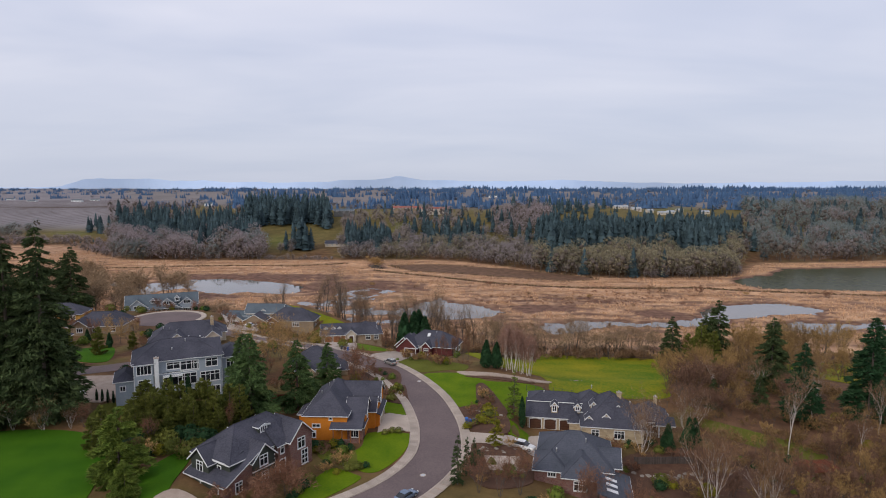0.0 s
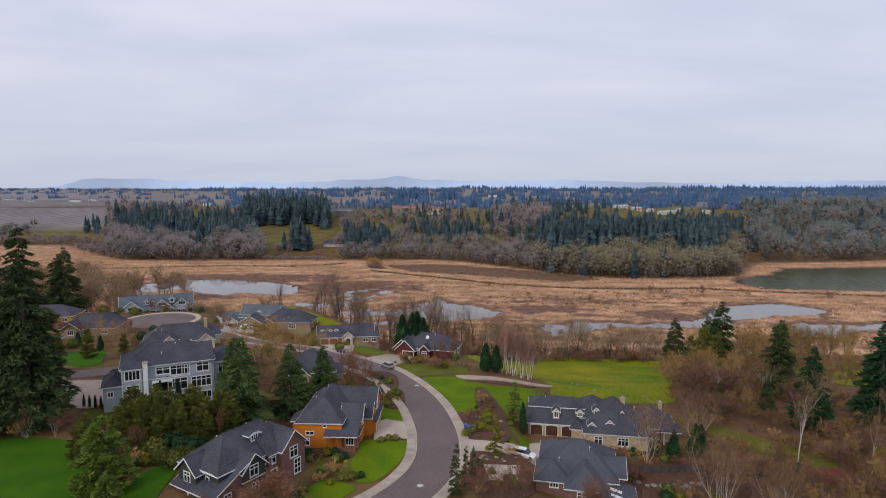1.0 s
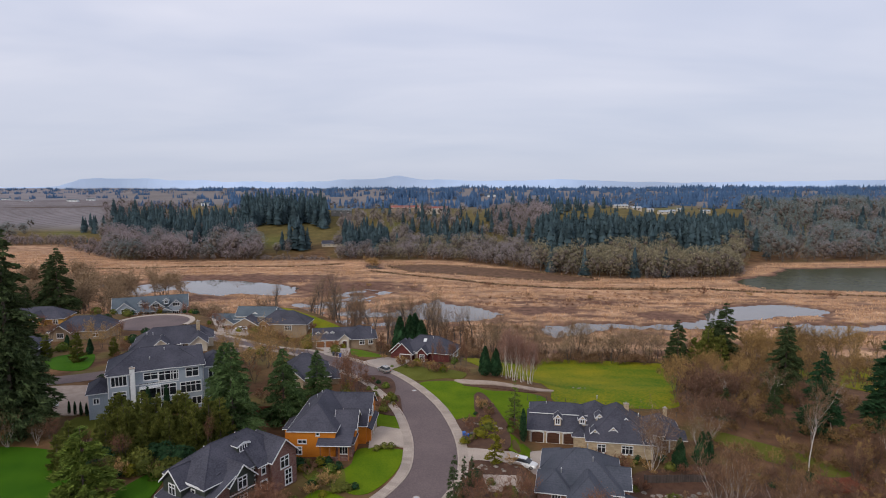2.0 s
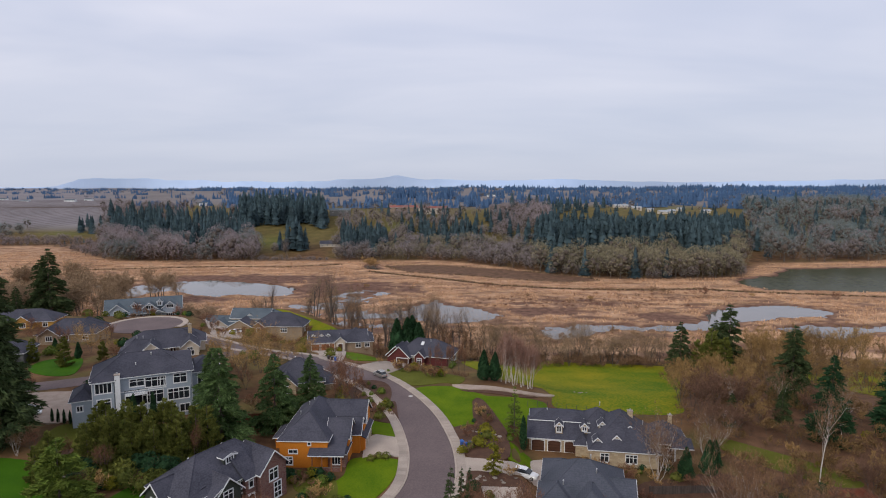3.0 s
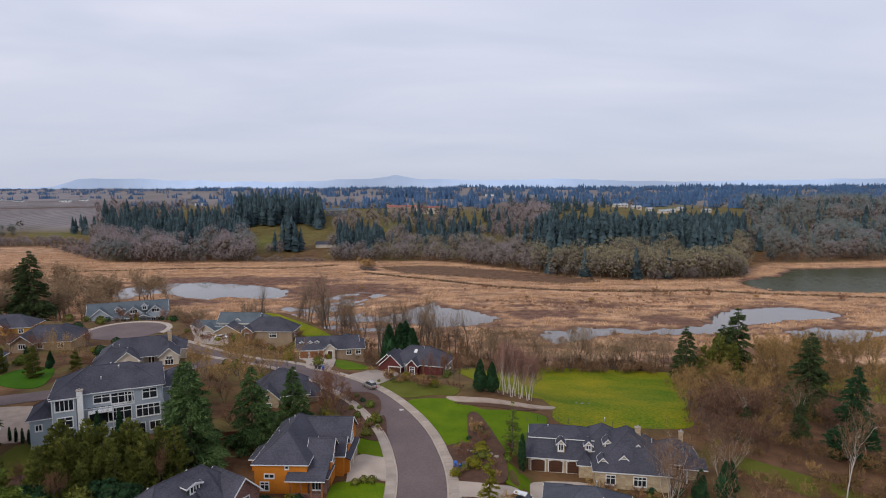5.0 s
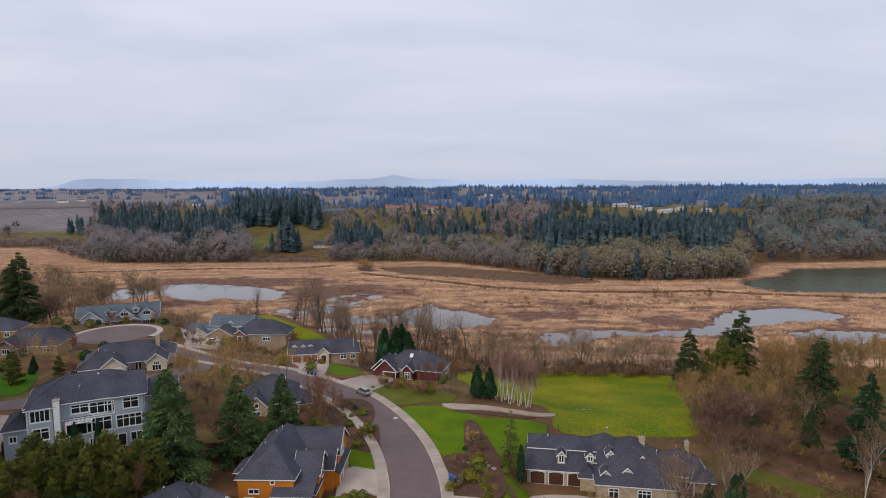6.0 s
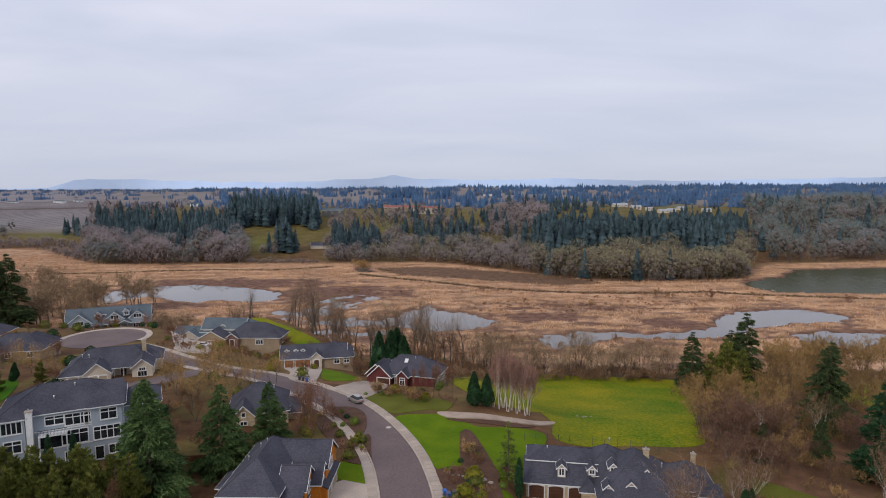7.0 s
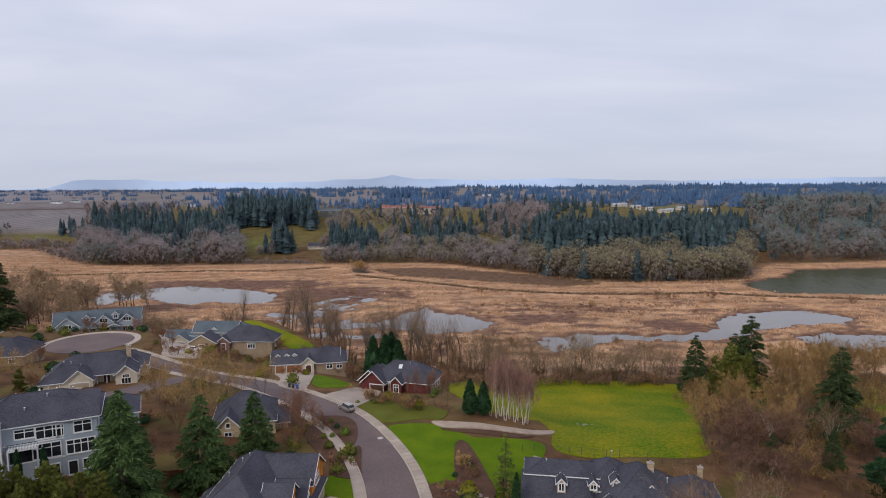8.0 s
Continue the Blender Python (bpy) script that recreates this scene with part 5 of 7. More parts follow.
far_building("long low building with a faded red roof", -0.062, 948, 46, 12, 4, "tan", "red_roof", 4, 3)
for px, y, w in ((0.290, 905, 12), (0.302, 930, 14), (0.322, 925, 20), (0.345, 950, 13), (0.368, 915, 22), (0.380, 925, 15), (0.395, 960, 12), (0.437, 930, 17)):
    far_building("pale house with a light roof on the open plateau", px, y, w * 0.75, 8, 2.6, "beige", "roof_pale", 8, 0.0)
for px, y, w in ((-0.39, 1180, 26), (-0.685, 1330, 34), (-0.61, 1360, 40), (-0.58, 1400, 30), (-0.72, 1420, 30), (0.085, 1350, 40), (0.10, 1330, 26)):
    far_building("white barn far off among the fields", px, y, w * 0.6, 9, 4, "trim", "roof_grey", -6, 1)
far_building("grey house among trees on the far slope", -0.165, 905, 30, 12, 5, "grey", "roof_grey", 4, 3)


# ---- plants ----
def leafy(rng, centres, ahead, length, width, flop=0.35):
    """One pointed triangle at each centre, along ahead."""
    n = len(centres)
    d = ahead + rng.normal(0, flop, (n, 3))
    d /= np.linalg.norm(d, axis=1, keepdims=True) + 1e-9
    r = rng.normal(0, 1, (n, 3))
    s = np.cross(d, r)
    s /= np.linalg.norm(s, axis=1, keepdims=True) + 1e-9
    L, W = np.broadcast_to(length, n)[:, None], np.broadcast_to(width, n)[:, None]
    return np.stack([centres - s * W - d * L * 0.3, centres + s * W - d * L * 0.3, centres + d * L * 0.7], 1).reshape(-1, 3)


def tubes(segs):
    """Tapered three- to six-sided tubes for (p, q, r0, r1, sides)."""
    vs, fs, n = [], [], 0
    for p, q, r0, r1, k in segs:
        p, q = np.array(p, float), np.array(q, float)
        a = (q - p) / (np.linalg.norm(q - p) + 1e-9)
        u = np.cross(a, (0.31, 0.87, 0.13))
        u /= np.linalg.norm(u) + 1e-9
        w = np.cross(a, u)
        g = np.arange(k) * 2 * math.pi / k
        ring = np.cos(g)[:, None] * u + np.sin(g)[:, None] * w
        vs.append(np.concatenate([p + ring * r0, q + ring * r1]))
        for i in range(k):
            j = (i + 1) % k
            fs += [(n + i, n + j, n + k + j), (n + i, n + k + j, n + k + i)]
        n += 2 * k
    return np.concatenate(vs), np.array(fs)


def slivers(segs):
    """One slim triangle for each thin branch."""
    if not segs:
        return np.zeros((0, 3)), np.zeros((0, 3), int)
    p, q = np.array([a[0] for a in segs]), np.array([a[1] for a in segs])
    r = np.array([a[2] for a in segs])[:, None]
    d = q - p
    s = np.cross(d, np.array([0.37, 0.61, 0.29]))
    s /= np.linalg.norm(s, axis=1, keepdims=True) + 1e-9
    v = np.stack([p - s * r, p + s * r, q + d * 0.15], 1).reshape(-1, 3)
    return v, np.arange(len(v)).reshape(-1, 3)


def combine(trunk, leaves):
    """Trunk (verts, tris) and a soup of leaf triangles as arrays with material indices."""
    tv, tf = trunk
    lf = np.arange(len(leaves)).reshape(-1, 3) + len(tv)
    return np.concatenate([tv, leaves]), np.concatenate([tf, lf]), np.r_[np.zeros(len(tf), int), np.ones(len(lf), int)]


def conifer(seed, high, wide, n, tuft=1.0, gap=0.05, lean=-0.25, shape=0.85, clear=0.04):
    """A spire: straight trunk and whorls of drooping branches set with needle sprays."""
    rng = np.random.RandomState(seed)
    rows = int(high / 0.62)
    zs, th, rad, lens = [], [], [], []
    segs = [((0, 0, -0.5), (0, 0, high * 0.5), high * 0.016, high * 0.009, 6), ((0, 0, high * 0.5), (0, 0, high * 0.98), high * 0.009, 0.02, 5)]
    spots, dirs, sizes = [], [], []
    branches = []
    for k in range(rows):
        f = clear + (1 - clear) * (k + rng.uniform(-0.3, 0.3)) / rows
        f = min(max(f, 0.01), 0.985)
        r = wide * ((1 - f) ** shape) * (0.55 + 0.45 * min(1, (f - clear + 0.06) / 0.14))
        for b in range(rng.randint(5, 9)):
            branches.append((f * high, rng.uniform(0, 2 * math.pi), r * rng.uniform(0.62, 1.12) + 0.12))
    tot = sum(b[2] for b in branches)
    for z, a, r in branches:
        if rng.uniform() < gap:
            continue
        k = max(3, int(n * r / tot))
        s = np.sqrt(rng.uniform(0.02, 1.0, k))
        sw = rng.normal(0, 0.13, k) * s * r
        ca, sa = math.cos(a), math.sin(a)
        out = s * r
        zz = z + 0.10 * out - (0.28 - lean * 0.2) * out * out / max(r, 0.3) * 0.9 + rng.normal(0, 0.10, k)
        spots.append(np.stack([ca * out - sa * sw, sa * out + ca * sw, zz], 1))
        dirs.append(np.tile([ca, sa, lean], (k, 1)))
        sizes.append(np.full(k, tuft) * rng.uniform(0.6, 1.25, k) * (0.55 + 0.45 * min(1, r / wide + 0.3)))
        if r > 0.45 * wide:
            segs.append(((0, 0, z), (ca * r * 0.7, sa * r * 0.7, z - 0.12 * r), 0.045, 0.015, 3))
    spots, dirs, sizes = np.concatenate(spots), np.concatenate(dirs), np.concatenate(sizes)
    return combine(tubes(segs), leafy(rng, spots, dirs, sizes, sizes * 0.155, 0.42))


ICO = [(0.0, -0.53, 0.85), (0.0, 0.53, 0.85), (0.85, 0.0, 0.53), (-0.85, 0.0, 0.53), (0.53, -0.85, 0.0), (0.53, 0.85, 0.0), (-0.53, 0.85, 0.0), (-0.53, -0.85, 0.0), (0.85, 0.0, -0.53), (-0.85, 0.0, -0.53), (0.0, -0.53, -0.85), (0.0, 0.53, -0.85)]


def hull_faces():
    """The twenty faces over the twelve corners: all triples at one edge length."""
    p = np.array(ICO)
    near = np.linalg.norm(p[:, None] - p[None], axis=2) < 1.2
    fs = []
    for i, j, k in itertools.combinations(range(12), 3):
        if near[i, j] and near[j, k] and near[i, k]:
            n = np.cross(p[j] - p[i], p[k] - p[i])
            fs.append((i, j, k) if n @ p[i] > 0 else (i, k, j))
    return np.array(fs)


LUMP = hull_faces()


def dense_bush(seed, high, wide, n, tuft=0.4, power=1.0, stem=0.1, lumps=9):
    """A clipped-looking evergreen: sprays all over a tapering body with lumps."""
    rng = np.random.RandomState(seed)
    f = rng.uniform(0.0, 1.0, n) ** 0.85
    a = rng.uniform(0, 2 * math.pi, n)
    lump = 1 + 0.12 * np.sin(a * 3 + f * lumps + seed) + 0.08 * np.sin(a * 7 - f * lumps * 1.7)
    prof = wide * np.minimum(1.0, (0.35 + f * 4.0)) * (1 - f ** (1.6 * power)) ** (0.75)
    r = prof * lump * np.sqrt(rng.uniform(0.55, 1.0, n))
    c = np.stack([np.cos(a) * r, np.sin(a) * r, stem + f * (high - stem)], 1)
    d = np.stack([np.cos(a) * 0.8, np.sin(a) * 0.8, np.full(n, 0.5)], 1)
    tv, tf, ti = combine(tubes([((0, 0, -0.4), (0, 0, high * 0.8), 0.05 * wide + 0.03, 0.02, 5)]), leafy(rng, c, d + rng.normal(0, 0.35, (n, 3)), tuft * rng.uniform(0.6, 1.3, n), tuft * 0.30, 0.8))
    body = np.array(ICO) * np.array([wide * 0.78, wide * 0.78, high * 0.44]) * rng.uniform(0.75, 1.05, (12, 1)) + np.array([0, 0, stem + high * 0.42])
    body[:, :2] *= (1.25 - 0.55 * body[:, 2:] / high)
    return np.concatenate([tv, body]), np.concatenate([tf, LUMP + len(tv)]), np.r_[ti, np.ones(20, int)]


def bare_tree(seed, high, wide, twigs=900, stems=1, upright=0.5, trunk=0.3, twig_len=1.1, twig_w=0.022, bole=1.0, levels=3):
    """A leafless tree: forking limbs, branches and a haze of fine twigs."""
    rng = np.random.RandomState(seed)
    segs, thin, tips = [], [], []

    def grow(p, d, length, r, lv):
        k = 3 if lv < 2 else 2
        for i in range(k):
            d2 = d + rng.normal(0, 0.14 + 0.03 * lv, 3) + np.array([0, 0, 0.10 * upright])
            d2 /= np.linalg.norm(d2)
            q = p + d2 * length / k
            r2 = r * (0.82 if lv < 2 else 0.7)
            (segs if lv < 2 else thin).append((p, q, r, r2, 5 if lv == 0 else 3))
            if lv < levels and (i > 0 or lv > 0):
                for b in range(2 if lv else rng.randint(2, 4)):
                    o = rng.normal(0, 1, 3)
                    o -= d2 * (o @ d2)
                    o /= np.linalg.norm(o) + 1e-9
                    w = rng.uniform(0.55, 1.0) * (1.15 - upright)
                    d3 = d2 * (0.55 + 0.5 * upright) + o * w + np.array([0, 0, 0.25 * upright])
                    grow(q if b else p + (q - p) * rng.uniform(0.3, 1), d3 / np.linalg.norm(d3), length * rng.uniform(0.5, 0.72), r2 * 0.55, lv + 1)
            if lv >= 1:
                tips.append((q, d2, lv))
            p, d, r = q, d2, r2
        tips.append((p, d, lv + 1))

    if stems > 1:
        segs.append(((0, 0, -0.5), (0, 0, 0.06), 0.36, 0.26, 6))
    for s in range(stems):
        a = 2 * math.pi * s / stems + rng.uniform(0, 1)
        d = np.array([math.cos(a) * (0.0 if stems == 1 else 0.30), math.sin(a) * (0.0 if stems == 1 else 0.30), 1.0])
        grow(np.array([math.cos(a) * 0.25 * (stems > 1), math.sin(a) * 0.25 * (stems > 1), -0.4]), d / np.linalg.norm(d), high * 0.62, trunk * high / 12 / (stems ** 0.5), 0)
    pts = np.array([t[0] for t in tips])
    ds = np.array([t[1] for t in tips])
    wt = np.array([t[2] for t in tips], float) ** 2
    pick = rng.choice(len(tips), twigs, p=wt / wt.sum())
    c = pts[pick] + rng.normal(0, 0.35, (twigs, 3)) * twig_len * 0.8
    d = ds[pick] + np.array([0, 0, 0.25 * upright])
    leaves = leafy(rng, c, d, twig_len * rng.uniform(0.5, 1.3, twigs), twig_w * rng.uniform(0.6, 1.4, twigs), 0.55)
    tv, tf = tubes(segs)
    sv, sf = slivers(thin)
    v, f, i = combine((np.concatenate([tv, sv]), np.concatenate([tf, sf + len(tv)])), leaves)
    # fit to the wanted size
    top = np.percentile(v[:, 2], 99.7)
    rad = np.percentile(np.hypot(v[:, 0], v[:, 1]), 97)
    v = v * np.array([wide / rad, wide / rad, high / top])
    return v, f, i


def far_bare(seed, high, wide, n, lobes=7, size=0.075):
    """A rounded leafless crown seen from far off: lobes of fine twig growth on a forking pale stem."""
    rng = np.random.RandomState(seed)
    g = np.arange(lobes) * 2.4 + rng.uniform(0, 6)
    up = (np.arange(lobes) + 0.5) / lobes
    ra = wide * 0.62 * np.sqrt(1 - up ** 2 * 0.85) * rng.uniform(0.75, 1.1, lobes)
    cen = np.stack([np.cos(g) * ra, np.sin(g) * ra, high * (0.36 + 0.42 * up)], 1)
    lr = wide * rng.uniform(0.36, 0.56, lobes)
    which = rng.randint(0, lobes, n)
    whole = rng.uniform(0, 1, n) < 0.5
    o = rng.normal(0, 1, (n, 3)) + np.array([0, 0, 0.35])
    o /= np.linalg.norm(o, axis=1, keepdims=True)
    c = cen[which] + o * (lr[which] * rng.uniform(0.70, 1.12, n))[:, None] * np.array([1, 1, high / wide * 0.46])
    c[whole] = (o * rng.uniform(0.82, 1.04, n)[:, None] * np.array([wide * 0.98, wide * 0.98, high * 0.44]) + np.array([0, 0, high * 0.54]))[whole]
    c[:, 2] = np.maximum(c[:, 2], high * 0.08)
    segs = [((0, 0, -1), (0, 0, high * 0.4), high * 0.018, high * 0.012, 4)] + [((0, 0, high * 0.15), tuple(p), high * 0.010, 0.04, 3) for p in cen[::2]]
    tv, tf, ti = combine(tubes(segs), leafy(rng, c, o * 0.7 + np.array([0, 0, 0.3]), wide * size * 1.7 * rng.uniform(0.5, 1.4, n), wide * size * 0.5 * rng.uniform(0.6, 1.3, n), 0.8))
    # bark-coloured lumps added deep inside the twigs to stand in for inner shade
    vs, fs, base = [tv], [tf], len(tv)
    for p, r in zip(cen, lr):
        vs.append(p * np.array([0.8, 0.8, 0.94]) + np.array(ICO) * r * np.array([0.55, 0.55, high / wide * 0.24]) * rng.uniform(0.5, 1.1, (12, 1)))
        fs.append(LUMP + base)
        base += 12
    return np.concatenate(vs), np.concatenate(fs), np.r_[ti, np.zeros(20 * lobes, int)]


def far_fir(seed, high, wide, n=70, core=4, sides=6, clear=0.06, power=0.8):
    """A spire seen from far off: ragged skirts of boughs over a dark core."""
    rng = np.random.RandomState(seed)
    vs, fs, k = [], [], 0
    for t in range(core):
        f = t / core
        z0, z1 = high * (clear + (0.94 - clear) * f), high * min(1.0, clear + (0.94 - clear) * (t + 2.2) / core)
        r = wide * (1 - 0.94 * f) ** power * 0.9
        g = np.arange(sides) * 2 * math.pi / sides + rng.uniform(0, 1)
        rad = r * rng.uniform(0.6, 1.15, sides)
        vs += [np.stack([np.cos(g) * rad, np.sin(g) * rad, z0 + rng.normal(0, high * 0.02, sides)], 1), np.array([[0, 0, z1]])]
        fs += [(k + i, k + (i + 1) % sides, k + sides) for i in range(sides)]
        k += sides + 1
    f = rng.uniform(0, 1, n) ** 1.2 * 0.97
    a = rng.uniform(0, 2 * math.pi, n)
    r = wide * (1 - f) ** power * rng.uniform(0.7, 1.08, n)
    c = np.stack([np.cos(a) * r, np.sin(a) * r, high * (clear + f * (0.98 - clear))], 1)
    d = np.stack([np.cos(a), np.sin(a), np.full(n, -0.15)], 1)
    lf = leafy(rng, c, d, high * 0.06 * rng.uniform(0.6, 1.3, n) * (1.1 - 0.5 * f), high * 0.022 * (1.1 - 0.6 * f), 0.5)
    tv, tf = tubes([((0, 0, -1), (0, 0, high * 0.3), high * 0.014, high * 0.01, 4)])
    cv, cf = np.concatenate(vs), np.array(fs)
    v = np.concatenate([tv, cv, lf])
    return v, np.concatenate([tf, cf + len(tv), np.arange(len(lf)).reshape(-1, 3) + len(tv) + len(cv)]), np.r_[np.zeros(len(tf), int), np.ones(len(cf) + n, int)]


def plant_mesh(name, data, bark, leaf):
    v, f, i = data
    return array_mesh(name, v, f, [M[bark], M[leaf]], i)


def split_plant(name, data, bark, leaf, part_names=("trunk", "crown")):
    """Meshes of trunk and crown apart."""
    v, f, i = data
    res = []
    for k, mt in ((0, bark), (1, leaf)):
        ff = f[i == k]
        used, inv = np.unique(ff, return_inverse=True)
        res.append(array_mesh(part_names[k], v[used], inv.reshape(-1, 3), [M[mt]]))
    return res




def plant(name, meshes, x, y, turn, scale, label, category, group="", dz=0.0, tall=1.0):
    z = land_at(x, y) + dz
    root = thing(name, label, category, pose(x, y, z, 0, 0, turn) @ Matrix.Diagonal((scale, scale, scale * tall, 1)), group)
    for n, me in zip(("trunk", "crown"), meshes):
        ob = new(n, me)
        ob.parent = root
    return root


rnd = random.Random(7)

# -- single conifers --
T_fir = [split_plant("fir", conifer(s, 18, 6.6, 17000, 0.8, gap=0.01, shape=0.72), "bark", "fir") for s in (1, 2, 3)]
T_wild = [split_plant("fir", conifer(s + 5, 18, 5.6, 14000, 0.8, gap=0.03, shape=0.66), "bark", "fir_dark") for s in (1, 2)]
T_spruce = [split_plant("spruce", conifer(s + 10, 18, 5.2, 10000, 0.9, lean=-0.05, gap=0.02, shape=0.75), "bark", "yew") for s in (1, 2)]
T_tall = [split_plant("tall_fir", conifer(s + 20, 40, 8.8, 26000, 1.2, gap=0.24, lean=-0.35, shape=0.62, clear=0.08), "bark", "fir_dark") for s in (1, 2, 3)]
T_light = [split_plant("young_fir", conifer(s + 30, 11, 5.0, 17000, 0.75, lean=0.1, gap=0.0, shape=0.6), "bark", "fir_light") for s in (1, 2)]
T_slim = [split_plant("slim_fir", conifer(38, 11, 2.6, 2600, 0.6, lean=0.15, gap=0.2), "bark", "fir_light")]
T_gold = [split_plant("gold_fir", conifer(41, 8, 1.9, 2200, 0.5, lean=0.2), "bark", "gold_leaf")]
T_thin = [split_plant("thin_spruce", conifer(s + 50, 9, 1.35, 2600, 0.42, lean=-0.2, gap=0.05), "bark", "fir_dark") for s in (1, 2)]
T_cedar = [split_plant("cedar", conifer(s + 60, 10, 2.9, 6400, 0.62, lean=1.3, gap=0.0, shape=0.55), "bark", "cedar_leaf") for s in (1, 2, 3)]
T_arbor = [split_plant("arborvitae", dense_bush(s + 70, 8, 2.1, 2600, 0.5, 0.75), "bark", "yew") for s in (1, 2)]
T_column = [split_plant("cypress", dense_bush(s + 80, 7, 0.75, 900, 0.4, 1.6), "bark", "yew") for s in (1,)]


def conifers(kind, temps, base_high, spots, label, category="fir tree", group="", names="fir_tree"):
    for x, y, high in spots:
        plant(names, rnd.choice(temps), x, y, rnd.uniform(0, 360), high / base_high * rnd.uniform(0.97, 1.03), label, category, group)


conifers("fir", T_fir, 18, [(-41.4, 124.6, 19.5), (-45, 131, 17), (-34, 135.5, 16), (-29.6, 150, 12.5)], "tall dark green fir standing between the houses", group="firs between the houses")
conifers("fir", T_wild, 18, [(92.5, 236, 20), (94.5, 167.5, 22), (96.5, 170.5, 17), (110, 234, 27), (106.5, 238, 20), (82, 150, 9), (70, 150, 8)], "dark green fir rising out of the bare wood", group="firs in the wood")
conifers("spruce", T_spruce, 18, [(87.5, 141, 20), (105.5, 143, 26), (113, 151, 22), (99, 122, 10), (112, 132, 16)], "blue-green spruce at the edge of the wood", "spruce", "spruces in the wood", "spruce_tree")
conifers("tall", T_tall, 40, [(-83, 121, 42), (-89, 119.5, 40), (-95, 125, 40), (-103, 122, 38), (-90, 131, 33), (-111, 130, 38)], "very tall dark fir with ragged layered branches", group="tall firs by the lawn")
conifers("fir", T_wild, 18, [(-84, 124, 20), (-94, 119.5, 24)], "dark fir under the taller ones", group="tall firs by the lawn")
conifers("fir", T_wild, 18, [(-188, 299, 35), (-196, 304, 30), (-205, 286, 24), (-178, 262, 13)], "dark fir beside the ochre house", group="firs by the ochre house")
conifers("light", T_light, 11, [(-54.6, 96.5, 12.6)], "broad light green fir in the garden corner")
conifers("light", T_light, 11, [(-50.5, 90.5, 6.5)], "young yellow-green fir at the lawn")
conifers("gold", T_gold, 8, [(10.6, 116.4, 8.2)], "golden green conifer by the driveway", "conifer")
conifers("thin", T_thin, 9, [(2.6, 100.6, 9.6), (4.4, 104.4, 7.4), (5.9, 107.6, 5.8)], "narrow dark spruce beside the street", "spruce", "spruces beside the street", "spruce_tree")
conifers("thin", T_slim, 11, [(16.8, 136.6, 11)], "slender open young conifer on the lawn", "conifer")
conifers("arbor", T_arbor, 8, [(12.6, 169.5, 8.0), (15.6, 169.8, 7.6)], "dense dark green arborvitae by the gravel path", "arborvitae", "arborvitae pair", "arborvitae")
conifers("arbor", T_arbor, 8, [(-14, 214.5, 14), (-10.5, 216, 14.5), (-6.5, 215, 13), (-9, 220, 15)], "dense dark evergreen behind the red house", "evergreen tree", "evergreens behind the red house", "evergreen_tree")
conifers("arbor", T_arbor, 8, [(47.6, 121.6, 6.5), (52.8, 123.4, 7.2), (55, 125.8, 6.0)], "dark clipped evergreen beside the villa", "evergreen", "evergreens beside the villa", "evergreen_shrub")
conifers("column", T_column, 7, [(-61.2, 130.6, 7.2), (-58.0, 132.2, 6.6), (18.2, 132.6, 7.6)], "slim dark column cypress against the wall", "cypress", "column cypresses", "cypress")
conifers("column", T_column, 7, [(-79.6 + 1.5 * i, 133.2 - 0.4 * i, 3.0) for i in range(5)], "small column cypress in a row", "cypress", "row of small cypresses", "cypress")
conifers("cedar", T_cedar, 10, [(-63.5 + 1.8 * i + rnd.uniform(-0.5, 0.5), 121.5 - 0.25 * i + rnd.uniform(-1.2, 1.2), rnd.uniform(8.0, 9.8)) for i in range(13)] + [(-63.5 + 1.55 * i + rnd.uniform(-0.4, 0.4), 116.8 - 0.1 * i + rnd.uniform(-0.7, 0.7), rnd.uniform(6.4, 8.6)) for i in range(13)], "brownish green western cedar in a tall hedge", "cedar tree", "cedar hedge", "cedar_tree")
conifers("cedar", T_cedar, 10, [(-67, 113, 7), (-66, 108, 6.5), (-63, 105, 6.0), (-60, 112.5, 7), (-56.5, 111.5, 6.5), (-53.5, 112.5, 6), (-62, 114, 6.5), (-58, 116, 7.5), (-52, 116, 7.0), (-47.5, 121, 6.5), (-102, 173, 9), (-96, 181, 6), (-114, 178, 7)], "brownish green cedar shrub by the garden", "cedar tree", "garden cedars", "cedar_tree")
conifers("cedar", T_cedar, 10, [(101, 229, 17), (104.5, 226, 15), (98, 233, 14), (103, 233, 18), (80, 172, 9)], "dark olive evergreen in the mixed wood", "cedar tree", "evergreens in the wood", "cedar_tree")
conifers("arbor", T_arbor, 8, [(-106, 186, 4.5), (-104.5, 183, 3.8), (-116, 191, 4.8)], "dark rounded evergreen shrub", "evergreen", "garden evergreens", "evergreen_shrub")

# -- leafless trees --
STRIP = [(-78, 308), (-62, 288), (-47, 266)]
T_olive = [split_plant("bare", bare_tree(120 + s, 12, 4.8, 1700, 3, 0.6, 0.22, 1.15, 0.046), "bark", "twig_olive") for s in range(3)]
T_redt = [split_plant("bare", bare_tree(130 + s, 9, 3.2, 2200, 4, 0.7, 0.26, 0.9, 0.032), "bark", "twig_red") for s in range(3)]
T_pale = [split_plant("bare", bare_tree(140 + s, 18, 5.0, 1500, 1, 0.6, 0.15, 1.4, 0.035), "birch", "twig_brown") for s in range(2)]
T_birch = [split_plant("birch", bare_tree(150 + s, 9.5, 1.9, 1500, 2, 0.9, 0.30, 1.0, 0.045), "birch", "birch_twig") for s in range(3)]
T_horn = [split_plant("hornbeam", bare_tree(160 + s, 9, 1.5, 1500, 3, 1.0, 0.2, 0.9, 0.03), "bark", "twig_red") for s in range(2)]
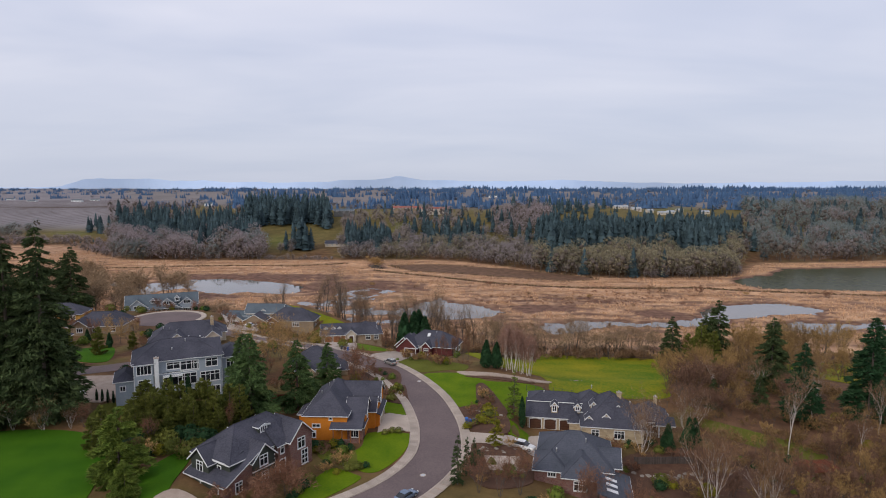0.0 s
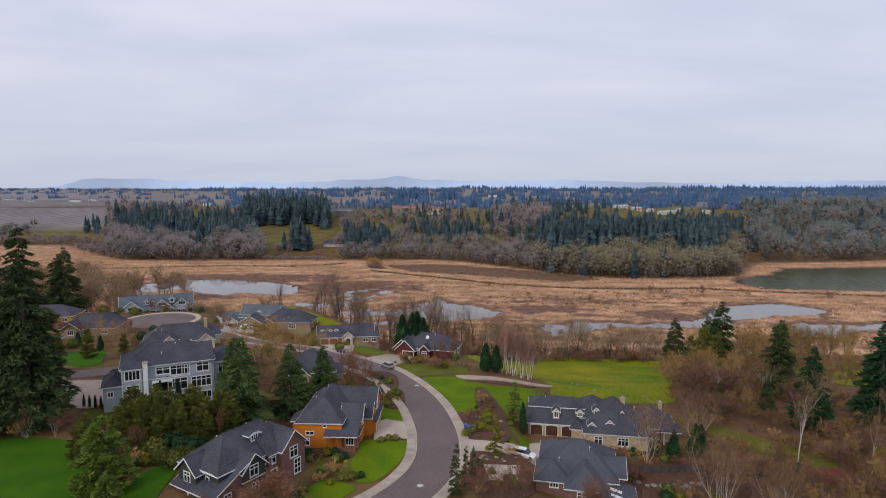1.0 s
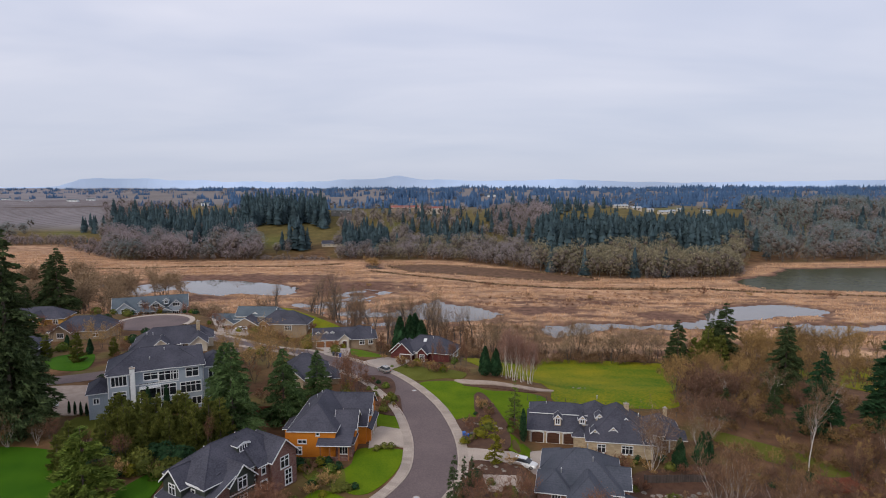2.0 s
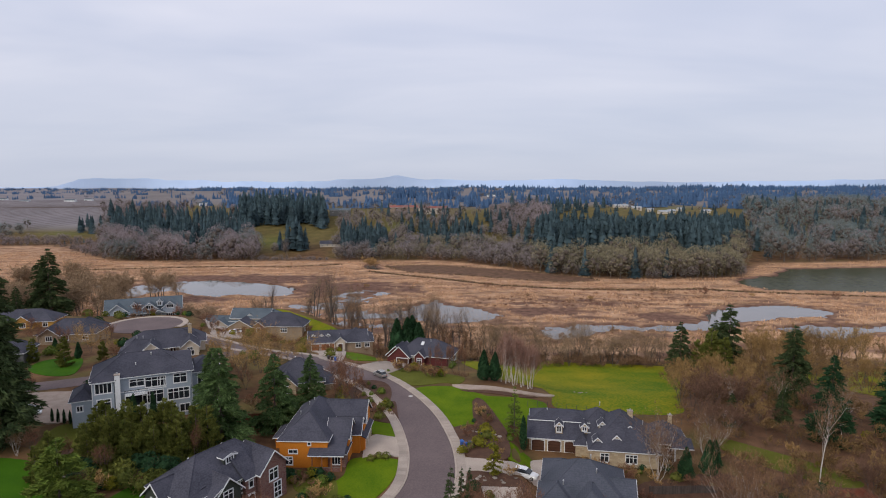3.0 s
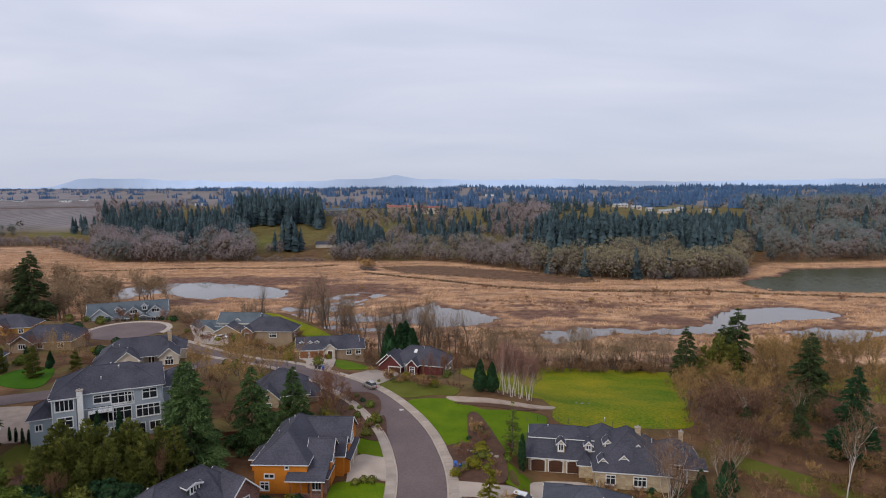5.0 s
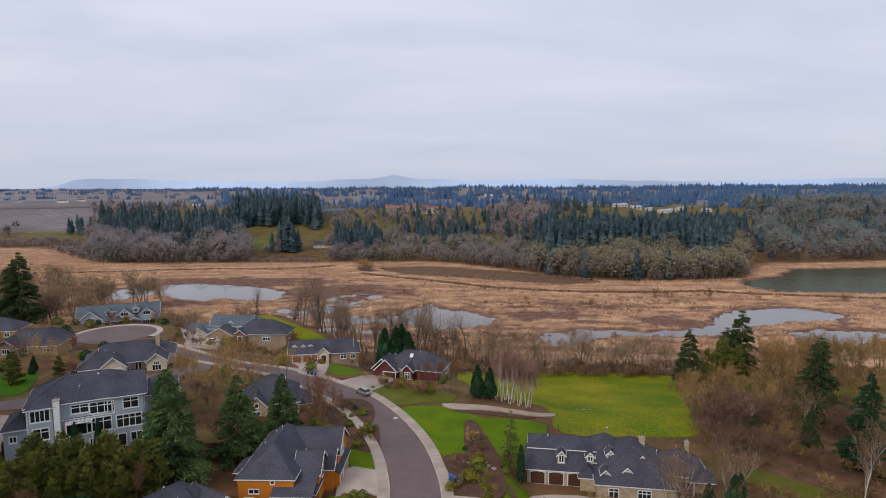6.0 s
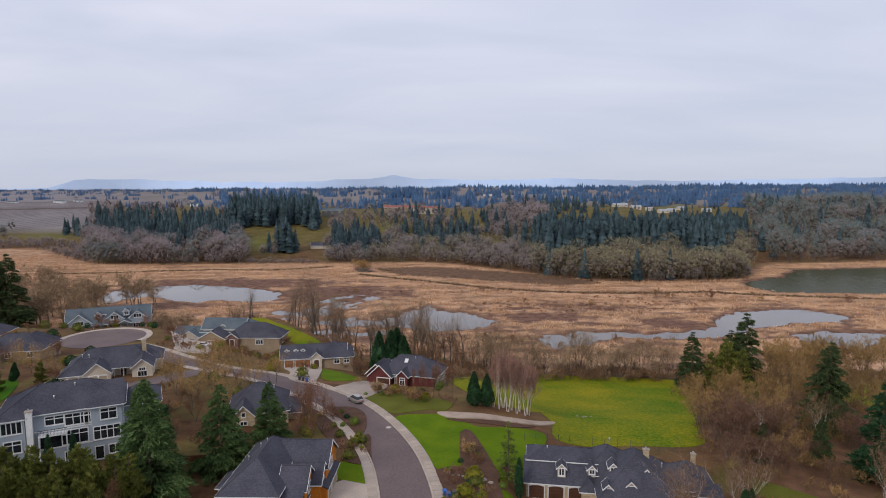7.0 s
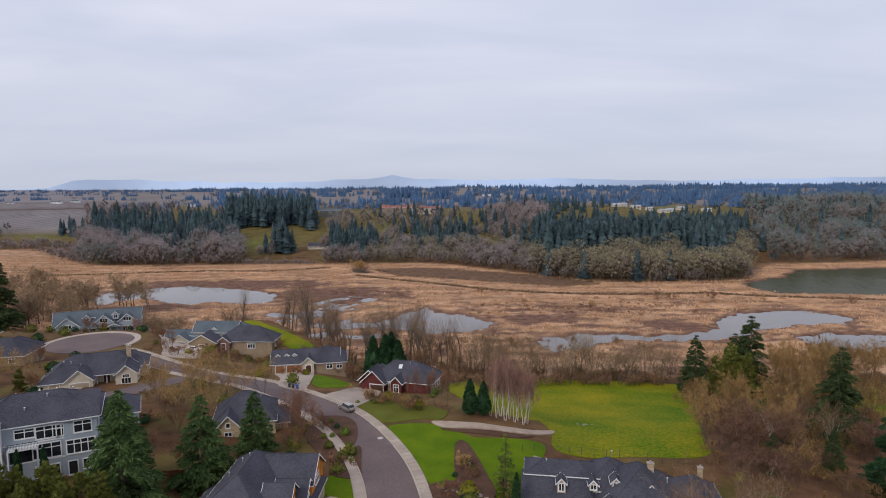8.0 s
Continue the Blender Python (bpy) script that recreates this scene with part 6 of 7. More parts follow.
T_thinb = [split_plant("thin_bare", bare_tree(170 + s, 24, 5.4, 620, 1, 0.45, 0.34, 1.7, 0.05), "bark", ("twig_grey", "twig_brown")[s % 2]) for s in range(5)]
T_vase = [split_plant("vase", bare_tree(180 + s, 14, 6.0, 2600, 6, 0.75, 0.17, 1.3, 0.03), "birch", "twig_brown") for s in range(2)]
T_shrub = [split_plant("shrub", bare_tree(190 + s, 3, 2.0, 380, 4, 0.5, 0.2, 0.6, 0.042, levels=1), "bark", ("twig_brown", "twig_red", "twig_olive")[s % 3]) for s in range(3)]
T_green = [split_plant("shrub", dense_bush(200 + s, 1.3, 0.9, 230, 0.26, 2.2, 0.0, 4), "bark", ("yew", "cedar_leaf", "fir_light", "gold_leaf")[s]) for s in range(4)]


def bare(temps, base_high, spots, label, group="", name="bare_tree", category="bare tree"):
    for x, y, high in spots:
        plant(name, rnd.choice(temps), x, y, rnd.uniform(0, 360), high / base_high * rnd.uniform(0.95, 1.05), label, category, group)


bare(T_birch, 9.5, [(17.2, 170, 12.5), (18.5, 169, 13.5), (19.6, 171, 14), (20.4, 168.6, 13), (21.6, 170.6, 14), (22.6, 169, 13.5), (23.6, 171.4, 14), (24.6, 169.4, 13), (21, 173, 14), (25.6, 171, 12.5)], "white-stemmed leafless birch by the gravel path", "birch clump", "birch_tree", "birch tree")
bare(T_horn, 9, [(-2 + 1.6 * i, 181.5 - 0.9 * i + rnd.uniform(-0.6, 0.6), rnd.uniform(7.5, 9)) for i in range(7)], "upright reddish hornbeam beside the red house", "upright hornbeams", "hornbeam_tree", "hornbeam tree")
bare(T_redt, 9, [(6.2, 97.8, 8.5), (13.2, 97.2, 8.6), (24.5, 94.5, 9.0), (31, 92, 8.5)], "red-twigged bare tree in a garden bed", "red-twigged trees", "bare_tree")
bare(T_vase, 14, [(42, 121, 14), (47, 99, 17.5), (56, 97, 15)], "bare tree with many pale rising limbs", "pale-limbed trees")
bare(T_pale, 18, [(73.5, 122, 20), (82.5, 152, 15), (89, 139, 17), (95, 147, 16), (71, 152, 14), (100, 132, 15), (86, 118, 13)], "tall leafless birch with a white trunk", "white-trunked trees", "birch_tree", "birch tree")
T_maple = [split_plant("maple", bare_tree(195 + s, 6, 5.2, 2600, 4, 0.35, 0.25, 0.9, 0.035), "bark", "twig_red") for s in range(2)]
bare(T_maple, 6, [(-26.5, 96.5, 6.0), (-29.5, 92.5, 5.4), (44, 93, 5)], "low spreading red-twigged maple before the house", "red maples", "maple_tree", "maple tree")
bare(T_vase, 14, [(54.5, 127.5, 12.5)], "rounded bare tree with fine pale twigs")
bare(T_redt, 9, [(-23.5, 158, 10), (-20.5, 154.5, 9.5), (-25, 163, 9), (-22, 148, 8)], "bare reddish tree beside the street", "bare street trees")
bare(T_olive, 12, [(-50, 174, 12.5), (-46.5, 167, 11.5), (-53, 183, 11), (-57, 170, 10), (-45, 178, 10), (-40, 172, 11), (-43, 160, 10), (-49, 160, 9), (-62, 177, 9), (-37, 181, 9), (-106, 192, 9), (-101, 189, 8.5), (-111, 194, 9)], "bare tree with yellowish olive twigs", "olive-twigged trees")
bare(T_redt, 9, [(-140, 200, 9), (-128, 201, 8.5), (-118, 198, 8), (-96, 262, 6), (-84, 232, 5), (-70, 222, 5), (-108, 206, 7)], "bare red-brown tree in a front garden", "garden trees")
bare(T_birch, 9.5, [(-119, 281, 10), (-117, 282, 9)], "pale birch by the turning circle", "birch pair", "birch_tree", "birch tree")
bare(T_horn, 9, [(-47, 141, 8), (-44.5, 140, 7), (-43, 116, 8)], "thin bare tree by the cedar fence", "thin trees", "bare_tree")
bare(T_vase, 14, [(-76, 117.6, 6), (-81, 116.8, 8), (-87, 116.6, 8), (-93, 116.8, 9), (-99, 117, 8)], "tangled bare shrub tree under the firs", "bare trees under firs")

# marsh-edge trees
bare(T_thinb, 24, [(x, 262 + max(0, -30 - x) * 0.9 + 30 * u, h) for x, u, h in ((rnd.uniform(-72, 2), rnd.uniform(0, 1), rnd.uniform(19, 31)) for i in range(64)) if line_distance(x, 262 + max(0, -30 - x) * 0.9 + 30 * u, STRIP) > 9] + [(rnd.uniform(-100, -84), rnd.uniform(310, 322), rnd.uniform(14, 22)) for i in range(10)] + [(rnd.uniform(2, 30), rnd.uniform(258, 275), rnd.uniform(16, 25)) for i in range(11)], "tall thin leafless alder on the marsh edge", "marsh-edge trees")

# the wood beside the meadow
W_RAW = [bare_tree(400 + s, 12, (4.6, 5.2, 4.2, 5.0, 5.6)[s], 2600, 3, (0.5, 0.4, 0.65, 0.45, 0.35)[s], 0.26, 1.0, 0.036, levels=2) for s in range(5)]
T_wood = [split_plant("bare", W_RAW[s], "bark", ("wood_olive", "wood_brown", "wood_olive", "wood_olive", "wood_brown")[s]) for s in range(5)]
T_wood_red = [split_plant("bare", bare_tree(410 + s, 8, 3.8, 2000, 4, 0.6, 0.22, 0.9, 0.042, levels=2), "bark", "wood_red") for s in range(2)]
wood, wood_red = [], []
while len(wood) + len(wood_red) < 275:
    x, y = rnd.uniform(48, 178), rnd.uniform(86, 262) if rnd.random() < 0.6 else rnd.uniform(92, 165)
    edge = 60 + max(0, y - 160) * 0.36
    if y > 112 and x < edge + 2 or x > 42 + y * 0.8 or (x > 128 and 166 < y < 238) or math.hypot(x - 87.5, y - 141) < 5 or math.hypot(x - 94.5, y - 167.5) < 6:
        continue
    if float(inside_distance(np.array(x), np.array(y), LAWNS[15])) > -2 or math.hypot(x - 74, y - 112) < 7:
        continue
    if any(math.hypot(x - a, y - b) < (3.8 if y > 165 else 3.0) for a, b, _ in wood + wood_red):
        continue
    high = rnd.uniform(12, 19) if y > 195 else rnd.uniform(8.5, 13) if y > 150 else rnd.uniform(5.5, 9.5)
    if y > 180 and (0.35 < x / y < 0.425 or 0.445 < x / y < 0.50):
        high = rnd.uniform(6, 11)
    if x / y > 0.625 and 128 < y < 182:
        high = rnd.uniform(2.6, 4.6)
    if y < 166 and 0.49 < x / y < 0.61:
        high *= 0.62
    (wood_red if y < 175 and rnd.random() < 0.35 else wood).append((x, y, high))
near_wood = sorted(wood, key=lambda w: w[1])[:95]
deep_wood = [(x, y, land_at(x, y), h / 12, rnd.uniform(0, 6.28), rnd.randint(0, 4)) for x, y, h in wood if (x, y, h) not in near_wood]
bare(T_wood, 12, near_wood, "leafless tree in the brown mixed wood", "mixed wood")
bare(T_wood_red, 8, wood_red, "ruddy leafless tree in the mixed wood", "mixed wood")

# shrubs round the gardens
BEDS = [((5, 13), (124, 138), 12), ((8, 13), (139, 153), 9), ((-13, -9), (141, 153), 9), ((-24, -13), (150, 166), 16), ((-26, -15), (111, 116), 9), ((-23, -19), (103, 110), 8), ((-15, -4), (176, 183), 14), ((-4, 9), (171, 177), 14),
        ((4.8, 15.5), (100, 116), 14), ((-48, -30), (205, 213), 8), ((-92, -78), (225, 240), 8), ((-142, -108), (268, 284), 34), ((-82, -60), (252, 264), 26), ((-72, -50), (256, 262), 10), ((34, 66), (92, 122), 26), ((60, 120), (105, 150), 30), ((-60, -44), (104, 116), 14), ((-108, -84), (117, 128), 16), ((40, 60), (128, 134), 8), ((27, 48), (119, 126), 30), ((-37, -20), (88, 96), 8), ((-70, -52), (126, 131), 8)]
for i in range(34):
    x, y = rnd.uniform(-62, -45), rnd.uniform(104.5, 114)
    plant("shrub", rnd.choice(T_green[:2]), x, y, rnd.uniform(0, 360), rnd.uniform(1.0, 2.2), "dark evergreen shrub in the bank above the lawn", "shrub", "evergreen shrubs")
for x, y in [(-27.5 + 0.85 * i, 115.4 + 0.5 * math.sin(i)) for i in range(9)] + [(-17.6 + 0.8 * i, 105.6 + 0.3 * i) for i in range(5)] + [(-9.4, 122.6), (-10.8, 122.9), (-12.2, 121.8)] + [(-23.6 - 0.3 * i, 101.5 - 1.1 * i) for i in range(7)]:
    plant("shrub", rnd.choice(T_green[:2]), x, y, rnd.uniform(0, 360), rnd.uniform(0.8, 1.25), "dark clipped shrub along the front of the house", "shrub", "evergreen shrubs")
for (x0, x1), (y0, y1), k in BEDS:
    for i in range(k):
        x, y = rnd.uniform(x0, x1), rnd.uniform(y0, y1)
        if rnd.random() < 0.5:
            plant("shrub", rnd.choice(T_green), x, y, rnd.uniform(0, 360), rnd.uniform(0.6, 1.5), "rounded evergreen shrub in a garden bed", "shrub", "evergreen shrubs")
        else:
            plant("bare_shrub", rnd.choice(T_shrub), x, y, rnd.uniform(0, 360), rnd.uniform(0.35, 1.0), "leafless brown shrub in a garden bed", "shrub", "bare shrubs")


# loose planting between the houses
HOUSES = [(-34, 106, 15), (-22, 126, 14), (-61, 140, 17), (37, 138, 21), (24, 110, 12), (-7, 197, 12), (-32, 219, 13), (-83, 276, 20), (-137, 290, 18), (-83, 194, 16), (-33, 163, 10), (-120, 212, 15), (-156, 232, 15), (-125, 176, 12)]
DRIVES = [(-9.5, 127, 6), (-33, 203, 9), (-17, 183, 7), (-88, 142, 10), (-90, 252, 12), (12, 120, 8), (24, 124, 8), (-42, 90, 9), (11, 108, 4), (17, 163, 6), (26, 166, 6)]
n_done = 0
while n_done < 300:
    x, y = rnd.uniform(-150, 52), rnd.uniform(92, 285)
    if x > 30 and y > 150 or x > 8 and y > 175:
        continue
    if float(line_distance(np.array(x), np.array(y), street_line)) < 7.2 or float(line_distance(np.array(x), np.array(y), ribbon_back)) < 5:
        continue
    if any(math.hypot(x - a, y - b) < r * 0.9 for a, b, r in HOUSES) or any(math.hypot(x - a, y - b) < r for a, b, r in DRIVES) or math.hypot(x - CUL[0], y - CUL[1]) < 18:
        continue
    if any(float(inside_distance(np.array(x), np.array(y), lw)) > -0.6 for lw in LAWNS):
        continue
    n_done += 1
    k = rnd.random()
    if k < 0.45:
        plant("shrub", rnd.choice(T_green), x, y, rnd.uniform(0, 360), rnd.uniform(0.8, 2.4), "rounded evergreen shrub between the houses", "shrub", "evergreen shrubs")
    elif k < 0.82:
        plant("bare_shrub", rnd.choice(T_shrub), x, y, rnd.uniform(0, 360), rnd.uniform(0.5, 1.2), "leafless brown shrub between the houses", "shrub", "bare shrubs")
    else:
        plant("bare_tree", rnd.choice(T_redt), x, y, rnd.uniform(0, 360), rnd.uniform(0.45, 0.8), "small leafless garden tree between the houses", "bare tree", "small garden trees")


# ---- woods on the far hills, and reeds ----
def stamp(temps, spots):
    """Copies of the templates at (x, y, z, scale, turn, kind) joined into arrays, trunk and leaf."""
    vs, fs, ms, n = [], [], [], 0
    for x, y, z, s, a, k in spots:
        v, f, i = temps[k]
        c, d = math.cos(a), math.sin(a)
        w = np.stack([(v[:, 0] * c - v[:, 1] * d) * s + x, (v[:, 0] * d + v[:, 1] * c) * s + y, v[:, 2] * s + z], 1)
        vs.append(w)
        fs.append(f + n)
        ms.append(i)
        n += len(v)
    return np.concatenate(vs), np.concatenate(fs), np.concatenate(ms)


def stuff(name, temps, spots, bark, leaf, label, category):
    if spots:
        tagged(new(name, plant_mesh(name, stamp(temps, spots), bark, leaf)), label, category, kind="stuff")


D_thin = [bare_tree(270 + s, 15, 3.6, 800, 1, 0.7, 0.36, 1.5, 0.085) for s in range(3)]
D_round = [bare_tree(275 + s, 12, 5.0, 800, 1, 0.45, 0.26, 1.3, 0.09) for s in range(3)]
D_low = [bare_tree(280 + s, 4, 3.0, 420, 3, 0.5, 0.26, 0.9, 0.04, levels=1) for s in range(3)]


def scatter(n, x0, x1, y0, y1, lo, hi, base):
    return [(x, y, land_at(x, y), rnd.uniform(lo, hi) / base, rnd.uniform(0, 6.28), rnd.randint(0, 2)) for x, y in ((rnd.uniform(x0, x1), rnd.uniform(y0, y1)) for i in range(n)) if line_distance(x, y, STRIP) > 9]


stuff("bank_wood", D_thin, scatter(34, -36, 20, 222, 264, 8, 14, 15), "bark", "twig_brown", "leafless thicket on the wooded bank", "bare wood")
stuff("marsh_wood", D_round, [p for p in scatter(150, -340, -165, 290, 440, 13, 24, 12) + scatter(46, -170, -88, 298, 345, 6, 13, 12) if max(float(inside_distance(np.array(p[0]), np.array(p[1]), pd)) for pd in PONDS[:2]) < -9 and p[0] * 0.55 + p[1] < 325], "bark", "twig_grey", "grey-brown leafless wood at the marsh edge", "bare wood")
D_under = [bare_tree(285 + s, 3.2, 2.6, 190, 3, 0.6, 0.10, 0.8, 0.055, levels=1) for s in range(3)]
stuff("undergrowth", D_under, [p for p in scatter(330, 46, 170, 84, 262, 1.8, 4.6, 3.2) + scatter(90, 56, 110, 92, 160, 2.0, 3.8, 3.2) if p[0] > 60 + max(0, p[1] - 160) * 0.36 or p[1] < 112], "bark", "wood_brown", "tangled brown undergrowth on the woodland floor", "undergrowth")
stuff("mixed_wood", W_RAW, [p for p in deep_wood if p[5] in (0, 2, 3)], "bark", "wood_olive", "olive-brown leafless trees deep in the mixed wood", "bare wood")
stuff("mixed_wood", W_RAW, [p for p in deep_wood if p[5] in (1, 4)], "bark", "wood_brown", "dark brown leafless trees deep in the mixed wood", "bare wood")
hedge_row = [(8 + 88 * (i + rnd.random()) / 44, 259 + rnd.uniform(-4, 10) - 8 * (i / 44), rnd.choice((5, 7, 9, 12, 16))) for i in range(44)]
tall_rng = random.Random(61)
hedge_row += [(14 + 84 * (i + tall_rng.random()) / 15, 262 + tall_rng.uniform(-3, 12) - 8 * (i / 15), tall_rng.uniform(13, 21)) for i in range(15)]
stuff("hedgerow", [bare_tree(120 + s, 12, 4.8, 1300, 3, 0.5, 0.26, 1.15, 0.034) for s in range(3)], [(x, y, land_at(x, y), h / 12, rnd.uniform(0, 6.28), rnd.randint(0, 2)) for x, y, h in hedge_row], "bark", "twig_grey", "leafless hedgerow between meadow and marsh", "hedgerow")
D_tuft = [bare_tree(288 + s, 2.2, 1.9, 90, 3, 0.5, 0.16, 0.7, 0.05, levels=1) for s in range(3)]
stuff("marsh_scrub", D_tuft, scatter(170, 22, 165, 380, 410, 0.9, 1.8, 2.2) + scatter(60, -70, 60, 440, 480, 0.8, 1.6, 2.2) + scatter(40, 90, 230, 405, 440, 0.9, 2.4, 2.2), "bark", "twig_red", "low red-brown scrub on the wet marsh", "scrub")
stuff("shore_thicket", D_low, scatter(120, 6, 102, 247, 266, 2.4, 5.0, 4) + scatter(90, -120, 100, 276, 318, 2.0, 5.0, 4) + scatter(60, -34, 22, 205, 262, 2.0, 4.5, 4), "bark", "twig_brown", "low leafless thicket along the shore", "thicket")

FF = [far_fir(300 + s, (34, 31, 36, 33, 29)[s], (7.2, 6.4, 7.8, 6.6, 7.0)[s], 150, 9, 8) for s in range(5)]


def fir_clump(seed):
    """Several spires close together, as one clump of a distant wood."""
    rng = np.random.RandomState(seed)
    vs, fs, ms, n = [], [], [], 0
    for i in range(6):
        v, f, m = far_fir(seed * 9 + i, rng.uniform(11, 21), rng.uniform(4.0, 5.5), 5, 3, 5)
        vs.append(v + np.array([rng.uniform(-17, 17), rng.uniform(-9, 9), 0]))
        fs.append(f + n)
        ms.append(m)
        n += len(v)
    return np.concatenate(vs), np.concatenate(fs), np.concatenate(ms)


FF_LOW = [fir_clump(40 + s) for s in range(4)]
FB = [far_bare(320 + s, (21, 18, 20, 23, 19, 17)[s], (7.5, 8.5, 6.8, 8.2, 9.2, 7.0)[s], 480, 7, 0.066) for s in range(6)]
FB_LOW = [far_bare(330 + s, 13, 12.0, 130, 5, 0.09) for s in range(4)]

hill = np.random.RandomState(11)
near_fir, far_fir_l, oak, grey_b, brown_b, slate_b, far_b = [], [], [], [], [], [], []


def blob(x, y):
    return waves(x, y, 31, 130) + 0.5 * waves(x, y, 32, 50)


def strips(x, y):
    return waves(x * 0.30, y, 33, 240) + 0.45 * waves(x, y, 34, 110)


def hill_z(x, y):
    x, y = np.asarray(x, float), np.asarray(y, float)
    return land(x, y) + ss(700, 1500, y) * waves(x, y, 12, 700) * 5 - 0.4


taken = {}


def free(x, y, gap):
    """Keeps the trees of the far slope a little apart."""
    i, j = int(x // 8), int(y // 8)
    for di in (-1, 0, 1):
        for dj in (-1, 0, 1):
            for u, v in taken.get((i + di, j + dj), ()):
                if math.hypot(x - u, y - v) < gap:
                    return False
    taken.setdefault((i, j), []).append((x, y))
    return True


def slope_wood(n, a0, a1, v0, v1, lists, s0, s1, gap=5.0, ragged=18.0, kinds=6, keep=1.0):
    """Trees between two bearings (tangents from the origin) and two distances behind the far bank."""
    m = n * 12
    ta, v = hill.uniform(a0, a1, m), hill.uniform(v0, v1, m)
    y = 560.0 + v
    for k in range(5):
        y = bank_y(ta * y) + v
    x = ta * y
    b = blob(x, y)
    ok = b > -keep
    if v0 > 8:
        ok &= v > v0 + ragged * (0.6 - b)
    x, y = x[ok], y[ok]
    z = hill_z(x, y)
    done = 0
    for px, py, pz in zip(x, y, z):
        if done < n and free(px, py, gap):
            done += 1
            lists[hill.randint(len(lists))].append((px, py, pz, hill.uniform(s0, s1), hill.uniform(0, 6.28), hill.randint(kinds)))


# firs
slope_wood(300, 0.158, 0.50, 32, 110, [near_fir], 0.9, 1.22, 5.5, 22, 5)
slope_wood(80, 0.158, 0.50, 110, 170, [near_fir], 0.7, 0.95, 5.5, 0, 5)
slope_wood(220, -0.545, -0.31, 78, 235, [near_fir], 0.62, 1.0, 6, 30, 5)
slope_wood(110, -0.33, -0.19, 200, 330, [near_fir], 0.85, 1.2, 6, 20, 5)
slope_wood(60, -0.162, -0.088, 22, 130, [near_fir], 0.55, 0.92, 5.5, 20, 5)
slope_wood(50, -0.035, 0.06, 90, 190, [near_fir], 0.55, 0.85, 6, 20, 5)
slope_wood(54, -0.10, 0.16, 40, 330, [near_fir], 0.45, 0.85, 9, 20, 5)
slope_wood(90, 0.50, 0.85, 30, 380, [near_fir], 0.6, 0.95, 9, 20, 5)
slope_wood(30, 0.158, 0.27, 230, 420, [near_fir], 0.4, 0.7, 9, 20, 5)
slope_wood(16, 0.27, 0.46, 300, 420, [near_fir, brown_b], 0.22, 0.36, 9, 20, 5)
slope_wood(7, -0.60, -0.545, 60, 160, [near_fir], 0.5, 0.85, 12, 0, 5)
slope_wood(4, 0.18, 0.47, 3, 12, [near_fir], 0.7, 0.95, 12, 0, 5)
# oaks and bare trees
slope_wood(130, 0.165, 0.49, 2, 52, [oak], 0.95, 1.35, 6.5, 0)
slope_wood(26, 0.165, 0.50, 1, 8, [grey_b], 0.35, 0.6, 5, 0)
slope_wood(150, -0.56, -0.305, 4, 88, [brown_b, grey_b, brown_b, slate_b], 0.8, 1.4, 7.0, 0, keep=0.55)
slope_wood(30, -0.56, -0.305, 3, 80, [brown_b, grey_b], 0.4, 0.7, 5.0, 0)
slope_wood(12, -0.50, -0.32, 30, 90, [near_fir], 0.5, 0.75, 9.0, 0, 5)
slope_wood(60, -0.56, -0.305, 90, 330, [brown_b], 0.7, 1.1, 7.0, 10)
slope_wood(130, -0.80, -0.53, 0, 46, [brown_b], 0.28, 0.62, 5.5, 0)
slope_wood(46, -0.84, -0.68, 40, 150, [slate_b], 0.45, 0.85, 7.0, 20)
slope_wood(190, -0.172, 0.165, 6, 105, [grey_b, grey_b, oak], 0.55, 1.0, 6.5, 10, keep=0.9)
slope_wood(120, -0.165, 0.165, 105, 330, [grey_b, brown_b], 0.55, 0.95, 8.0, 10, keep=0.35)
slope_wood(60, 0.085, 0.178, 170, 320, [brown_b], 0.75, 1.05, 7.0, 10)
slope_wood(410, 0.50, 0.92, 6, 420, [slate_b, slate_b, slate_b, grey_b], 0.95, 1.5, 8.0, 0)
slope_wood(60, -0.30, -0.185, 2, 14, [grey_b], 0.18, 0.34, 4.0, 0)
slope_wood(14, -0.37, -0.31, 12, 40, [brown_b], 0.8, 1.1, 6.0, 0)
slope_wood(7, -0.30, -0.24, 14, 60, [grey_b], 0.45, 0.7, 14.0, 0)
# the plateau beyond: strips of wood between the fields
M_ALL = 60000
y = 1000 + 2300 * hill.uniform(0, 1, M_ALL) ** 1.2
ta = hill.uniform(-0.85, 0.85, M_ALL)
x = ta * y
right, left = ss(0.30, 0.48, ta), ss(-0.36, -0.46, ta)
ok = strips(x, y) > -0.05 - 0.9 * right - 0.35 * ss(2000, 2900, y) + 0.40 * left * ss(2100, 1700, y) - 0.2 * left * ss(1700, 2100, y)
ok &= ~((ta > 0.27) & (ta < 0.45) & (y < 1060)) & ~((ta < -0.5) & (y < 1420))
pick = np.flatnonzero(ok)[:1900]
sizes = hill.uniform(0.6, 1.15, M_ALL) * (1 + 0.5 * right * ss(2000, 2900, y)) * (1 - 0.35 * left)
for px, py, pz, sz in zip(x[pick], y[pick], hill_z(x[pick], y[pick]), sizes[pick]):
    (far_b if hill.uniform() < 0.22 else far_fir_l).append((px, py, pz, sz, hill.uniform(0, 6.28), hill.randint(4)))
# the dark clump by the pink house, tall firs on the skyline, and the hedge firs in the far field
for x, y, s in ((-160, 664, 1.15), (-153, 662, 1.0), (-168, 670, 1.05), (-163, 680, 1.1), (-154, 674, 0.95), (-175, 664, 0.7), (-158, 670, 1.2), (-148, 668, 0.8)):
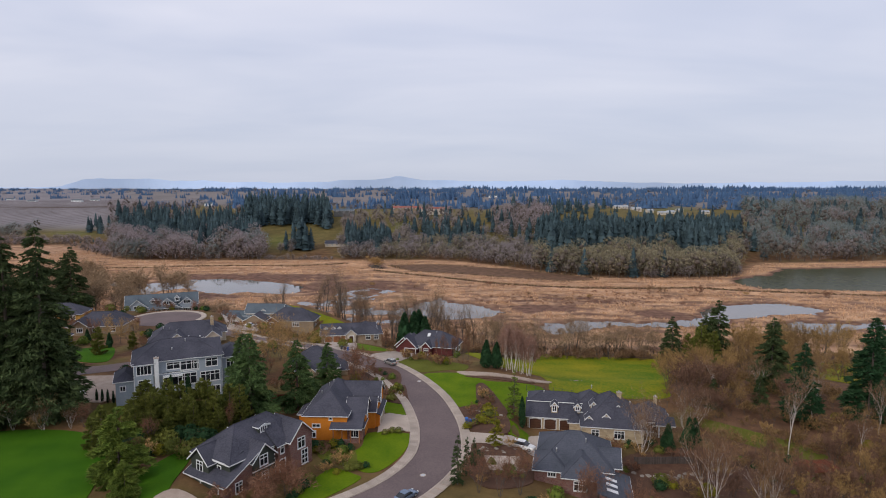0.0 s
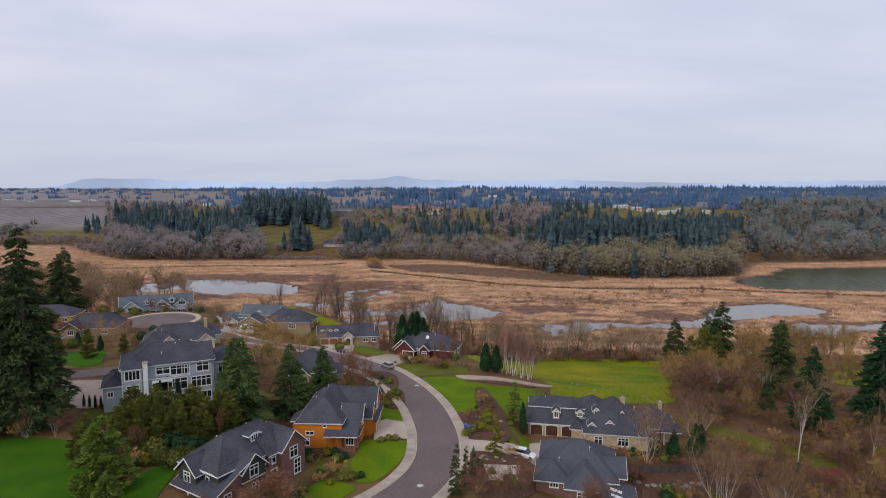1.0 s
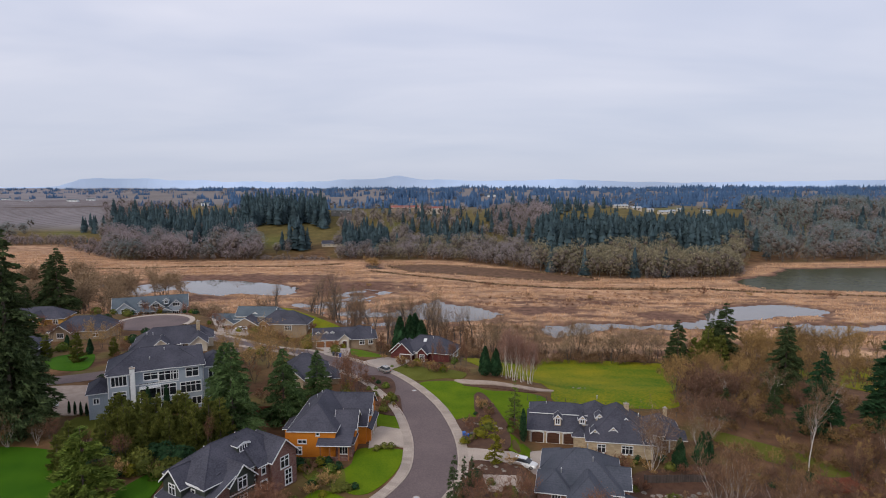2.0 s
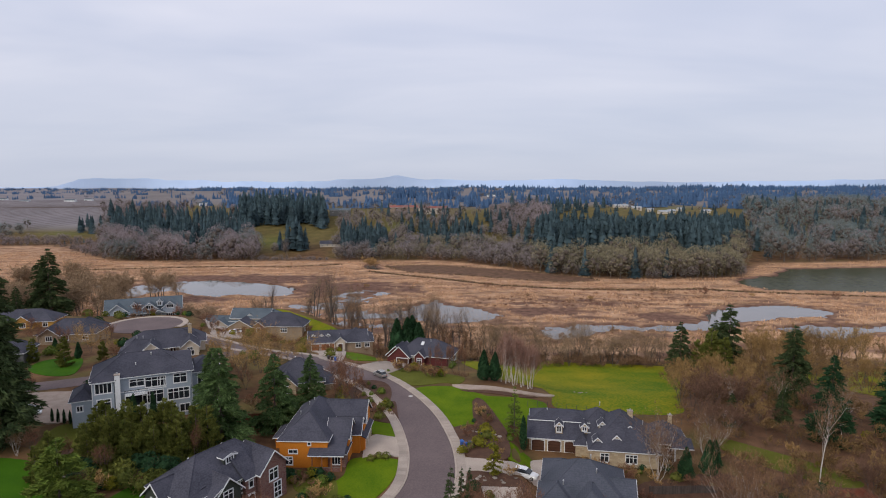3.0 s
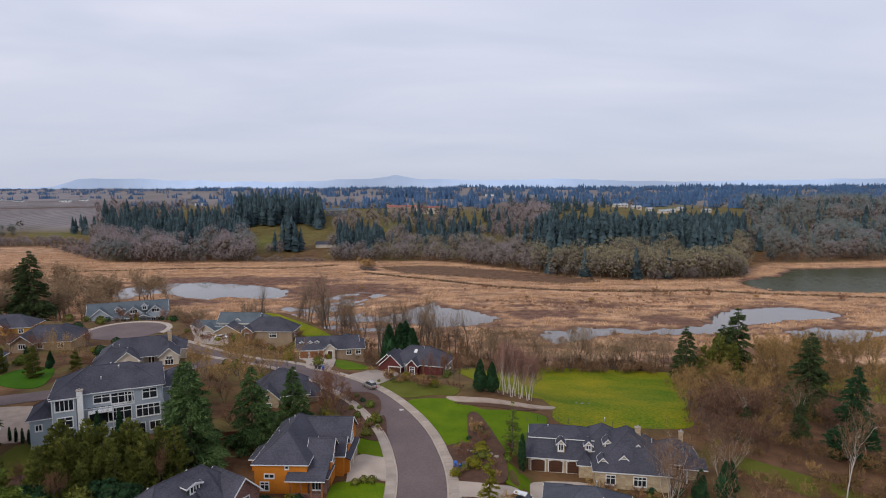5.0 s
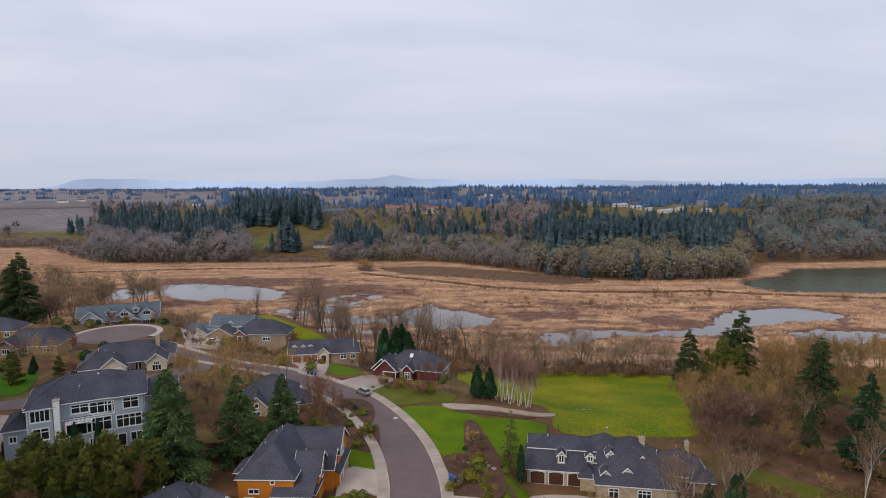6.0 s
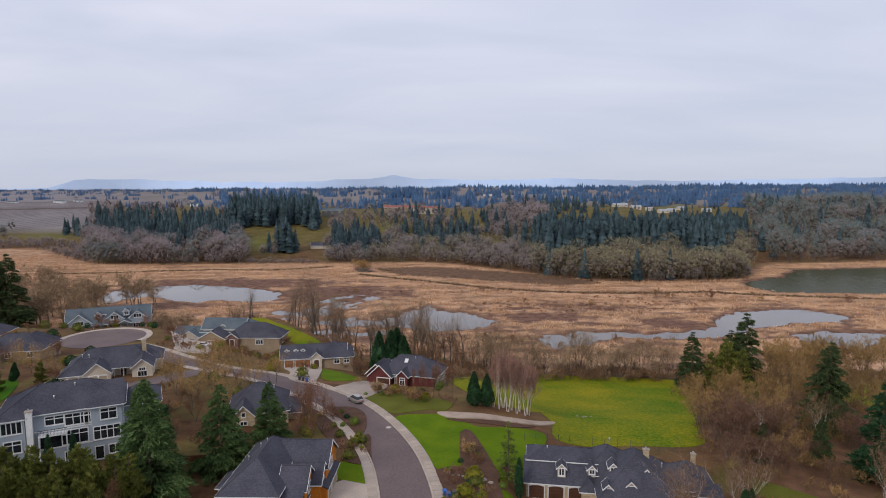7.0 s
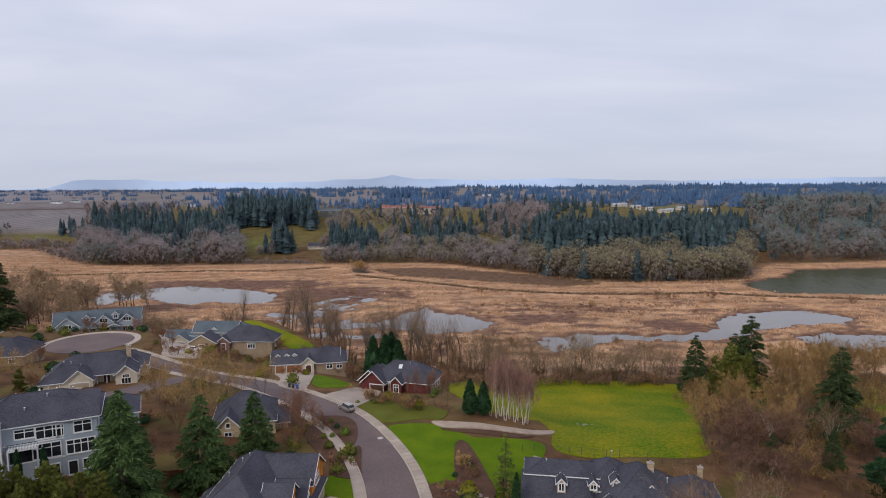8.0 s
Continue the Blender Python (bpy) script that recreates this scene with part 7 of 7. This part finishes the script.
    near_fir.append((x, y, hill_z(x, y), s, x * 0.7, int(-x) % 5))
for ta, y, s in ((0.160, 1500, 1.2), (0.166, 1500, 1.35), (0.385, 1400, 1.55), (0.392, 1390, 1.7), (0.40, 1400, 1.5), (0.412, 1410, 1.65), (0.405, 1420, 1.6), (-0.05, 1450, 1.4), (-0.045, 1460, 1.5), (0.005, 1440, 1.4), (0.012, 1450, 1.5), (0.019, 1450, 1.3)):
    far_fir_l.append((ta * y, y, hill_z(ta * y, y), s, y * 0.3 + ta, int(y) % 4))
for i in range(11):
    y = 735 + hill.uniform(-8, 8)
    x = (-0.655 + 0.012 * i + hill.uniform(-0.004, 0.004)) * y
    near_fir.append((x, y + 40, hill_z(x, y + 40), hill.uniform(0.13, 0.24), i, i % 5))

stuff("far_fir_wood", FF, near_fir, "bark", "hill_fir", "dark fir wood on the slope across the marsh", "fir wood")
stuff("distant_fir_wood", FF_LOW, far_fir_l, "bark", "haze_fir", "distant fir woods tinted haze blue up to the horizon", "fir wood")
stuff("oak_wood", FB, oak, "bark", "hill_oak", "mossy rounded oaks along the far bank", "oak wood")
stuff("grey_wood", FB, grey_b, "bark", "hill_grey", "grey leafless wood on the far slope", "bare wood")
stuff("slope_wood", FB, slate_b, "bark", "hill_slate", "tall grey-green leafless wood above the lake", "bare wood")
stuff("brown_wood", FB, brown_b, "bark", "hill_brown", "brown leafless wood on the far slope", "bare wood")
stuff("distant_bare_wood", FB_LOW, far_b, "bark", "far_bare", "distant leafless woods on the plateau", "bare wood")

# vine rows on the far brown field
vines = Geo()
for i in range(34):
    y0 = 800 + 13 * i
    for k in range(10):
        t0, t1 = -0.86 + 0.032 * k, -0.86 + 0.032 * (k + 1)
        pa, pb = (t0 * y0, y0 + 30 * k), (t1 * y0, y0 + 30 * (k + 1))
        if t1 > -0.56 - 0.05 * (i / 34):
            continue
        za, zb = hill_z(*pa) + 0.4, hill_z(*pb) + 0.4
        n = len(vines.v)
        vines.v += [(pa[0], pa[1] - 0.6, za - 1), (pb[0], pb[1] - 0.6, zb - 1), (pb[0], pb[1], zb + 0.35), (pa[0], pa[1], za + 0.35), (pb[0], pb[1] + 0.6, zb - 1), (pa[0], pa[1] + 0.6, za - 1)]
        vines.f += [(n, n + 1, n + 2, n + 3), (n + 3, n + 2, n + 4, n + 5)]
tagged(part("vine_rows", vines, M["vine"]), "leafless vine rows across the far brown field", "vineyard", kind="stuff")

# reeds
rr = np.random.RandomState(5)
N = 150000
rx, ry = rr.uniform(-480, 440, N), rr.uniform(285, 690, N)
ok = (land(rx, ry) < -23.3) & (ry < bank_y(rx) + 2)
pp = np.full(N, -1e9)
for pd in PONDS:
    pp = np.maximum(pp, inside_distance(rx, ry, pd))
ok &= (pp < -2.0) & (puddles(rx, ry) < 0.2) & (line_distance(rx, ry, CREEK) > 7) & (line_distance(rx, ry, FAR_DITCH) > 3.0) & (inside_distance(rx, ry, SHALLOWS) < 0) & (line_distance(rx, ry, DITCH) > 3.0) & (mud_flats(rx, ry) < 0.25 + 0.5 * rr.uniform(0, 1, N)) & (waves(rx * 0.6, ry * 1.5, 22, 30) + 0.5 * waves(rx, ry, 23, 9) < 0.12 + 0.35 * rr.uniform(0, 1, N))
rx, ry = rx[ok], ry[ok]
c = np.stack([rx, ry, np.full(len(rx), -22.9)], 1)
rl = leafy(rr, c, np.tile([0.0, 0.0, 1.0], (len(rx), 1)), rr.uniform(0.7, 1.5, len(rx)), rr.uniform(0.15, 0.45, len(rx)), 0.3)
tagged(new("reeds", array_mesh("reeds", rl, np.arange(len(rl)).reshape(-1, 3), [M["reed"]])), "dry tan reeds covering the marsh", "reeds", kind="stuff")
# low dark bushes in the marsh
for x, y, s in [(-66, 556, 4.2), (-62, 553, 3.6), (35, 448, 1.6), (183, 420, 2.2), (150, 424, 2.4), (156, 420, 2.0), (99, 400, 1.3), (134, 412, 1.1), (262, 402, 2.0), (60, 412, 1.2), (-20, 440, 1.4), (-54, 450, 1.3), (120, 372, 1.0), (210, 410, 1.4), (300, 392, 2.2)]:
    plant("marsh_bush", rnd.choice(T_shrub), x, y, rnd.uniform(0, 360), s * 0.9, "low leafless bush standing in the reeds", "bush", "marsh bushes")

# dark sedge along the ditches
sx, sy = [], []
for line, k in ((DITCH, 2200), (FAR_DITCH, 900), (SHALLOWS + SHALLOWS[:1], 700)):
    lens = np.array([math.dist(a, b) for a, b in zip(line[:-1], line[1:])])
    for i in rr.choice(len(lens), k, p=lens / lens.sum()):
        t = rr.uniform()
        sx.append(line[i][0] + (line[i + 1][0] - line[i][0]) * t + rr.normal(0, 1.6))
        sy.append(line[i][1] + (line[i + 1][1] - line[i][1]) * t + rr.normal(0, 1.6))
c = np.stack([np.array(sx), np.array(sy), np.full(len(sx), -23.0)], 1)
sl = leafy(rr, c, np.tile([0.0, 0.0, 1.0], (len(sx), 1)), rr.uniform(0.7, 1.5, len(sx)), rr.uniform(0.2, 0.5, len(sx)), 0.35)
tagged(new("sedge", array_mesh("sedge", sl, np.arange(len(sl)).reshape(-1, 3), [M["sedge"]])), "dark sedge growing along the marsh ditches", "sedge", kind="stuff")


# ---- vehicles ----
def wheel(parent, x, y, r=0.34):
    t = part("wheel", Geo().tube((x, y - 0.11, r), (x, y + 0.11, r), r, r, 14), M["tyre"], parent)
    part("rim", Geo().tube((x, y - 0.12, r), (x, y + 0.12, r), r * 0.62, r * 0.62, 10), M["metal"], t)


def loft(rows):
    """A closed body out of cross-sections: (x, half width low, half width high, z low, z high)."""
    g = Geo()
    for x, wl, wh, zl, zh in rows:
        zm = zl + (zh - zl) * 0.55
        g.v += [(x, -wl * 0.92, zl), (x, -wl, zm), (x, -wh, zh), (x, wh, zh), (x, wl, zm), (x, wl * 0.92, zl)]
    n = len(rows)
    for i in range(n - 1):
        for j in range(6):
            k = (j + 1) % 6
            g.f.append((6 * i + j, 6 * i + k, 6 * (i + 1) + k, 6 * (i + 1) + j))
    g.f += [tuple(range(5, -1, -1)), tuple(range(6 * n - 6, 6 * n))]
    return g


def car(label, x, y, turn, paint, kind="sedan"):
    suv = kind == "suv"
    root = thing("car", label, "car", pose(x, y, land_at(x, y) + 0.13, 0, 0, turn))
    L = 2.35
    hood, belt, top = (0.98, 1.05, 1.74) if suv else (0.82, 0.90, 1.44)
    body = part("body", loft([(-L, 0.78, 0.70, 0.42, belt - 0.08), (-L + 0.12, 0.90, 0.80, 0.28, belt), (-1.2, 0.94, 0.84, 0.22, belt), (0.6, 0.94, 0.84, 0.22, belt - 0.02), (1.0, 0.93, 0.82, 0.22, hood), (L - 0.35, 0.90, 0.74, 0.25, hood - 0.12), (L, 0.72, 0.6, 0.38, hood - 0.26)]), M[paint], root)
    rear = -L + 0.2 if suv else -1.75
    part("cabin_glass", loft([(rear, 0.80, 0.70, belt - 0.06, belt + 0.02), (rear + (0.28 if suv else 0.75), 0.80, 0.64, belt - 0.06, top - 0.06), (0.25, 0.80, 0.64, belt - 0.06, top - 0.06), (1.05, 0.80, 0.70, belt - 0.06, belt + 0.02)]), M["glass"], root, "dark car windows")
    part("car_roof", loft([(rear + (0.22 if suv else 0.72), 0.66, 0.60, top - 0.09, top - 0.04), (rear + (0.5 if suv else 1.0), 0.68, 0.60, top - 0.08, top), (-0.1, 0.68, 0.60, top - 0.08, top), (0.3, 0.66, 0.60, top - 0.09, top - 0.04)]), M[paint], root)
    for sx in (-1.42, 1.42):
        for sy in (-0.82, 0.82):
            wheel(root, sx, sy)
    for sy in (-0.6, 0.6):
        part("headlight", Geo().box(L - 0.12, L + 0.01, sy - 0.16, sy + 0.16, 0.52, 0.66), M["trim"], root)
        part("tail_light", Geo().box(-L - 0.012, -L + 0.1, sy - 0.14, sy + 0.14, 0.66, 0.86), M["red_lamp"], root, "red tail light")
        part("mirror", Geo().box(0.72, 0.86, sy * 1.72 - 0.1, sy * 1.72 + 0.1, belt - 0.02, belt + 0.14), M[paint], root)
    part("bumper", Geo().box(-L - 0.06, -L + 0.14, -0.8, 0.8, 0.3, 0.5), M["bin_grey"], root)
    if suv:
        for sy in (-0.56, 0.56):
            part("roof_rail", Geo().tube((rear + 0.4, sy, top + 0.05), (0.1, sy, top + 0.05), 0.025, 0.025, 6), M["metal"], root)


M["red_lamp"] = material("red_lens", (0.35, 0.01, 0.01), (0.4, 0.02, 0.02), 2, 0.3, 4, 0.0)


def beside_street(y, off):
    for p, q in zip(street_line[:-1], street_line[1:]):
        if p[1] <= y <= q[1]:
            d = math.dist(p, q)
            dx, dy = (q[0] - p[0]) / d, (q[1] - p[1]) / d
            return p[0] + dy * off, y - dx * off, math.degrees(math.atan2(dy, dx))


cx, cy, ca = beside_street(170.2, 3.1)
car("silver estate car parked at the kerb", cx, cy, ca, "car_silver", "suv")
cx, cy, ca = beside_street(97.4, 3.0)
car("blue-grey saloon car parked at the kerb", cx, cy, ca, "car_blue", "sedan")
car("white estate car on the concrete drive", 16.6, 117.6, -28, "car_white", "suv")
car("white estate car on the pale forecourt", -88.5, 138.8, 30, "car_white", "suv")
car("white saloon car on the pale forecourt", -86.8, 136.6, 30, "car_white", "sedan")
car("white saloon car on the hillside forecourt", -80.5, 246, 10, "car_white", "sedan")


# ---- bins, fences, rocks, pergola, covers ----
def bin_(label, x, y, mat, turn=0):
    root = thing("wheelie_bin", label, "bin", pose(x, y, land_at(x, y) + 0.2, 0, 0, turn), "wheelie bins")
    b = Geo()
    b.v = [(-0.24, -0.28, 0.08), (0.24, -0.28, 0.08), (0.24, 0.28, 0.08), (-0.24, 0.28, 0.08), (-0.3, -0.36, 1.02), (0.3, -0.36, 1.02), (0.3, 0.36, 1.02), (-0.3, 0.36, 1.02)]
    b.f = [(3, 2, 1, 0), (4, 5, 6, 7), (0, 1, 5, 4), (1, 2, 6, 5), (2, 3, 7, 6), (3, 0, 4, 7)]
    part("body", b, M[mat], root)
    part("lid", Geo().slab([(-0.33, -0.4, 1.1), (0.33, -0.4, 1.1), (0.33, 0.38, 1.16), (-0.33, 0.38, 1.16)], 0.07), M[mat], root)
    for sx in (-0.24, 0.24):
        part("wheel", Geo().tube((sx - 0.03, 0.3, 0.1), (sx + 0.03, 0.3, 0.1), 0.1, 0.1, 10), M["tyre"], root)


bin_("blue wheelie bin standing on the pavement", 5.3, 127.8, "bin_blue", 20)
bin_("blue wheelie bin with closed lid", 5.9, 126.9, "bin_blue", 30)
bin_("dark grey wheelie bin by the bed", 6.9, 127.4, "bin_grey", 10)
bin_("dark grey wheelie bin at the far kerb", -31.5, 187.4, "bin_grey", 40)
bin_("blue wheelie bin at the far kerb", -30.4, 186.9, "bin_blue", 35)
bin_("dark grey wheelie bin at the far kerb", -32.6, 188.0, "bin_grey", 30)

BOARD = Geo().box(-0.09, 0.09, -0.015, 0.015, -0.3, 1.75).mesh("fence_board", M["cedar"])
POST = Geo().box(-0.06, 0.06, -0.06, 0.06, -0.5, 1.85).mesh("fence_post", M["cedar"])
M["grey_board"] = material("weathered_boards", (0.06, 0.045, 0.04), (0.10, 0.08, 0.07), 1.0, 0.9, 10, 0.3, per="object")
BOARD_G = Geo().box(-0.09, 0.09, -0.015, 0.015, -0.3, 1.6).mesh("fence_board", M["grey_board"])
POST_G = Geo().box(-0.06, 0.06, -0.06, 0.06, -0.5, 1.7).mesh("fence_post", M["grey_board"])


def fence(label, a, b, board, post, group="board fences"):
    root = thing("fence", label, "fence", pose(a[0], a[1], 0), group)
    d = math.dist(a, b)
    ang = math.atan2(b[1] - a[1], b[0] - a[0])
    for i in range(int(d / 0.2)):
        t = i * 0.2 / d
        x, y = a[0] + (b[0] - a[0]) * t, a[1] + (b[1] - a[1]) * t
        ob = new("fence_board", board)
        ob.parent = root
        ob.matrix_basis = Matrix.Translation((x - a[0], y - a[1], land_at(x, y))) @ Matrix.Rotation(ang, 4, "Z")
        if i % 12 == 0:
            po = new("fence_post", post)
            po.parent = root
            po.matrix_basis = Matrix.Translation((x - a[0], y - a[1], land_at(x, y))) @ Matrix.Rotation(ang, 4, "Z") @ Matrix.Translation((0.1, 0.09, 0))


fence("red-brown cedar board fence behind the garden", (-43, 134.5), (-31, 141), BOARD, POST)
fence("red-brown cedar board fence between gardens", (-31, 141), (-26, 146), BOARD, POST)
fence("dark weathered board fence below the villa", (39, 116.5), (55, 117.5), BOARD_G, POST_G)

wire = thing("wire_fence", "thin wire fence with slim posts along the meadow", "fence", pose(22, 152.5, 0))
pts = [(22 + 2.6 * i, 152.5 + 5.5 * math.sin(i * 0.25)) for i in range(17)]
for i, (x, y) in enumerate(pts):
    part("fence_post", Geo().tube((x - 22, y - 152.5, land_at(x, y) - 0.3), (x - 22, y - 152.5, land_at(x, y) + 1.7), 0.045, 0.045, 6), M["bin_grey"], wire)
for k in (0.6, 1.1, 1.6):
    g = Geo()
    for (x, y), (u, v) in zip(pts[:-1], pts[1:]):
        g.tube((x - 22, y - 152.5, land_at(x, y) + k), (u - 22, v - 152.5, land_at(u, v) + k), 0.012, 0.012, 3, False)
    part("wire", g, M["bin_grey"], wire)


def rock_mesh(seed):
    rng = np.random.RandomState(seed)
    bm = bmesh.new()
    bmesh.ops.create_icosphere(bm, subdivisions=2, radius=0.5)
    for v in bm.verts:
        n = noise.noise(v.co * 2.1 + Vector((seed, 0, 0)))
        v.co *= 1 + 0.45 * n
        v.co.z *= 0.68
    me = bpy.data.meshes.new("rock")
    bm.to_mesh(me)
    bm.free()
    me.materials.append(M["rock"])
    return me


ROCKS = [rock_mesh(s) for s in range(4)]
rk = random.Random(3)


def rocks(spots, label, group):
    for x, y, s in spots:
        ob = new("boulder", rk.choice(ROCKS))
        ob.matrix_world = pose(x, y, land_at(x, y) + 0.12 * s, 0, 0, rk.uniform(0, 360)) @ Matrix.Diagonal((s, s * rk.uniform(0.7, 1.1), s * rk.uniform(0.7, 1), 1))
        tagged(ob, label, "boulder", group)


rocks([(-62 + 1.0 * i + rk.uniform(-0.3, 0.3), 109 + 6.5 * math.sin(i * 0.16) + rk.uniform(-0.5, 0.5), rk.uniform(0.8, 1.5)) for i in range(17)], "rounded brown garden boulder edging the lawn", "boulders edging the lawn")
rocks([(rk.uniform(6.5, 15), rk.uniform(112.6, 116), rk.uniform(0.5, 1.1)) for i in range(14)], "rough boulder in the bark bed", "boulders in the bark bed")
rocks([(6 + i * 0.9, 135.5 - 0.35 * i + rk.uniform(-0.4, 0.4), rk.uniform(0.6, 1.2)) for i in range(9)], "grey boulder in the planted slope", "boulders on the slope")
rocks([(38 + i * 1.3, 113 + rk.uniform(-1, 1), rk.uniform(0.9, 1.6)) for i in range(11)], "large reddish boulder below the fence", "boulders below the fence")
rocks([(42 + rk.uniform(-2, 2), 184 + rk.uniform(-1.2, 1.2), rk.uniform(0.4, 0.8)) for i in range(9)], "small grey stone lying in the meadow", "stones in the meadow")


def pergola(x, y, turn):
    root = thing("pergola", "red-brown timber pergola with open slats", "pergola", pose(x, y, land_at(x, y), 0, 0, turn))
    for px in (-3, 3):
        for py in (-1.8, 1.8):
            part("post", Geo().box(px - 0.1, px + 0.1, py - 0.1, py + 0.1, -0.3, 2.6), M["cedar"], root)
    for py in (-1.8, 1.8):
        part("beam", Geo().box(-3.6, 3.6, py - 0.08, py + 0.08, 2.6, 2.82), M["cedar"], root)
    for i in range(15):
        xx = -3.4 + i * 0.486
        part("slat", Geo().box(xx - 0.04, xx + 0.04, -2.5, 2.5, 2.822, 3.0), M["cedar"], root)


pergola(73.5, 112, 8)


def cover(x, y, label):
    root = part("manhole_cover", Geo().tube((0, 0, -0.03), (0, 0, 0.012), 0.42, 0.42, 20), M["metal"])
    root.matrix_world = pose(x, y, land_at(x, y) + 0.095)
    tagged(root, label, "manhole cover", "manhole covers")
    collar = part("collar", Geo().tube((0, 0, -0.05), (0, 0, 0.006), 0.62, 0.62, 20), M["concrete"], root)


cover(-6.4, 156.5, "pale round manhole cover set in the asphalt")
cover(-3.6, 103.8, "pale round manhole cover set in the asphalt")
